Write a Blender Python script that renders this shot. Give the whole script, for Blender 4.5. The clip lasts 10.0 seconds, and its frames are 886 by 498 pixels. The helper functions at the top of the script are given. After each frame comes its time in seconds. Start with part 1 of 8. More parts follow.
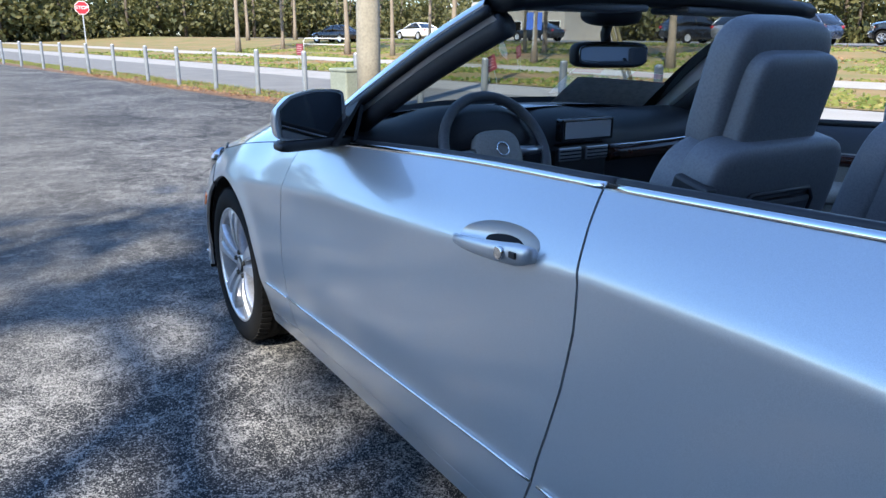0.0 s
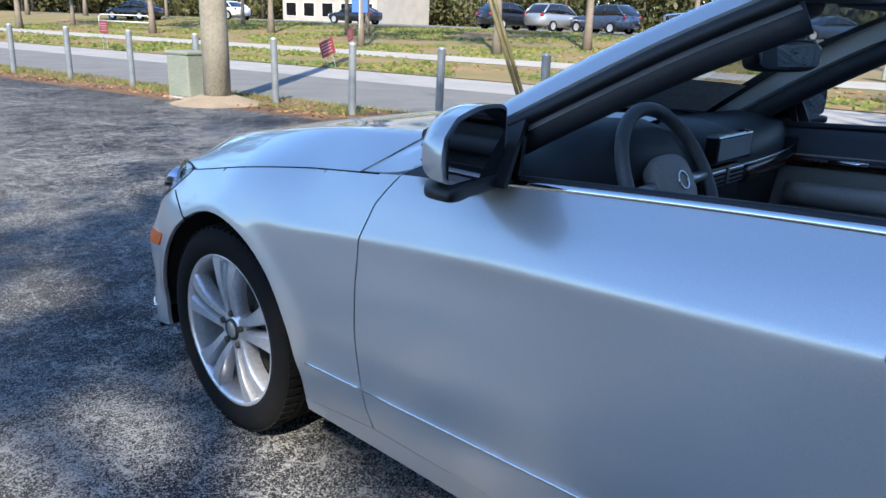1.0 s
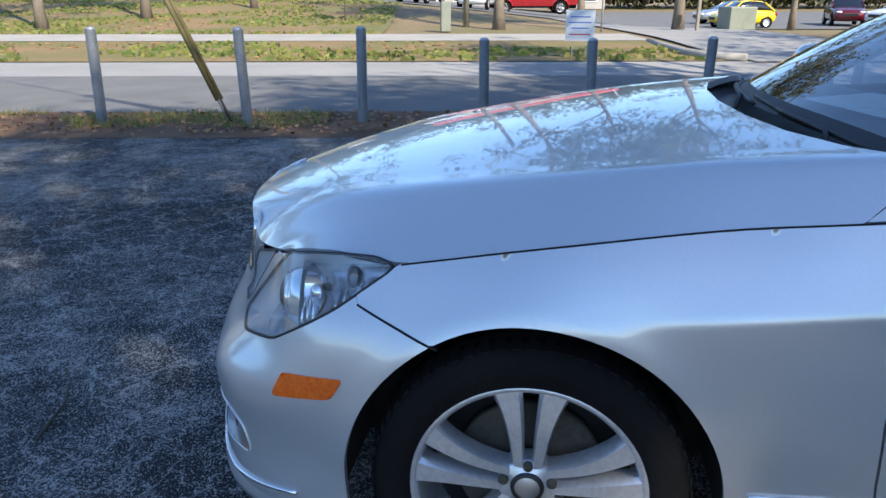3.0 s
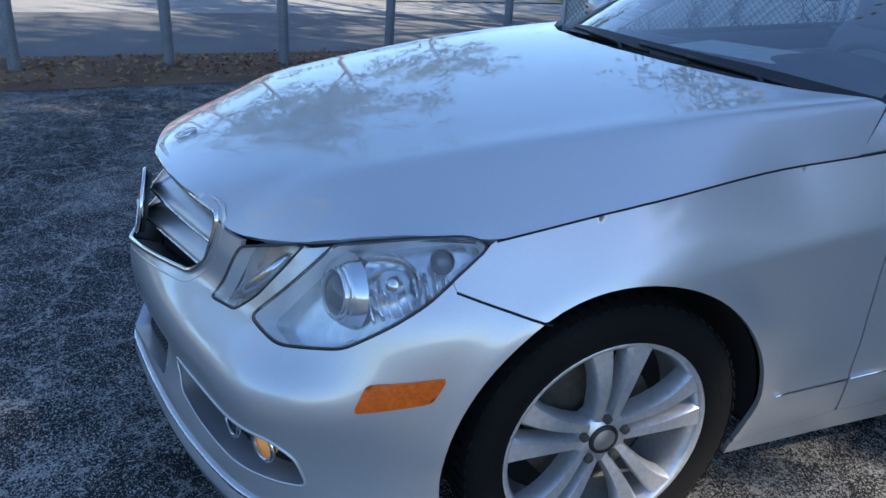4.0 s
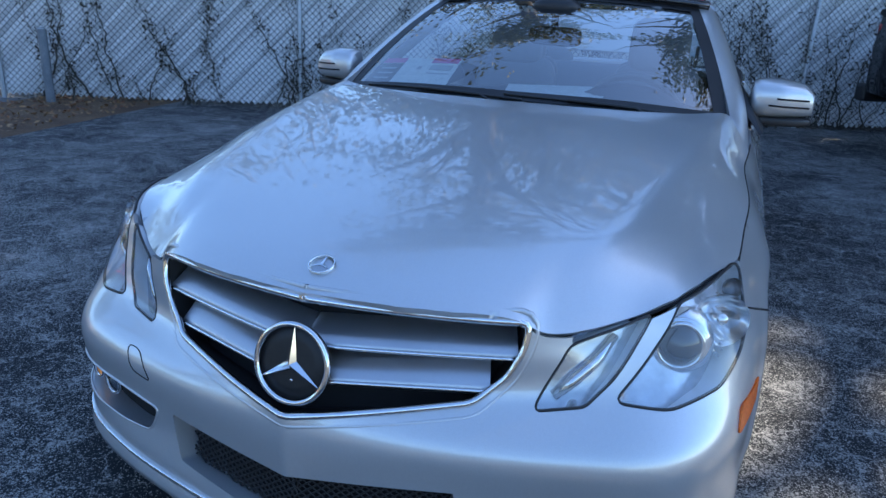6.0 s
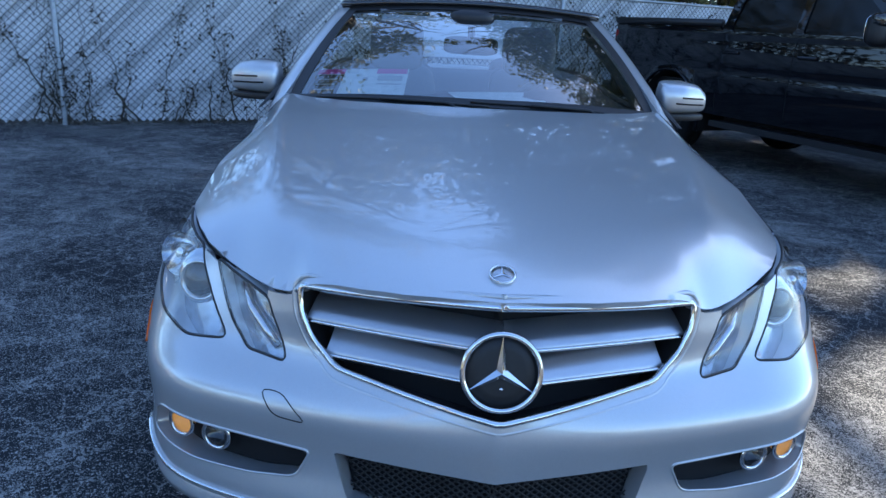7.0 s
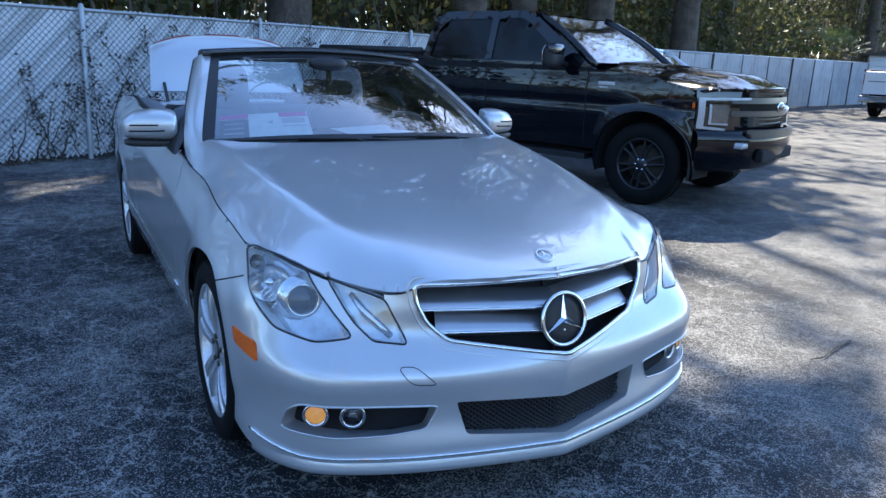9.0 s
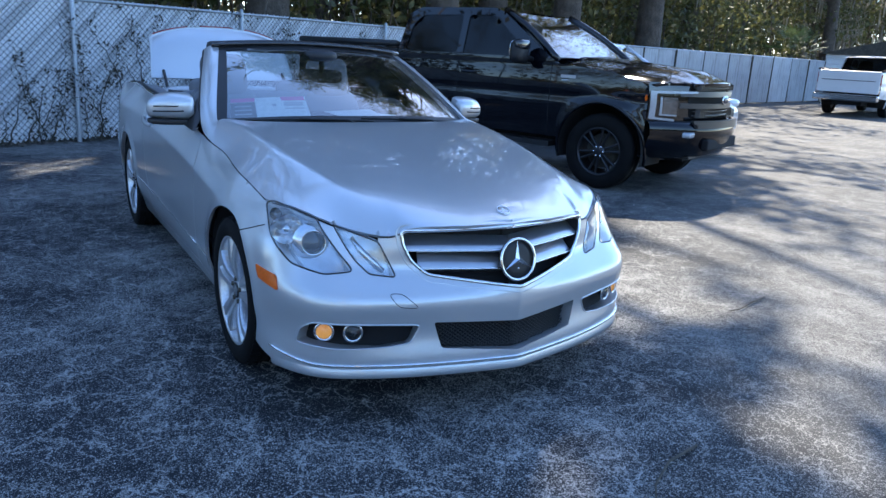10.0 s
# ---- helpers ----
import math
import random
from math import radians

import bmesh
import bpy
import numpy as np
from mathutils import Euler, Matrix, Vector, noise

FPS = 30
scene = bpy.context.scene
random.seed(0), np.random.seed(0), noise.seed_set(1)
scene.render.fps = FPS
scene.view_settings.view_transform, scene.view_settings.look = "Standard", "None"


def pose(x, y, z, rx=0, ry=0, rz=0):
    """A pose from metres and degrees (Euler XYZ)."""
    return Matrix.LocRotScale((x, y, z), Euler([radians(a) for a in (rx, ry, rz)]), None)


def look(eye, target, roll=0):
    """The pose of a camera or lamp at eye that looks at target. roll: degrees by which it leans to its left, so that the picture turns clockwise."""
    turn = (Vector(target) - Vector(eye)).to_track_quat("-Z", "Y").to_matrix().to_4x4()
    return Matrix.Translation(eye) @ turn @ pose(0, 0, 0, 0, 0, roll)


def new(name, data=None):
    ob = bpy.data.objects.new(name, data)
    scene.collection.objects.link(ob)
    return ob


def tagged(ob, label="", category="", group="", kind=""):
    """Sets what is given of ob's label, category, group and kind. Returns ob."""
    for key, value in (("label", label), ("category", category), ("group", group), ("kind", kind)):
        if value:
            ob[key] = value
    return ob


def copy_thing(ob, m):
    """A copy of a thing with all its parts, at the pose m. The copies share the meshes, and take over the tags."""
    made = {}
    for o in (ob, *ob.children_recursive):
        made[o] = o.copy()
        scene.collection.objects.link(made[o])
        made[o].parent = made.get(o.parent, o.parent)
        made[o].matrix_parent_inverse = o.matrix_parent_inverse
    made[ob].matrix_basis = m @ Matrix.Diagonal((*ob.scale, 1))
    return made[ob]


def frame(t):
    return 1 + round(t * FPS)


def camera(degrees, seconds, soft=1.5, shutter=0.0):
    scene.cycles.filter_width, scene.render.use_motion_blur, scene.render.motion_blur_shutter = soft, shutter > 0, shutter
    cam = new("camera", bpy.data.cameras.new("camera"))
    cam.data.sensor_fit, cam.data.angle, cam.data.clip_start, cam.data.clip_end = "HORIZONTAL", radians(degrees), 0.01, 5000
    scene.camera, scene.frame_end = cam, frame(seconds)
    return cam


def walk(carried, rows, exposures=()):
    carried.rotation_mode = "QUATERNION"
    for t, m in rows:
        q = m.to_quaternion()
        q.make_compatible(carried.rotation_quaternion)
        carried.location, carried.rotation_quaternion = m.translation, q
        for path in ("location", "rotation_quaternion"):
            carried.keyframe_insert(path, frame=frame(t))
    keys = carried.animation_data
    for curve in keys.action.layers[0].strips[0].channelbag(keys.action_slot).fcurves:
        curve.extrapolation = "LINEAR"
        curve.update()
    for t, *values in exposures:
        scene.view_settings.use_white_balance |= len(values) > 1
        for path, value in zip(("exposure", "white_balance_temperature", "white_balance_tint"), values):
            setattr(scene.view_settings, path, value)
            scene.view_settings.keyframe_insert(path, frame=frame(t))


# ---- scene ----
cam = camera(62.6, 10.0)
PATH = [
    (0, (-1.688, -2.905, 1.253), (-0.671, -1.275, 0.695), 0.5),
    (0.5, (-1.871, -2.407, 1.234), (-0.671, -0.934, 0.609), 3.9),
    (1, (-1.937, -1.854, 1.252), (-0.542, -0.548, 0.662), 2.0),
    (1.5, (-2.097, -1.387, 1.285), (-0.522, -0.324, 0.662), 0.3),
    (2, (-2.123, -0.873, 1.277), (-0.439, 0.016, 0.664), -0.5),
    (2.2, (-2.152, -0.685, 1.265), (-0.435, 0.121, 0.633), -0.2),
    (3.3, (-2.081, 0.279, 1.288), (-0.198, 0.311, 0.616), 1.1),
    (3.5, (-2.041, 0.457, 1.256), (-0.170, 0.302, 0.568), 2.5),
    (4, (-1.902, 0.840, 1.278), (-0.193, 0.159, 0.494), 3.6),
    (4.5, (-1.654, 1.212, 1.276), (-0.157, 0.142, 0.491), 2.1),
    (5, (-1.467, 1.583, 1.313), (-0.315, 0.145, 0.534), 2.5),
    (5.5, (-1.081, 1.824, 1.295), (-0.163, 0.178, 0.625), 2.4),
    (5.7, (-0.947, 1.916, 1.299), (-0.105, 0.223, 0.648), 2.4),
    (6.8, (-0.001, 2.224, 1.309), (0.039, 0.313, 0.718), 3.3),
    (7, (0.170, 2.258, 1.291), (0.117, 0.348, 0.703), 3.1),
    (7.5, (0.551, 2.308, 1.312), (0.149, 0.435, 0.739), 5.2),
    (8, (0.841, 2.154, 1.313), (0.089, 0.363, 0.835), 3.6),
    (8.5, (1.164, 2.275, 1.351), (0.277, 0.546, 0.877), 3.0),
    (9, (1.352, 2.569, 1.376), (0.411, 0.879, 0.869), 2.1),
    (9.5, (1.456, 2.917, 1.376), (0.517, 1.236, 0.834), 1.7),
    (10, (1.684, 3.098, 1.389), (0.675, 1.453, 0.865), 3.0),
]
walk(cam, [(t, look(eye, aim, roll)) for t, eye, aim, roll in PATH], [(0.0, 1.66, 6000, 10), (2.0, 1.18, 6050, 10), (4.0, 1.24, 6250, 10), (5.5, 1.5, 6150, 10), (7.5, 1.8, 6050, 10), (10.0, 1.95, 6000, 10)])

# ---- world and sun ----
SUN_AZ = Vector((-0.73, -0.68, 0.0)).normalized()
SUN_EL = radians(42)
world = bpy.data.worlds.new("sky")
scene.world = world
world.use_nodes = True
wn = world.node_tree.nodes
sky = wn.new("ShaderNodeTexSky")
sky.sky_type = "NISHITA"
sky.sun_disc = False
sky.sun_elevation = SUN_EL
sky.sun_rotation = math.atan2(SUN_AZ.x, SUN_AZ.y)
sky.air_density = 1.0
sky.dust_density = 0.3
sky.ozone_density = 5.0
wn["Background"].inputs["Strength"].default_value = 0.135
world.node_tree.links.new(sky.outputs["Color"], wn["Background"].inputs["Color"])
sun = new("sun", bpy.data.lights.new("sun", "SUN"))
sun.data.energy = 4.2
sun.data.angle = radians(0.55)
sun.data.color = (1.0, 0.88, 0.70)
sun_from = SUN_AZ * math.cos(SUN_EL) + Vector((0, 0, math.sin(SUN_EL)))
sun.matrix_world = look(sun_from * 60, (0, 0, 0))


# ---- small mesh tools ----
def obj(name, verts, faces, mat, parent=None, label="", smooth=True, mats=None, face_mat=None):
    me = bpy.data.meshes.new(name)
    me.from_pydata([tuple(map(float, v)) for v in verts], [], [tuple(map(int, f)) for f in faces])
    for m in ([mat] if mats is None else mats):
        me.materials.append(m)
    if face_mat is not None:
        me.polygons.foreach_set("material_index", np.array(face_mat, dtype=np.int32))
    if smooth:
        me.polygons.foreach_set("use_smooth", np.ones(len(me.polygons), dtype=bool))
    me.update()
    ob = new(name, me)
    if parent is not None:
        ob.parent = parent
    if label:
        ob["label"] = label
    return ob


def part(name, bm, material, parent=None, label="", smooth=False):
    me = bpy.data.meshes.new(name)
    if smooth:
        for f in bm.faces:
            f.smooth = True
    bm.normal_update()
    bm.to_mesh(me)
    bm.free()
    me.materials.append(material)
    ob = new(name, me)
    if parent is not None:
        ob.parent = parent
    if label:
        ob["label"] = label
    return ob


def sharp(ob, angle=35):
    """Smooth shading with sharp edges past the angle."""
    me = ob.data
    bm = bmesh.new()
    bm.from_mesh(me)
    lim = radians(angle)
    for f in bm.faces:
        f.smooth = True
    for e in bm.edges:
        if len(e.link_faces) == 2 and e.calc_face_angle(0) > lim:
            e.smooth = False
    bm.to_mesh(me)
    bm.free()
    return ob


def empty(name, place=(0, 0, 0), turn=0.0):
    e = new(name)
    e.empty_display_size = 0.1
    e.matrix_world = pose(*place, 0, 0, turn)
    return e


def add_box(bm, lo, hi, bevel=0.0, m=None, seg=2):
    size = [b - a for a, b in zip(lo, hi)]
    mid = [(a + b) / 2 for a, b in zip(lo, hi)]
    mat = Matrix.Translation(mid) @ Matrix.Diagonal((*size, 1))
    if m is not None:
        mat = m @ mat
    r = bmesh.ops.create_cube(bm, size=1, matrix=mat)
    if bevel > 0:
        edges = list({e for v in r["verts"] for e in v.link_edges})
        bmesh.ops.bevel(bm, geom=edges, offset=bevel, segments=seg, affect="EDGES", profile=0.5)
    return bm


def boxes(*items, bevel=0.0, m=None, seg=2):
    bm = bmesh.new()
    for lo, hi in items:
        add_box(bm, lo, hi, bevel, m, seg)
    return bm


def tube_data(points, radius, sides=8, closed=False, cap=True):
    """Verts and faces of a round tube along points; radius is a number or one per point."""
    P = np.array(points, float)
    n = len(P)
    R = np.broadcast_to(np.array(radius, float), (n,))
    T = np.roll(P, -1, 0) - np.roll(P, 1, 0) if closed else np.gradient(P, axis=0)
    T /= np.linalg.norm(T, axis=1)[:, None] + 1e-9
    up = np.array((0, 0, 1.0)) if abs(T[0][2]) < 0.9 else np.array((1.0, 0, 0))
    V, F = [], []
    a = np.linspace(0, 2 * math.pi, sides, endpoint=False)
    N = np.cross(T[0], up)
    N /= np.linalg.norm(N)
    for i in range(n):
        N = N - T[i] * np.dot(N, T[i])
        N /= np.linalg.norm(N) + 1e-9
        B = np.cross(T[i], N)
        V.append(P[i] + R[i] * (np.cos(a)[:, None] * N + np.sin(a)[:, None] * B))
    V = np.concatenate(V)
    for i in range(n if closed else n - 1):
        j = (i + 1) % n
        for k in range(sides):
            l = (k + 1) % sides
            F.append((i * sides + k, i * sides + l, j * sides + l, j * sides + k))
    if cap and not closed:
        F.append(tuple(range(sides))[::-1])
        F.append(tuple((n - 1) * sides + k for k in range(sides)))
    return V, F


def tube(name, points, radius, mat, parent=None, label="", sides=8, closed=False):
    V, F = tube_data(points, radius, sides, closed)
    return obj(name, V, F, mat, parent, label)


def joined(pieces):
    V, F, n = [], [], 0
    for v, f in pieces:
        V.append(np.asarray(v, float))
        F += [tuple(i + n for i in q) for q in f]
        n += len(v)
    return np.concatenate(V), F


def lathe_data(profile, sides=32, axis="x"):
    """Turns (along, radius) pairs round an axis."""
    a = np.linspace(0, 2 * math.pi, sides, endpoint=False)
    V, F = [], []
    for h, r in profile:
        for t in a:
            c, s = r * math.cos(t), r * math.sin(t)
            V.append({"x": (h, c, s), "y": (s, h, c), "z": (c, s, h)}[axis])
    for i in range(len(profile) - 1):
        for k in range(sides):
            l = (k + 1) % sides
            F.append((i * sides + k, i * sides + l, (i + 1) * sides + l, (i + 1) * sides + k))
    return np.array(V), F


def spline(xs, ys):
    """Natural cubic spline through the points, as a function of an array."""
    x, y = np.array(xs, float), np.array(ys, float)
    n = len(x)
    h = np.diff(x)
    A, b = np.eye(n), np.zeros(n)
    for i in range(1, n - 1):
        A[i, i - 1:i + 2] = h[i - 1], 2 * (h[i - 1] + h[i]), h[i]
        b[i] = 6 * ((y[i + 1] - y[i]) / h[i] - (y[i] - y[i - 1]) / h[i - 1])
    m = np.linalg.solve(A, b)

    def f(q):
        q = np.asarray(q, float)
        i = np.clip(np.searchsorted(x, q) - 1, 0, n - 2)
        t = np.clip(q, x[0], x[-1])
        a, c = x[i + 1] - t, t - x[i]
        hi = h[i]
        v = m[i] * a**3 / (6 * hi) + m[i + 1] * c**3 / (6 * hi) + (y[i] / hi - m[i] * hi / 6) * a + (y[i + 1] / hi - m[i + 1] * hi / 6) * c
        e0 = (y[1] - y[0]) / h[0] - h[0] * m[1] / 6
        e1 = (y[-1] - y[-2]) / h[-1] + h[-1] * m[-2] / 6
        return v + np.minimum(q - x[0], 0) * e0 + np.maximum(q - x[-1], 0) * e1
    return f


def smooth01(a, b, x):
    t = np.clip((np.asarray(x, float) - a) / (b - a), 0, 1)
    return t * t * (3 - 2 * t)


# ---- materials ----
def material(name, colour, rough=0.5, metal=0.0, **more):
    m = bpy.data.materials.new(name)
    m.use_nodes = True
    b = m.node_tree.nodes["Principled BSDF"]
    b.inputs["Base Color"].default_value = (*colour, 1)
    b.inputs["Roughness"].default_value = rough
    b.inputs["Metallic"].default_value = metal
    for k, v in more.items():
        b.inputs[k.replace("_", " ")].default_value = v
    return m


def nodes_of(m):
    nt = m.node_tree
    return nt, nt.nodes["Principled BSDF"]


def coords(nt, space="Object"):
    return nt.nodes.new("ShaderNodeTexCoord").outputs[space]


def noise_tex(nt, co, scale, detail=4, rough=0.55, distort=0.0):
    n = nt.nodes.new("ShaderNodeTexNoise")
    n.inputs["Scale"].default_value = scale
    n.inputs["Detail"].default_value = detail
    n.inputs["Roughness"].default_value = rough
    n.inputs["Distortion"].default_value = distort
    nt.links.new(co, n.inputs["Vector"])
    return n.outputs["Fac"]


def ramp(nt, fac, *stops):
    r = nt.nodes.new("ShaderNodeValToRGB")
    el = r.color_ramp.elements
    while len(el) < len(stops):
        el.new(0.5)
    for e, (p, c) in zip(el, stops):
        e.position = p
        e.color = (*c, 1) if len(c) == 3 else c
    nt.links.new(fac, r.inputs["Fac"])
    return r.outputs["Color"]


def grey(v):
    return (v, v, v)


def mix(nt, fac, a, b, mode="MIX"):
    n = nt.nodes.new("ShaderNodeMix")
    n.data_type = "RGBA"
    n.blend_type = mode
    for sock, val in ((n.inputs[0], fac), (n.inputs[6], a), (n.inputs[7], b)):
        if isinstance(val, (int, float)):
            sock.default_value = val
        elif isinstance(val, tuple):
            sock.default_value = (*val, 1)
        else:
            nt.links.new(val, sock)
    return n.outputs[2]


def bump(nt, b, height, strength=0.3, dist=0.01):
    n = nt.nodes.new("ShaderNodeBump")
    n.inputs["Strength"].default_value = strength
    n.inputs["Distance"].default_value = dist
    nt.links.new(height, n.inputs["Height"])
    nt.links.new(n.outputs["Normal"], b.inputs["Normal"])


def mottled(name, c1, c2, scale=4.0, rough=0.8, fine=60.0, relief=0.3, dist=0.005, metal=0.0, c3=None):
    """Two-scale mottled surface."""
    m = material(name, c1, rough, metal)
    nt, b = nodes_of(m)
    co = coords(nt)
    big = ramp(nt, noise_tex(nt, co, scale, 5), (0.35, c1), (0.65, c2))
    f = noise_tex(nt, co, fine, 3)
    col = mix(nt, ramp(nt, f, (0.4, grey(0)), (0.75, grey(0.55))), big, c3 or tuple(0.55 * x for x in c1))
    nt.links.new(col, b.inputs["Base Color"])
    bump(nt, b, f, relief, dist)
    return m


def asphalt_material(name, dark, light):
    """Sealed asphalt: dark film, pale stone grains showing, denser in worn patches and along meandering cracks."""
    m = material(name, dark, 0.8)
    nt, b = nodes_of(m)
    b.inputs["Specular IOR Level"].default_value = 0.12
    co = coords(nt)
    patch = noise_tex(nt, co, 0.6, 6, 0.6, 0.6)
    mid = noise_tex(nt, co, 4.5, 6, 0.68, 0.6)
    warp_n = nt.nodes.new("ShaderNodeTexNoise")
    warp_n.inputs["Scale"].default_value = 9.0
    warp_n.inputs["Detail"].default_value = 6
    warp_n.inputs["Roughness"].default_value = 0.65
    nt.links.new(co, warp_n.inputs["Vector"])
    lines = []
    for scale, width, amt in ((3.6, 0.013, 0.20), (8.0, 0.022, 0.13)):
        warp = nt.nodes.new("ShaderNodeMixRGB")
        warp.inputs[0].default_value = amt
        nt.links.new(co, warp.inputs[1])
        nt.links.new(warp_n.outputs["Color"], warp.inputs[2])
        vor = nt.nodes.new("ShaderNodeTexVoronoi")
        vor.feature = "DISTANCE_TO_EDGE"
        vor.inputs["Scale"].default_value = scale
        nt.links.new(warp.outputs[0], vor.inputs["Vector"])
        lines.append(ramp(nt, vor.outputs["Distance"], (0.0, grey(1)), (width, grey(0))))
    crack = mix(nt, 0.8, lines[0], lines[1], "ADD")
    crack = mix(nt, 1.0, crack, ramp(nt, mid, (0.36, grey(0.10)), (0.54, grey(1))), "MULTIPLY")
    # the share of pale grains falls with y, past the bays
    worn = mix(nt, 1.0, ramp(nt, patch, (0.38, grey(0.09)), (0.68, grey(0.80))), ramp(nt, mid, (0.36, grey(0.35)), (0.66, grey(1.0))), "MULTIPLY")
    sep_y = nt.nodes.new("ShaderNodeSeparateXYZ")           # the bays are more worn than the open lot beyond
    nt.links.new(co, sep_y.inputs[0])
    bay = nt.nodes.new("ShaderNodeMapRange")
    bay.inputs["From Min"].default_value, bay.inputs["From Max"].default_value = 3.0, 9.0
    bay.inputs["To Min"].default_value, bay.inputs["To Max"].default_value = 1.0, 0.62
    nt.links.new(sep_y.outputs["Y"], bay.inputs["Value"])
    share = mix(nt, 1.0, mix(nt, 1.0, worn, crack, "ADD"), bay.outputs[0], "MULTIPLY")
    pale = None
    for scale in (210.0, 420.0):
        cell = nt.nodes.new("ShaderNodeTexVoronoi")
        cell.inputs["Scale"].default_value = scale
        nt.links.new(co, cell.inputs["Vector"])
        sep = nt.nodes.new("ShaderNodeSeparateColor")
        nt.links.new(cell.outputs["Color"], sep.inputs[0])
        test = nt.nodes.new("ShaderNodeMath")
        test.operation = "LESS_THAN"
        nt.links.new(sep.outputs[0], test.inputs[0])
        half = mix(nt, 1.0, share, grey(0.55 if scale < 400 else 0.75), "MULTIPLY")
        nt.links.new(half, test.inputs[1])
        tone = mix(nt, 1.0, test.outputs[0], ramp(nt, sep.outputs[1], (0.0, grey(0.35)), (1.0, grey(1))), "MULTIPLY")
        pale = tone if pale is None else mix(nt, 1.0, pale, tone, "LIGHTEN")
    pale = mix(nt, 1.0, pale, mix(nt, 1.0, crack, grey(0.55), "MULTIPLY"), "LIGHTEN")
    base = mix(nt, ramp(nt, mid, (0.3, grey(0)), (0.7, grey(1))), dark, tuple(x * 1.7 for x in dark))
    drive_side = nt.nodes.new("ShaderNodeMapRange")                # towards the drive side the base is paler and the grains fainter
    drive_side.inputs["From Min"].default_value, drive_side.inputs["From Max"].default_value = 0.9, 2.0
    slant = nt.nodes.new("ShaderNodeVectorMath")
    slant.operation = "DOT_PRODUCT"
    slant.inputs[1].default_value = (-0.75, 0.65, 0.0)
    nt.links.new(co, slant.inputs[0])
    nt.links.new(slant.outputs["Value"], drive_side.inputs["Value"])
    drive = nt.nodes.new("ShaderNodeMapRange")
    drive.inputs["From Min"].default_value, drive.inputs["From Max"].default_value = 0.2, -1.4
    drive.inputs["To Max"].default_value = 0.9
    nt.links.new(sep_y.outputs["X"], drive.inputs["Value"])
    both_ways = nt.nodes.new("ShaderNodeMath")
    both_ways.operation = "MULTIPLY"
    nt.links.new(drive_side.outputs[0], both_ways.inputs[0])
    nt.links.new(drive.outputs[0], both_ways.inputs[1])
    drive_side = both_ways
    base = mix(nt, drive_side.outputs[0], base, ramp(nt, mid, (0.3, (0.050, 0.049, 0.047)), (0.7, (0.078, 0.076, 0.072))))
    pale = mix(nt, drive_side.outputs[0], pale, mix(nt, 1.0, pale, grey(0.45), "MULTIPLY"))
    col = mix(nt, pale, base, light)
    nt.links.new(col, b.inputs["Base Color"])
    h = mix(nt, 0.5, pale, noise_tex(nt, co, 110.0, 3, 0.7))
    bump(nt, b, h, 0.5, 0.005)
    return m


M = {}
M["lot"] = asphalt_material("lot_asphalt", (0.0165, 0.0176, 0.020), (0.42, 0.41, 0.385))
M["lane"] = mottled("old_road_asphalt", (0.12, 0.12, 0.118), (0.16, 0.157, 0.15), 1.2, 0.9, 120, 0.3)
M["pale"] = mottled("pale_road", (0.25, 0.245, 0.235), (0.30, 0.29, 0.275), 0.8, 0.9, 120, 0.2)
M["walk"] = mottled("sidewalk_concrete", (0.30, 0.285, 0.255), (0.36, 0.34, 0.305), 0.8, 0.9, 80, 0.2)
M["grass"] = mottled("winter_grass", (0.105, 0.125, 0.026), (0.22, 0.145, 0.065), 0.40, 0.95, 5, 0.7, 0.04, c3=(0.17, 0.095, 0.045))
M["bank"] = mottled("leaf_strewn_bank", (0.23, 0.155, 0.085), (0.14, 0.13, 0.045), 0.22, 0.95, 5, 0.6, 0.03, c3=(0.09, 0.06, 0.032))
M["soil"] = mottled("verge_soil", (0.10, 0.055, 0.03), (0.17, 0.10, 0.05), 2.2, 0.95, 40, 0.7, 0.02)
M["sand"] = mottled("sandy_mound", (0.24, 0.185, 0.125), (0.29, 0.235, 0.165), 3, 0.95, 60, 0.5, 0.01)
M["galv"] = mottled("galvanised_steel", (0.40, 0.42, 0.44), (0.48, 0.50, 0.52), 8, 0.5, 90, 0.1, 0.002, 0.5)
M["post"] = mottled("grey_painted_pipe", (0.14, 0.16, 0.18), (0.20, 0.215, 0.23), 6, 0.55, 60, 0.15, 0.002)
M["slat"] = mottled("white_vinyl_slat", (0.88, 0.89, 0.90), (0.80, 0.81, 0.82), 3, 0.5, 30, 0.1, 0.002, c3=(0.6, 0.6, 0.6))
_nt, _b = nodes_of(M["slat"])
_oi = _nt.nodes.new("ShaderNodeObjectInfo")
_col = _b.inputs["Base Color"].links[0].from_socket
_nt.links.new(mix(_nt, 1.0, _col, ramp(_nt, _oi.outputs["Random"], (0.0, grey(0.62)), (0.75, grey(1.0))), "MULTIPLY"), _b.inputs["Base Color"])
M["panel"] = mottled("weathered_white_panel", (0.36, 0.37, 0.39), (0.48, 0.49, 0.50), 1.5, 0.7, 40, 0.2, 0.004, c3=(0.40, 0.38, 0.36))
_nt, _b = nodes_of(M["panel"])                 # rain streaks run down the boards
_map = _nt.nodes.new("ShaderNodeMapping")
_map.inputs["Scale"].default_value = (1.0, 1.0, 0.10)
_nt.links.new(coords(_nt), _map.inputs["Vector"])
_st = noise_tex(_nt, _map.outputs[0], 9.0, 6, 0.7)
_oi = _nt.nodes.new("ShaderNodeObjectInfo")
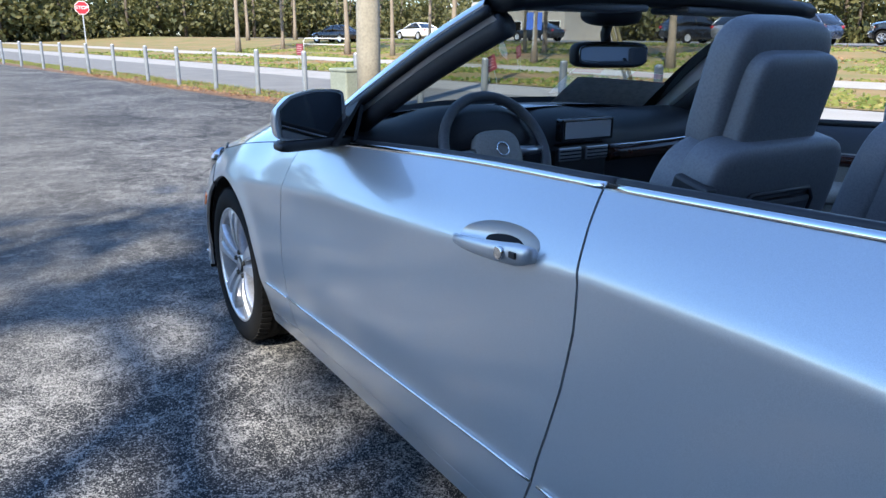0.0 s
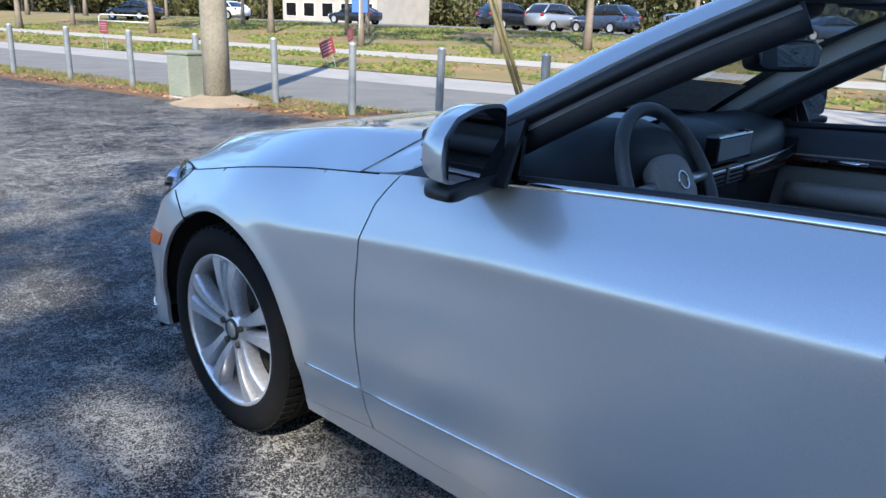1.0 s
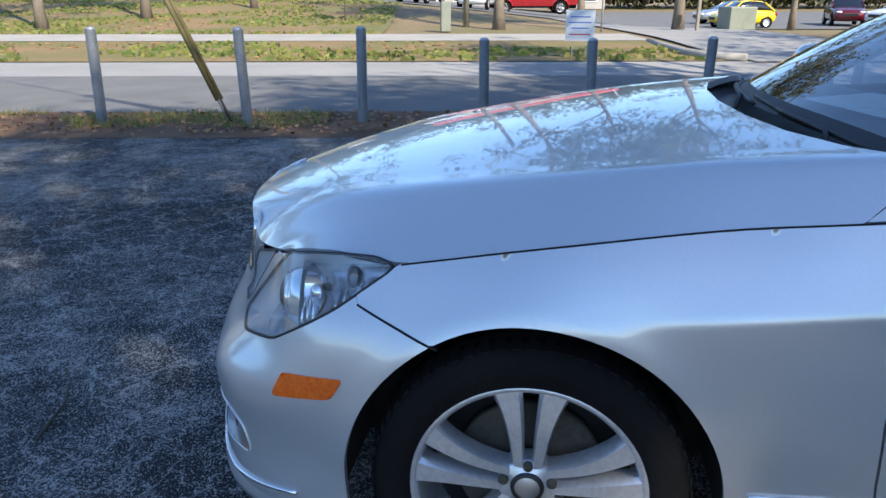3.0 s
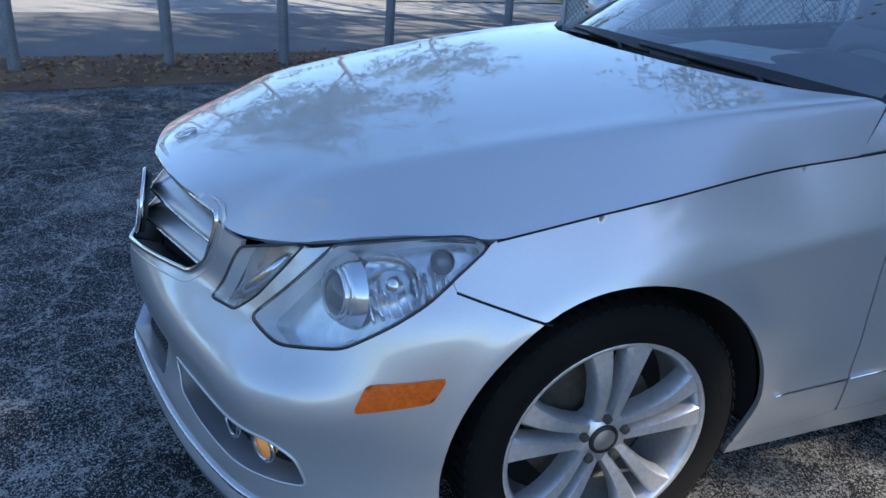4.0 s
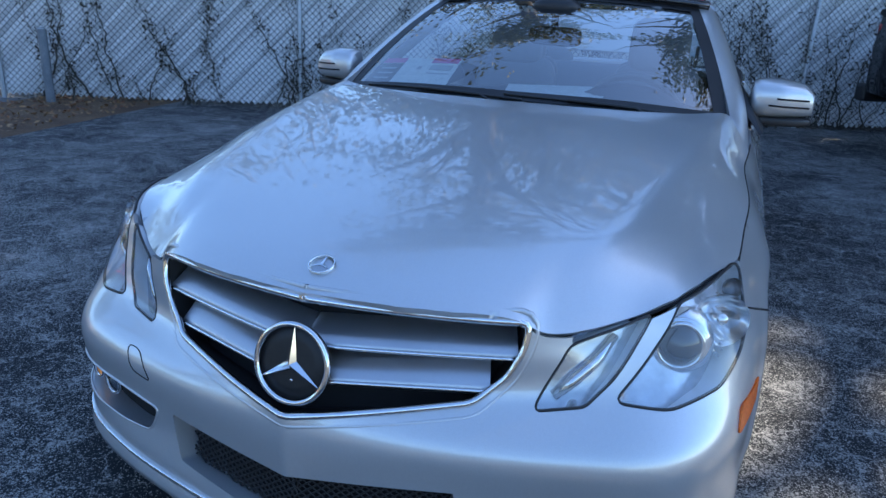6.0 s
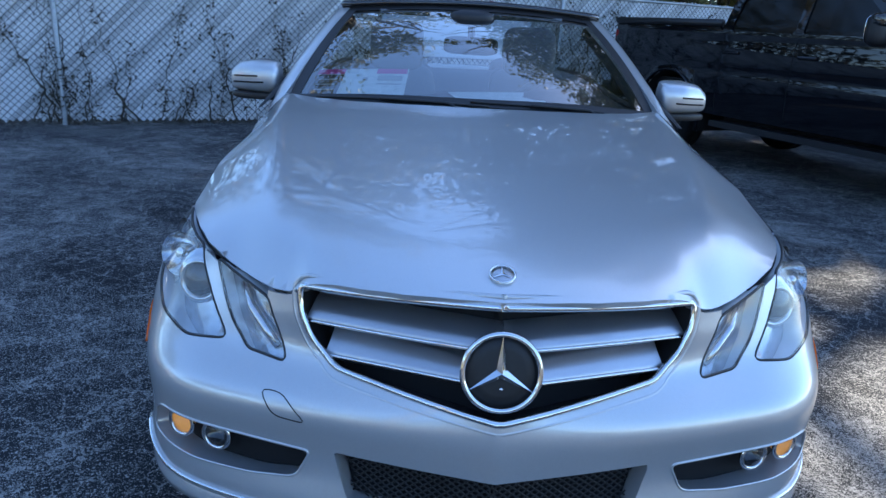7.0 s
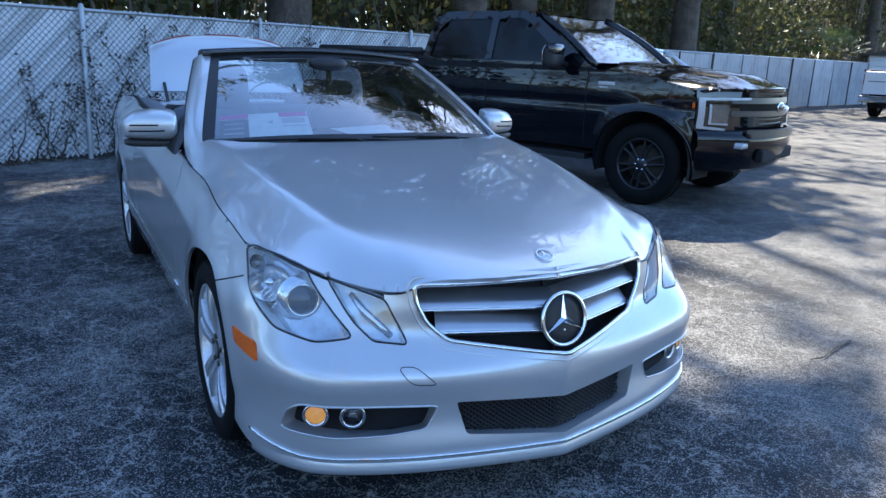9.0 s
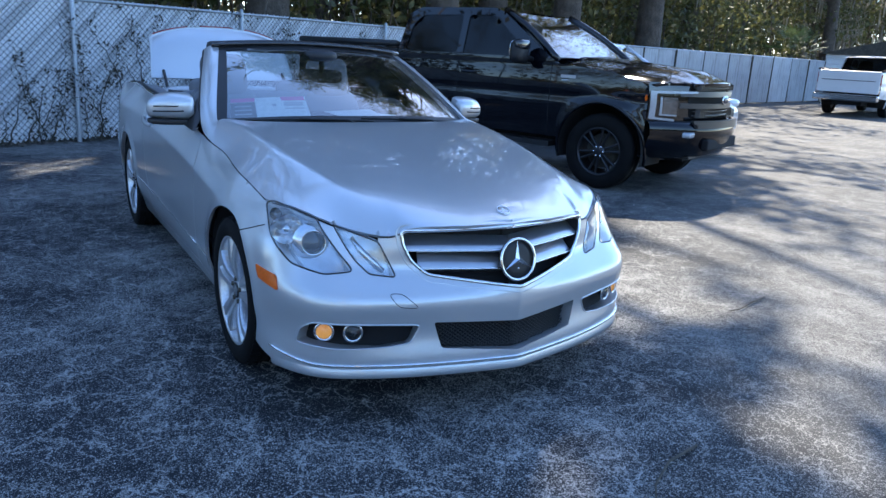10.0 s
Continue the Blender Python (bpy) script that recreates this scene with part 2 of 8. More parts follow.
_col = mix(_nt, ramp(_nt, _st, (0.50, grey(0)), (0.68, grey(0.8))), _b.inputs["Base Color"].links[0].from_socket, (0.17, 0.155, 0.14))
_nt.links.new(mix(_nt, 1.0, _col, ramp(_nt, _oi.outputs["Random"], (0.0, grey(0.78)), (1.0, grey(1.0))), "MULTIPLY"), _b.inputs["Base Color"])
M["vine"] = mottled("dry_vine", (0.05, 0.042, 0.032), (0.09, 0.08, 0.06), 8, 0.9)
M["timber_pole"] = mottled("weathered_pole", (0.22, 0.20, 0.155), (0.29, 0.265, 0.21), 2, 0.9, 25, 0.5, 0.01)
M["green_box"] = mottled("pale_green_paint", (0.19, 0.21, 0.165), (0.24, 0.26, 0.21), 2, 0.6, 40, 0.1)
M["red_sign"] = material("maroon_sign", (0.17, 0.022, 0.03), 0.6)
M["stop_red"] = material("stop_sign_red", (0.62, 0.02, 0.03), 0.4)
M["white"] = mottled("white_paint", (0.78, 0.78, 0.77), (0.72, 0.72, 0.71), 2, 0.5, 40, 0.05)
M["blue_sign"] = material("blue_sign", (0.05, 0.13, 0.5), 0.5)
M["yellow_tube"] = mottled("yellow_guy_guard", (0.22, 0.18, 0.07), (0.17, 0.14, 0.06), 6, 0.6)
M["bark"] = mottled("bark", (0.07, 0.055, 0.042), (0.125, 0.10, 0.075), 4, 0.95, 14, 0.9, 0.05)
M["palebark"] = mottled("pale_bark", (0.24, 0.195, 0.15), (0.17, 0.14, 0.105), 3, 0.95, 20, 0.7, 0.02)


def leaf_material(name, c1, c2, trans=0.25):
    m = material(name, c1, 0.6)
    nt, b = nodes_of(m)
    geo = nt.nodes.new("ShaderNodeNewGeometry")
    nt.links.new(ramp(nt, geo.outputs["Random Per Island"], (0.0, c1), (1.0, c2)), b.inputs["Base Color"])
    b.inputs["Transmission Weight"].default_value = 0.0
    t = nt.nodes.new("ShaderNodeBsdfTranslucent")
    nt.links.new(ramp(nt, geo.outputs["Random Per Island"], (0.0, tuple(1.3 * x for x in c1)), (1.0, tuple(1.3 * x for x in c2))), t.inputs["Color"])
    mx = nt.nodes.new("ShaderNodeMixShader")
    mx.inputs[0].default_value = trans
    out = nt.nodes["Material Output"]
    nt.links.new(b.outputs[0], mx.inputs[1])
    nt.links.new(t.outputs[0], mx.inputs[2])
    nt.links.new(mx.outputs[0], out.inputs["Surface"])
    return m


M["leaf"] = leaf_material("oak_leaf", (0.045, 0.056, 0.018), (0.14, 0.13, 0.045), 0.38)
M["moss"] = leaf_material("spanish_moss", (0.17, 0.155, 0.12), (0.30, 0.265, 0.20), 0.4)
M["palm"] = leaf_material("palm_frond", (0.04, 0.075, 0.025), (0.09, 0.12, 0.05))
M["litter"] = leaf_material("dead_leaf", (0.16, 0.06, 0.025), (0.34, 0.20, 0.09), 0.1)
M["blade"] = leaf_material("grass_blade", (0.09, 0.15, 0.025), (0.26, 0.24, 0.07), 0.3)

# ---- ground ----
ROAD_N = Vector((0.987, 0.163, 0))          # away from the lot, across the street
ROAD_T = Vector((-0.163, 0.987, 0))         # along the street
POST0 = Vector((6.1, 0, 0))                 # the post line crosses y = 0 here


def street(s, a, z=0.0):
    p = POST0 + ROAD_N * s + ROAD_T * a
    return (p.x, p.y, z)


def land(s, a):
    """Height of the land beyond the post line: flat to the footway, then a bank."""
    far = -0.6 + 1.6 * smooth01(-14, 8, a)
    return smooth01(16, 34, s) * far + 0.10 * smooth01(8.5, 14, s) * smooth01(34, 14, s)


def sheet(name, s0, s1, a0, a1, ds, da, lift, mat, label, category, wobble=0.0, thick=0.0):
    S = np.linspace(s0, s1, max(2, int(round((s1 - s0) / ds)) + 1))
    A = np.linspace(a0, a1, max(2, int(round((a1 - a0) / da)) + 1))
    V, F = [], []
    for j, a in enumerate(A):
        for i, s in enumerate(S):
            e = 0.0
            if wobble and i in (0, len(S) - 1):
                e = wobble * noise.noise((a * 0.9, i * 3.1, 2.0))
            V.append(street(s + e, a, float(land(s, a)) + lift))
    n = len(S)
    for j in range(len(A) - 1):
        for i in range(n - 1):
            q = j * n + i
            F.append((q, q + 1, q + n + 1, q + n))
    return tagged(obj(name, V, F, mat, smooth=True), label, category, kind="structure")


def ground_sheet():
    S = np.concatenate([np.linspace(-900, -60, 8), np.linspace(-40, 0, 8), np.linspace(2, 70, 35), np.linspace(90, 1500, 8)])
    A = np.concatenate([np.linspace(-900, -90, 8), np.linspace(-80, 100, 61), np.linspace(120, 1500, 8)])
    V = [street(s, a, float(land(s, a)) - 0.03) for a in A for s in S]
    n = len(S)
    F = [(j * n + i, j * n + i + 1, (j + 1) * n + i + 1, (j + 1) * n + i) for j in range(len(A) - 1) for i in range(n - 1)]
    return tagged(obj("ground", V, F, M["bank"]), "grass and leaf strewn ground reaching the horizon", "ground", kind="structure")


ground_sheet()
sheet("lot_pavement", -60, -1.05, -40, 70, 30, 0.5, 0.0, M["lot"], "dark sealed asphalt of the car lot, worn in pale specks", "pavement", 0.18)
sheet("verge", -1.25, 0.35, -6.5, 70, 0.4, 0.5, 0.004, M["soil"], "strip of soil, leaf litter and grass along the posts", "verge")
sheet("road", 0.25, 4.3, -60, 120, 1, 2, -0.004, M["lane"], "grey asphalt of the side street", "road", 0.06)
sheet("road_far_lane", 4.3, 6.9, -60, 120, 1, 2, -0.004, M["pale"], "pale far lane of the side street", "road")
sheet("lawn", 6.9, 12.2, -4.5, 120, 1, 2, 0.012, M["grass"], "mown winter grass between street and footway", "grass")
sheet("footway", 12.2, 15.2, -4.5, 120, 1, 2, 0.022, M["walk"], "pale concrete footway behind the lawn", "pavement")
sheet("lawn_bank", 15.2, 33.0, 3.0, 120, 1, 2, 0.016, M["grass"], "sunlit grass bank rising to the far lot", "grass", 0.6)
sheet("driveway", 6.6, 36, -9.5, -5.0, 1, 1, 0.02, M["pale"], "pale concrete drive that leaves the street", "road")
sheet("far_lot", 34, 75, -60, 90, 2, 3, 0.02, M["lane"], "grey asphalt of the far car park", "pavement")


def scatter_litter():
    rng = np.random.default_rng(5)
    V, F = [], []
    for _ in range(5200):
        a = rng.uniform(-6, 26)
        s = -1.18 + 1.4 * rng.random() ** 0.9 + 0.1 * rng.normal() * 0.5
        if a > 4 and rng.random() < 0.5:
            continue
        if a > 6 and rng.random() < 0.55:
            s = -1.2 + 0.5 * rng.random()
        x, y, _z = street(s, a)
        r, t = rng.uniform(0.02, 0.045), rng.uniform(0, 6.28)
        c, d = math.cos(t) * r, math.sin(t) * r
        z = rng.uniform(0.002, 0.03)
        k = len(V)
        tl = rng.uniform(-0.018, 0.018, 4)
        V += [(x - c, y - d, z + tl[0] + .02), (x + d * .5, y - c * .5, z + tl[1] + .015), (x + c, y + d, z + tl[2] + .02), (x - d * .5, y + c * .5, z + tl[3] + .015)]
        F.append((k, k + 1, k + 2, k + 3))
    tagged(obj("leaf_litter", V, F, M["litter"], smooth=False), "brown dead leaves lying along the verge", "leaves", kind="stuff")
    V, F = [], []
    for _ in range(26000):
        a = rng.uniform(2.5, 40)
        s = rng.uniform(-0.75, 0.3)
        if noise.noise((a * 0.8, s * 2.0, 0)) < -0.12:
            continue
        x, y, _z = street(s, a)
        h, t, w = rng.uniform(0.03, 0.10), rng.uniform(0, 6.28), rng.uniform(0.004, 0.008)
        l = rng.normal(0, 0.03, 2)
        k = len(V)
        V += [(x - w * math.cos(t), y - w * math.sin(t), 0), (x + w * math.cos(t), y + w * math.sin(t), 0), (x + l[0], y + l[1], h)]
        F.append((k, k + 1, k + 2))
    tagged(obj("verge_grass", V, F, M["blade"], smooth=False), "short tufts of green and straw grass", "grass", kind="stuff")


scatter_litter()


def lawn_cover():
    """Grass tufts and dead leaves that break up the lawn and the bank."""
    rng = np.random.default_rng(15)
    for name, mat_, count, tall, s0, s1, label, cat in (("lawn_tufts", M["blade"], 30000, True, 6.95, 33, "uneven tufts of green and straw grass", "grass"), ("bank_leaves", M["litter"], 16000, False, 7.2, 33, "dead leaves blown over the grass bank", "leaves")):
        V, F = [], []
        for _ in range(count):
            a, s = rng.uniform(-4.3, 55), rng.uniform(s0, s1)
            if 12.1 < s < 15.3 or (s > 15.2 and a < 3.2):
                continue
            patch = noise.noise((a * .22, s * .3, 3.0 if tall else 9.0))
            if patch < (-.05 if tall else .08):
                continue
            x, y, z = street(s, a, float(land(s, a)) + .016)
            t = rng.uniform(0, 6.28)
            r = rng.uniform(.05, .13) if tall else rng.uniform(.03, .08)
            h = rng.uniform(.03, .10) if tall else rng.uniform(.005, .04)
            c, d = math.cos(t) * r, math.sin(t) * r
            k = len(V)
            V += [(x - c, y - d, z), (x + c, y + d, z), (x + c * .5 + rng.normal(0, .02), y + d * .5, z + h), (x - c * .7, y - d * .7 + (0 if tall else .05), z + h * .7)]
            F.append((k, k + 1, k + 2, k + 3))
        tagged(obj(name, V, F, mat_, smooth=False), label, cat, kind="stuff")


lawn_cover()


def bollard(h):
    root = empty("bollard")
    prof = [(-0.05, 0.052), (h - 0.012, 0.052), (h - 0.003, 0.050), (h, 0.044), (h, 0.0001)]
    V, F = lathe_data(prof, 16, "z")
    obj("pipe", V, F, M["post"], root)
    V, F = lathe_data([(h, 0.046), (h + 0.012, 0.044), (h + 0.022, 0.028), (h + 0.026, 0.0001)], 16, "z")
    obj("cap", V, F, M["galv"], root)
    return tagged(root, "grey steel pipe post standing in the verge", "post", "posts along the street")


posts = ((-.05, -4.6), (-.05, -3.24), (-.2, -1.55), (-.5, -.25), (-.4, .84), (-.35, 2.12), (-.5, 3.3), (-.4, 4.85), (-.48, 6.25), (-.2, 8.05), (-.3, 9.75), (-.36, 11.5), (-.42, 13.4), (-.55, 15.25), (-.65, 17.2), (-.64, 19.4), (-.5, 22.6),
         (-.7, 24.5), (-.85, 27.1), (-1.0, 28.9), (-1.1, 31.8), (-1.1, 35), (-1.15, 38.5), (-1.2, 42), (-1.2, 46))
for k, (s_, a_) in enumerate(posts):
    m = Matrix.Translation(street(s_, a_)) @ pose(0, 0, 0, 1.0 * math.sin(k * 2.3), 1.2 * math.cos(k * 1.7), 40 * k)
    if k == 0:
        low_post = bollard(0.84)
        low_post.matrix_world = m
    elif k < 5:
        copy_thing(low_post, m)
    elif k == 5:
        tall_post = bollard(0.95)
        tall_post.matrix_world = m
    else:
        copy_thing(tall_post, m)
M["wire"] = mottled("dark_coated_wire", (0.03, 0.032, 0.035), (0.05, 0.05, 0.055), 8, 0.5)

# ---- fence behind the cars ----
FENCE = [Vector((7.6, -4.55, 0)), Vector((-9.6, -12.2, 0)), Vector((-31.0, -17.6, 0))]
FENCE_H = 1.80


def chain_fence(p, q):
    root = empty("chain_link_fence")
    run = (q - p)
    length = run.length
    t = run.normalized()
    n = Vector((-t.y, t.x, 0))
    if n.y < 0:
        n = -n                                    # towards the lot
    V, F = lathe_data([(-0.05, 0.03), (FENCE_H + 0.02, 0.03), (FENCE_H + 0.05, 0.018), (FENCE_H + 0.055, 0.0001)], 12, "z")
    post_me = None
    for i, along in enumerate((.05, 3.66, 7.40, 10.07, 13.58, 16.4)):
        c = p + t * along + n * 0.045
        if post_me is None:
            o = obj("fence_post", V, F, M["galv"], root)
            post_me = o.data
        else:
            o = new("fence_post", post_me)
            o.parent = root
        o.location = c
        o.rotation_euler = (0.02 * math.sin(i * 3), 0.02 * math.cos(i * 5), 0)
    rail = [p + t * s + Vector((0, 0, FENCE_H - 0.02)) + n * 0.01 for s in (0, length * .3, length * .6, length)]
    tube("top_rail", rail, 0.021, M["galv"], root)
    # woven wire: two sets of slanting wires
    P = []
    h = FENCE_H - 0.06
    for sgn in (1, -1):
        for i in range(int((length + h) / 0.078)):
            s0 = i * 0.078 - (h if sgn > 0 else 0)
            a, b = (s0, s0 + h) if sgn > 0 else (s0 + 0.0, s0 - h)
            z0, z1 = 0.05, 0.05 + h
            # keep the wire inside the run
            lo, hi = min(a, b), max(a, b)
            if hi <= 0 or lo >= length:
                continue
            def zat(s):
                return z0 + (s - a) / (b - a) * (z1 - z0)
            sa, sb = np.clip(a, 0, length), np.clip(b, 0, length)
            A = p + t * float(sa) + n * 0.022 + Vector((0, 0, float(zat(sa))))
            B = p + t * float(sb) + n * 0.022 + Vector((0, 0, float(zat(sb))))
            P.append(tube_data([A, B], 0.0033, 3, cap=False))
    V, F = joined(P)
    tagged(obj("wire_mesh", V, F, M["wire"], root), kind="stuff")
    # slats woven through the wire on the slant
    w, full = 0.052, h * math.sqrt(2)
    bm = boxes(((-full / 2, -0.0015, -w / 2), (full / 2, 0.0015, w / 2)))
    me = bpy.data.meshes.new("slat")
    bm.to_mesh(me)
    bm.free()
    me.materials.append(M["slat"])
    rng = random.Random(3)
    yaw = math.degrees(math.atan2(t.y, t.x))
    s = -h / 2 + .02
    k = 0
    while s < length + h / 2:
        e0, e1 = max(0.0, s - h / 2), min(length, s + h / 2)      # clipped to the run
        if e1 - e0 > .05:
            f, mid = (e1 - e0) / h, (e0 + e1) / 2
            o = new("slat", me)
            o.parent = root
            proud = .010 if k % 5 == 0 else rng.uniform(0.0, 0.004)
            c = p + t * mid + n * proud + Vector((0, 0, 0.05 + h / 2 + (mid - s)))
            o.matrix_world = Matrix.Translation(c) @ pose(0, 0, 0, 0, 0, yaw) @ pose(0, 0, 0, 0, -45 + rng.uniform(-.4, .4), 0) @ Matrix.Diagonal((f, 1, 1.2 if k % 5 == 0 else 1.06, 1))
        s += 0.0735
        k += 1
    return tagged(root, "grey chain link fence woven with slanting white slats", "fence"), t, n, length


fence_a, ft, fn, flen = chain_fence(FENCE[0], FENCE[1])


def fence_vines():
    rng = random.Random(11)
    P = []
    L = []
    for i in range(135):
        s = rng.uniform(0.2, flen - 0.2)
        z = 0.03
        pts = []
        drift = rng.uniform(-0.5, 0.5)
        top = rng.uniform(0.35, 1.85)
        while z < top:
            pts.append(FENCE[0] + ft * s + fn * (0.035 + 0.012 * rng.random()) + Vector((0, 0, z)))
            z += 0.06
            s += drift * 0.06 + rng.gauss(0, 0.022)
            if rng.random() < 0.34:
                L.append(pts[-1].copy())
        if len(pts) > 3:
            r0 = rng.uniform(0.004, 0.013)
            P.append(tube_data(pts, np.linspace(r0, 0.002, len(pts)), 5))
    V, F = joined(P)
    tagged(obj("vines", V, F, M["vine"]), "dry brown vines climbing the slatted fence", "vine", kind="stuff")
    V, F = [], []
    for c in L:
        for _ in range(14):
            d = Vector((rng.gauss(0, 0.06), rng.gauss(0, 0.02), rng.gauss(0, 0.06)))
            r = rng.uniform(0.012, 0.03)
            a, b = Vector((rng.gauss(0, 1), rng.gauss(0, .5), rng.gauss(0, 1))).normalized() * r, Vector((rng.gauss(0, 1), rng.gauss(0, 1), rng.gauss(0, 1))).normalized() * r * .6
            k = len(V)
            q = c + d + fn * 0.03
            V += [q - a, q + b, q + a, q - b]
            F.append((k, k + 1, k + 2, k + 3))
    tagged(obj("vine_leaves", V, F, M["vine"], smooth=False), "withered dark leaves on the fence vines", "leaves", kind="stuff")
    # dirt and leaf line at the fence foot
    V, F = [], []
    for _ in range(2600):
        s = rng.uniform(-0.3, flen)
        d = abs(rng.gauss(0, 0.16)) - 0.12
        q = FENCE[0] + ft * s + fn * d
        r, a = rng.uniform(0.015, 0.04), rng.uniform(0, 6.28)
        k = len(V)
        z = rng.uniform(0.004, 0.05)
        V += [q + Vector((r * math.cos(a), r * math.sin(a), z)), q + Vector((-r * .5 * math.sin(a), r * .5 * math.cos(a), z + .012)), q + Vector((-r * math.cos(a), -r * math.sin(a), z + rng.uniform(-.004, .03)))]
        F.append((k, k + 1, k + 2))
    tagged(obj("fence_foot_litter", V, F, M["vine"], smooth=False), "dark dead leaves gathered at the fence foot", "leaves", kind="stuff")


fence_vines()


def panel_fence(p, q):
    root = empty("panel_fence")
    t = (q - p).normalized()
    length = (q - p).length
    yaw = math.degrees(math.atan2(t.y, t.x))
    n = int(length / 1.9)
    step = length / n
    bm = boxes(((0.02, -0.02, 0.04), (step - 0.02, 0.02, FENCE_H)), bevel=0.006)
    me = bpy.data.meshes.new("panel")
    bm.to_mesh(me)
    bm.free()
    me.materials.append(M["panel"])
    bm = boxes(((-0.022, -0.05, -0.03), (0.022, 0.05, FENCE_H + 0.02)), bevel=0.006)
    me2 = bpy.data.meshes.new("fence_post")
    bm.to_mesh(me2)
    bm.free()
    me2.materials.append(M["vine"])
    for i in range(n):
        for nm, me_ in (("panel", me), ("fence_post", me2)):
            o = new(nm, me_)
            o.parent = root
            o.matrix_world = Matrix.Translation(p + t * i * step) @ pose(0, 0, 0, 0.6 * math.sin(i * 1.9), 0, yaw)
    tube("top_rail", [p + Vector((0, 0, FENCE_H + .01)), p.lerp(q, .5) + Vector((0, 0, FENCE_H + .01)), q + Vector((0, 0, FENCE_H + .01))], 0.03, M["galv"], root)
    return tagged(root, "weathered white board fence with dark posts", "fence")


panel_fence(FENCE[1], FENCE[2])
panel_fence(FENCE[2], FENCE[2] + Vector((-6, -11, 0)))

# ---- street furniture ----


def utility_pole():
    root = empty("utility_pole")
    x, y, _ = street(-0.92, 8.52)
    h = 13.0
    V, F = tube_data([(x, y, -0.1), (x, y, 1), (x + .02, y, 4), (x + .03, y + .02, h)], [0.20, 0.195, 0.18, 0.13], 16)
    obj("pole", V, F, M["timber_pole"], root)
    V, F = lathe_data([(0.13, 0.01), (0.12, 0.28), (0.05, 0.5), (0.0, 0.72)], 20, "z")
    V = V + np.array((x, y, -0.005))
    obj("sand_collar", V, F, M["sand"], root, "mound of pale sand round the foot")
    V, F = tube_data([(x, y - .9, h - 1), (x, y + .9, h - 1)], 0.06, 6)
    obj("crossarm", V, F, M["timber_pole"], root)
    return tagged(root, "weathered round timber utility pole in a sand collar", "pole")


utility_pole()


def guy_wire():
    root = empty("guy_wire")
    bx, by, _ = street(-0.35, 3.52)
    top = Vector(street(-0.92, 8.52, 12.4))
    base = Vector((bx, by, 0))
    d = (top - base).normalized()
    for off in (0.0, 0.09):
        b = base + Vector((off, 0.02, 0))
        tube("wire", [b, b.lerp(top, .5), top], 0.006, M["galv"], root)
        V, F = tube_data([b + d * 0.25, b + d * 1.3, b + d * 2.7], 0.024, 10)
        obj("guard", V, F, M["yellow_tube"], root, "faded yellow plastic guard")
    V, F = tube_data([base + Vector((.04, 0, -.05)), base + Vector((.04, 0, 0)) + d * .32], 0.014, 8)
    obj("anchor_rod", V, F, M["vine"], root)
    return tagged(root, "steel guy wires with faded yellow guards", "guy wire")


guy_wire()


def meter_box():
    root = empty("utility_box")
    x, y, _ = street(-0.72, 9.42)
    m = pose(x, y, 0, 0, 0, 9)
    part("cabinet", boxes(((-0.22, -0.26, 0.02), (0.22, 0.26, 0.68)), bevel=0.025, m=m), M["green_box"], root)
    part("lid", boxes(((-0.235, -0.275, 0.66), (0.235, 0.275, 0.72)), bevel=0.02, m=m), M["green_box"], root)
    part("pad", boxes(((-0.3, -0.32, -0.03), (0.3, 0.32, 0.03)), bevel=0.01, m=m), M["walk"], root)
    return tagged(root, "pale green metal utility cabinet beside the pole", "utility box")


meter_box()


M["faded_ink"] = material("faded_print", (0.38, 0.24, 0.24), 0.6)


def yard_sign(s, a, face, w=0.55, h=0.42, tilt=0, up=0.55, yaw=None, lean=0):
    root = empty("yard_sign")
    x, y, _ = street(s, a)
    z0 = float(land(s, a))
    m = pose(x, y, z0, 0, lean, 95 if yaw is None else yaw)
    for o in (-0.14, 0.14):
        part("stake", boxes(((o - .005, -.005, -.05), (o + .005, .005, up + .05)), m=m), M["galv"], root)
    part("board", boxes(((-w / 2, -0.006, up), (w / 2, 0.006, up + h)), bevel=0.002, m=m), face, root)
    ink = M["faded_ink"] if face is not M["white"] else M["blue_sign"]
    for i, (zz, ww) in enumerate(((0.78, 0.7), (0.6, 0.8), (0.42, 0.6), (0.22, 0.75))):
        for sgn in (-1, 1):
            part("print_bar", boxes(((-w * ww / 2, sgn * 0.0062 - .0015, up + h * zz - .011), (w * ww / 2, sgn * 0.0062 + .0015, up + h * zz + .011)), m=m), M["stop_red"] if (ink is M["blue_sign"] and i == 3) else ink, root)
    return root


tagged(yard_sign(6.9, 13.4, M["red_sign"], lean=20, up=.35), "small maroon sign leaning in the grass", "sign", "yard signs")
tagged(yard_sign(11.5, 16.7, M["red_sign"], lean=14, yaw=70), "small maroon sign leaning by the footway", "sign", "yard signs")
tagged(yard_sign(6.9, 24.0, M["red_sign"]), "small maroon sign standing in the grass", "sign", "yard signs")
tagged(yard_sign(7.6, -1.65, M["white"], w=.6, h=.62, up=.35, yaw=78), "white printed sign standing in the grass", "sign", "yard signs")


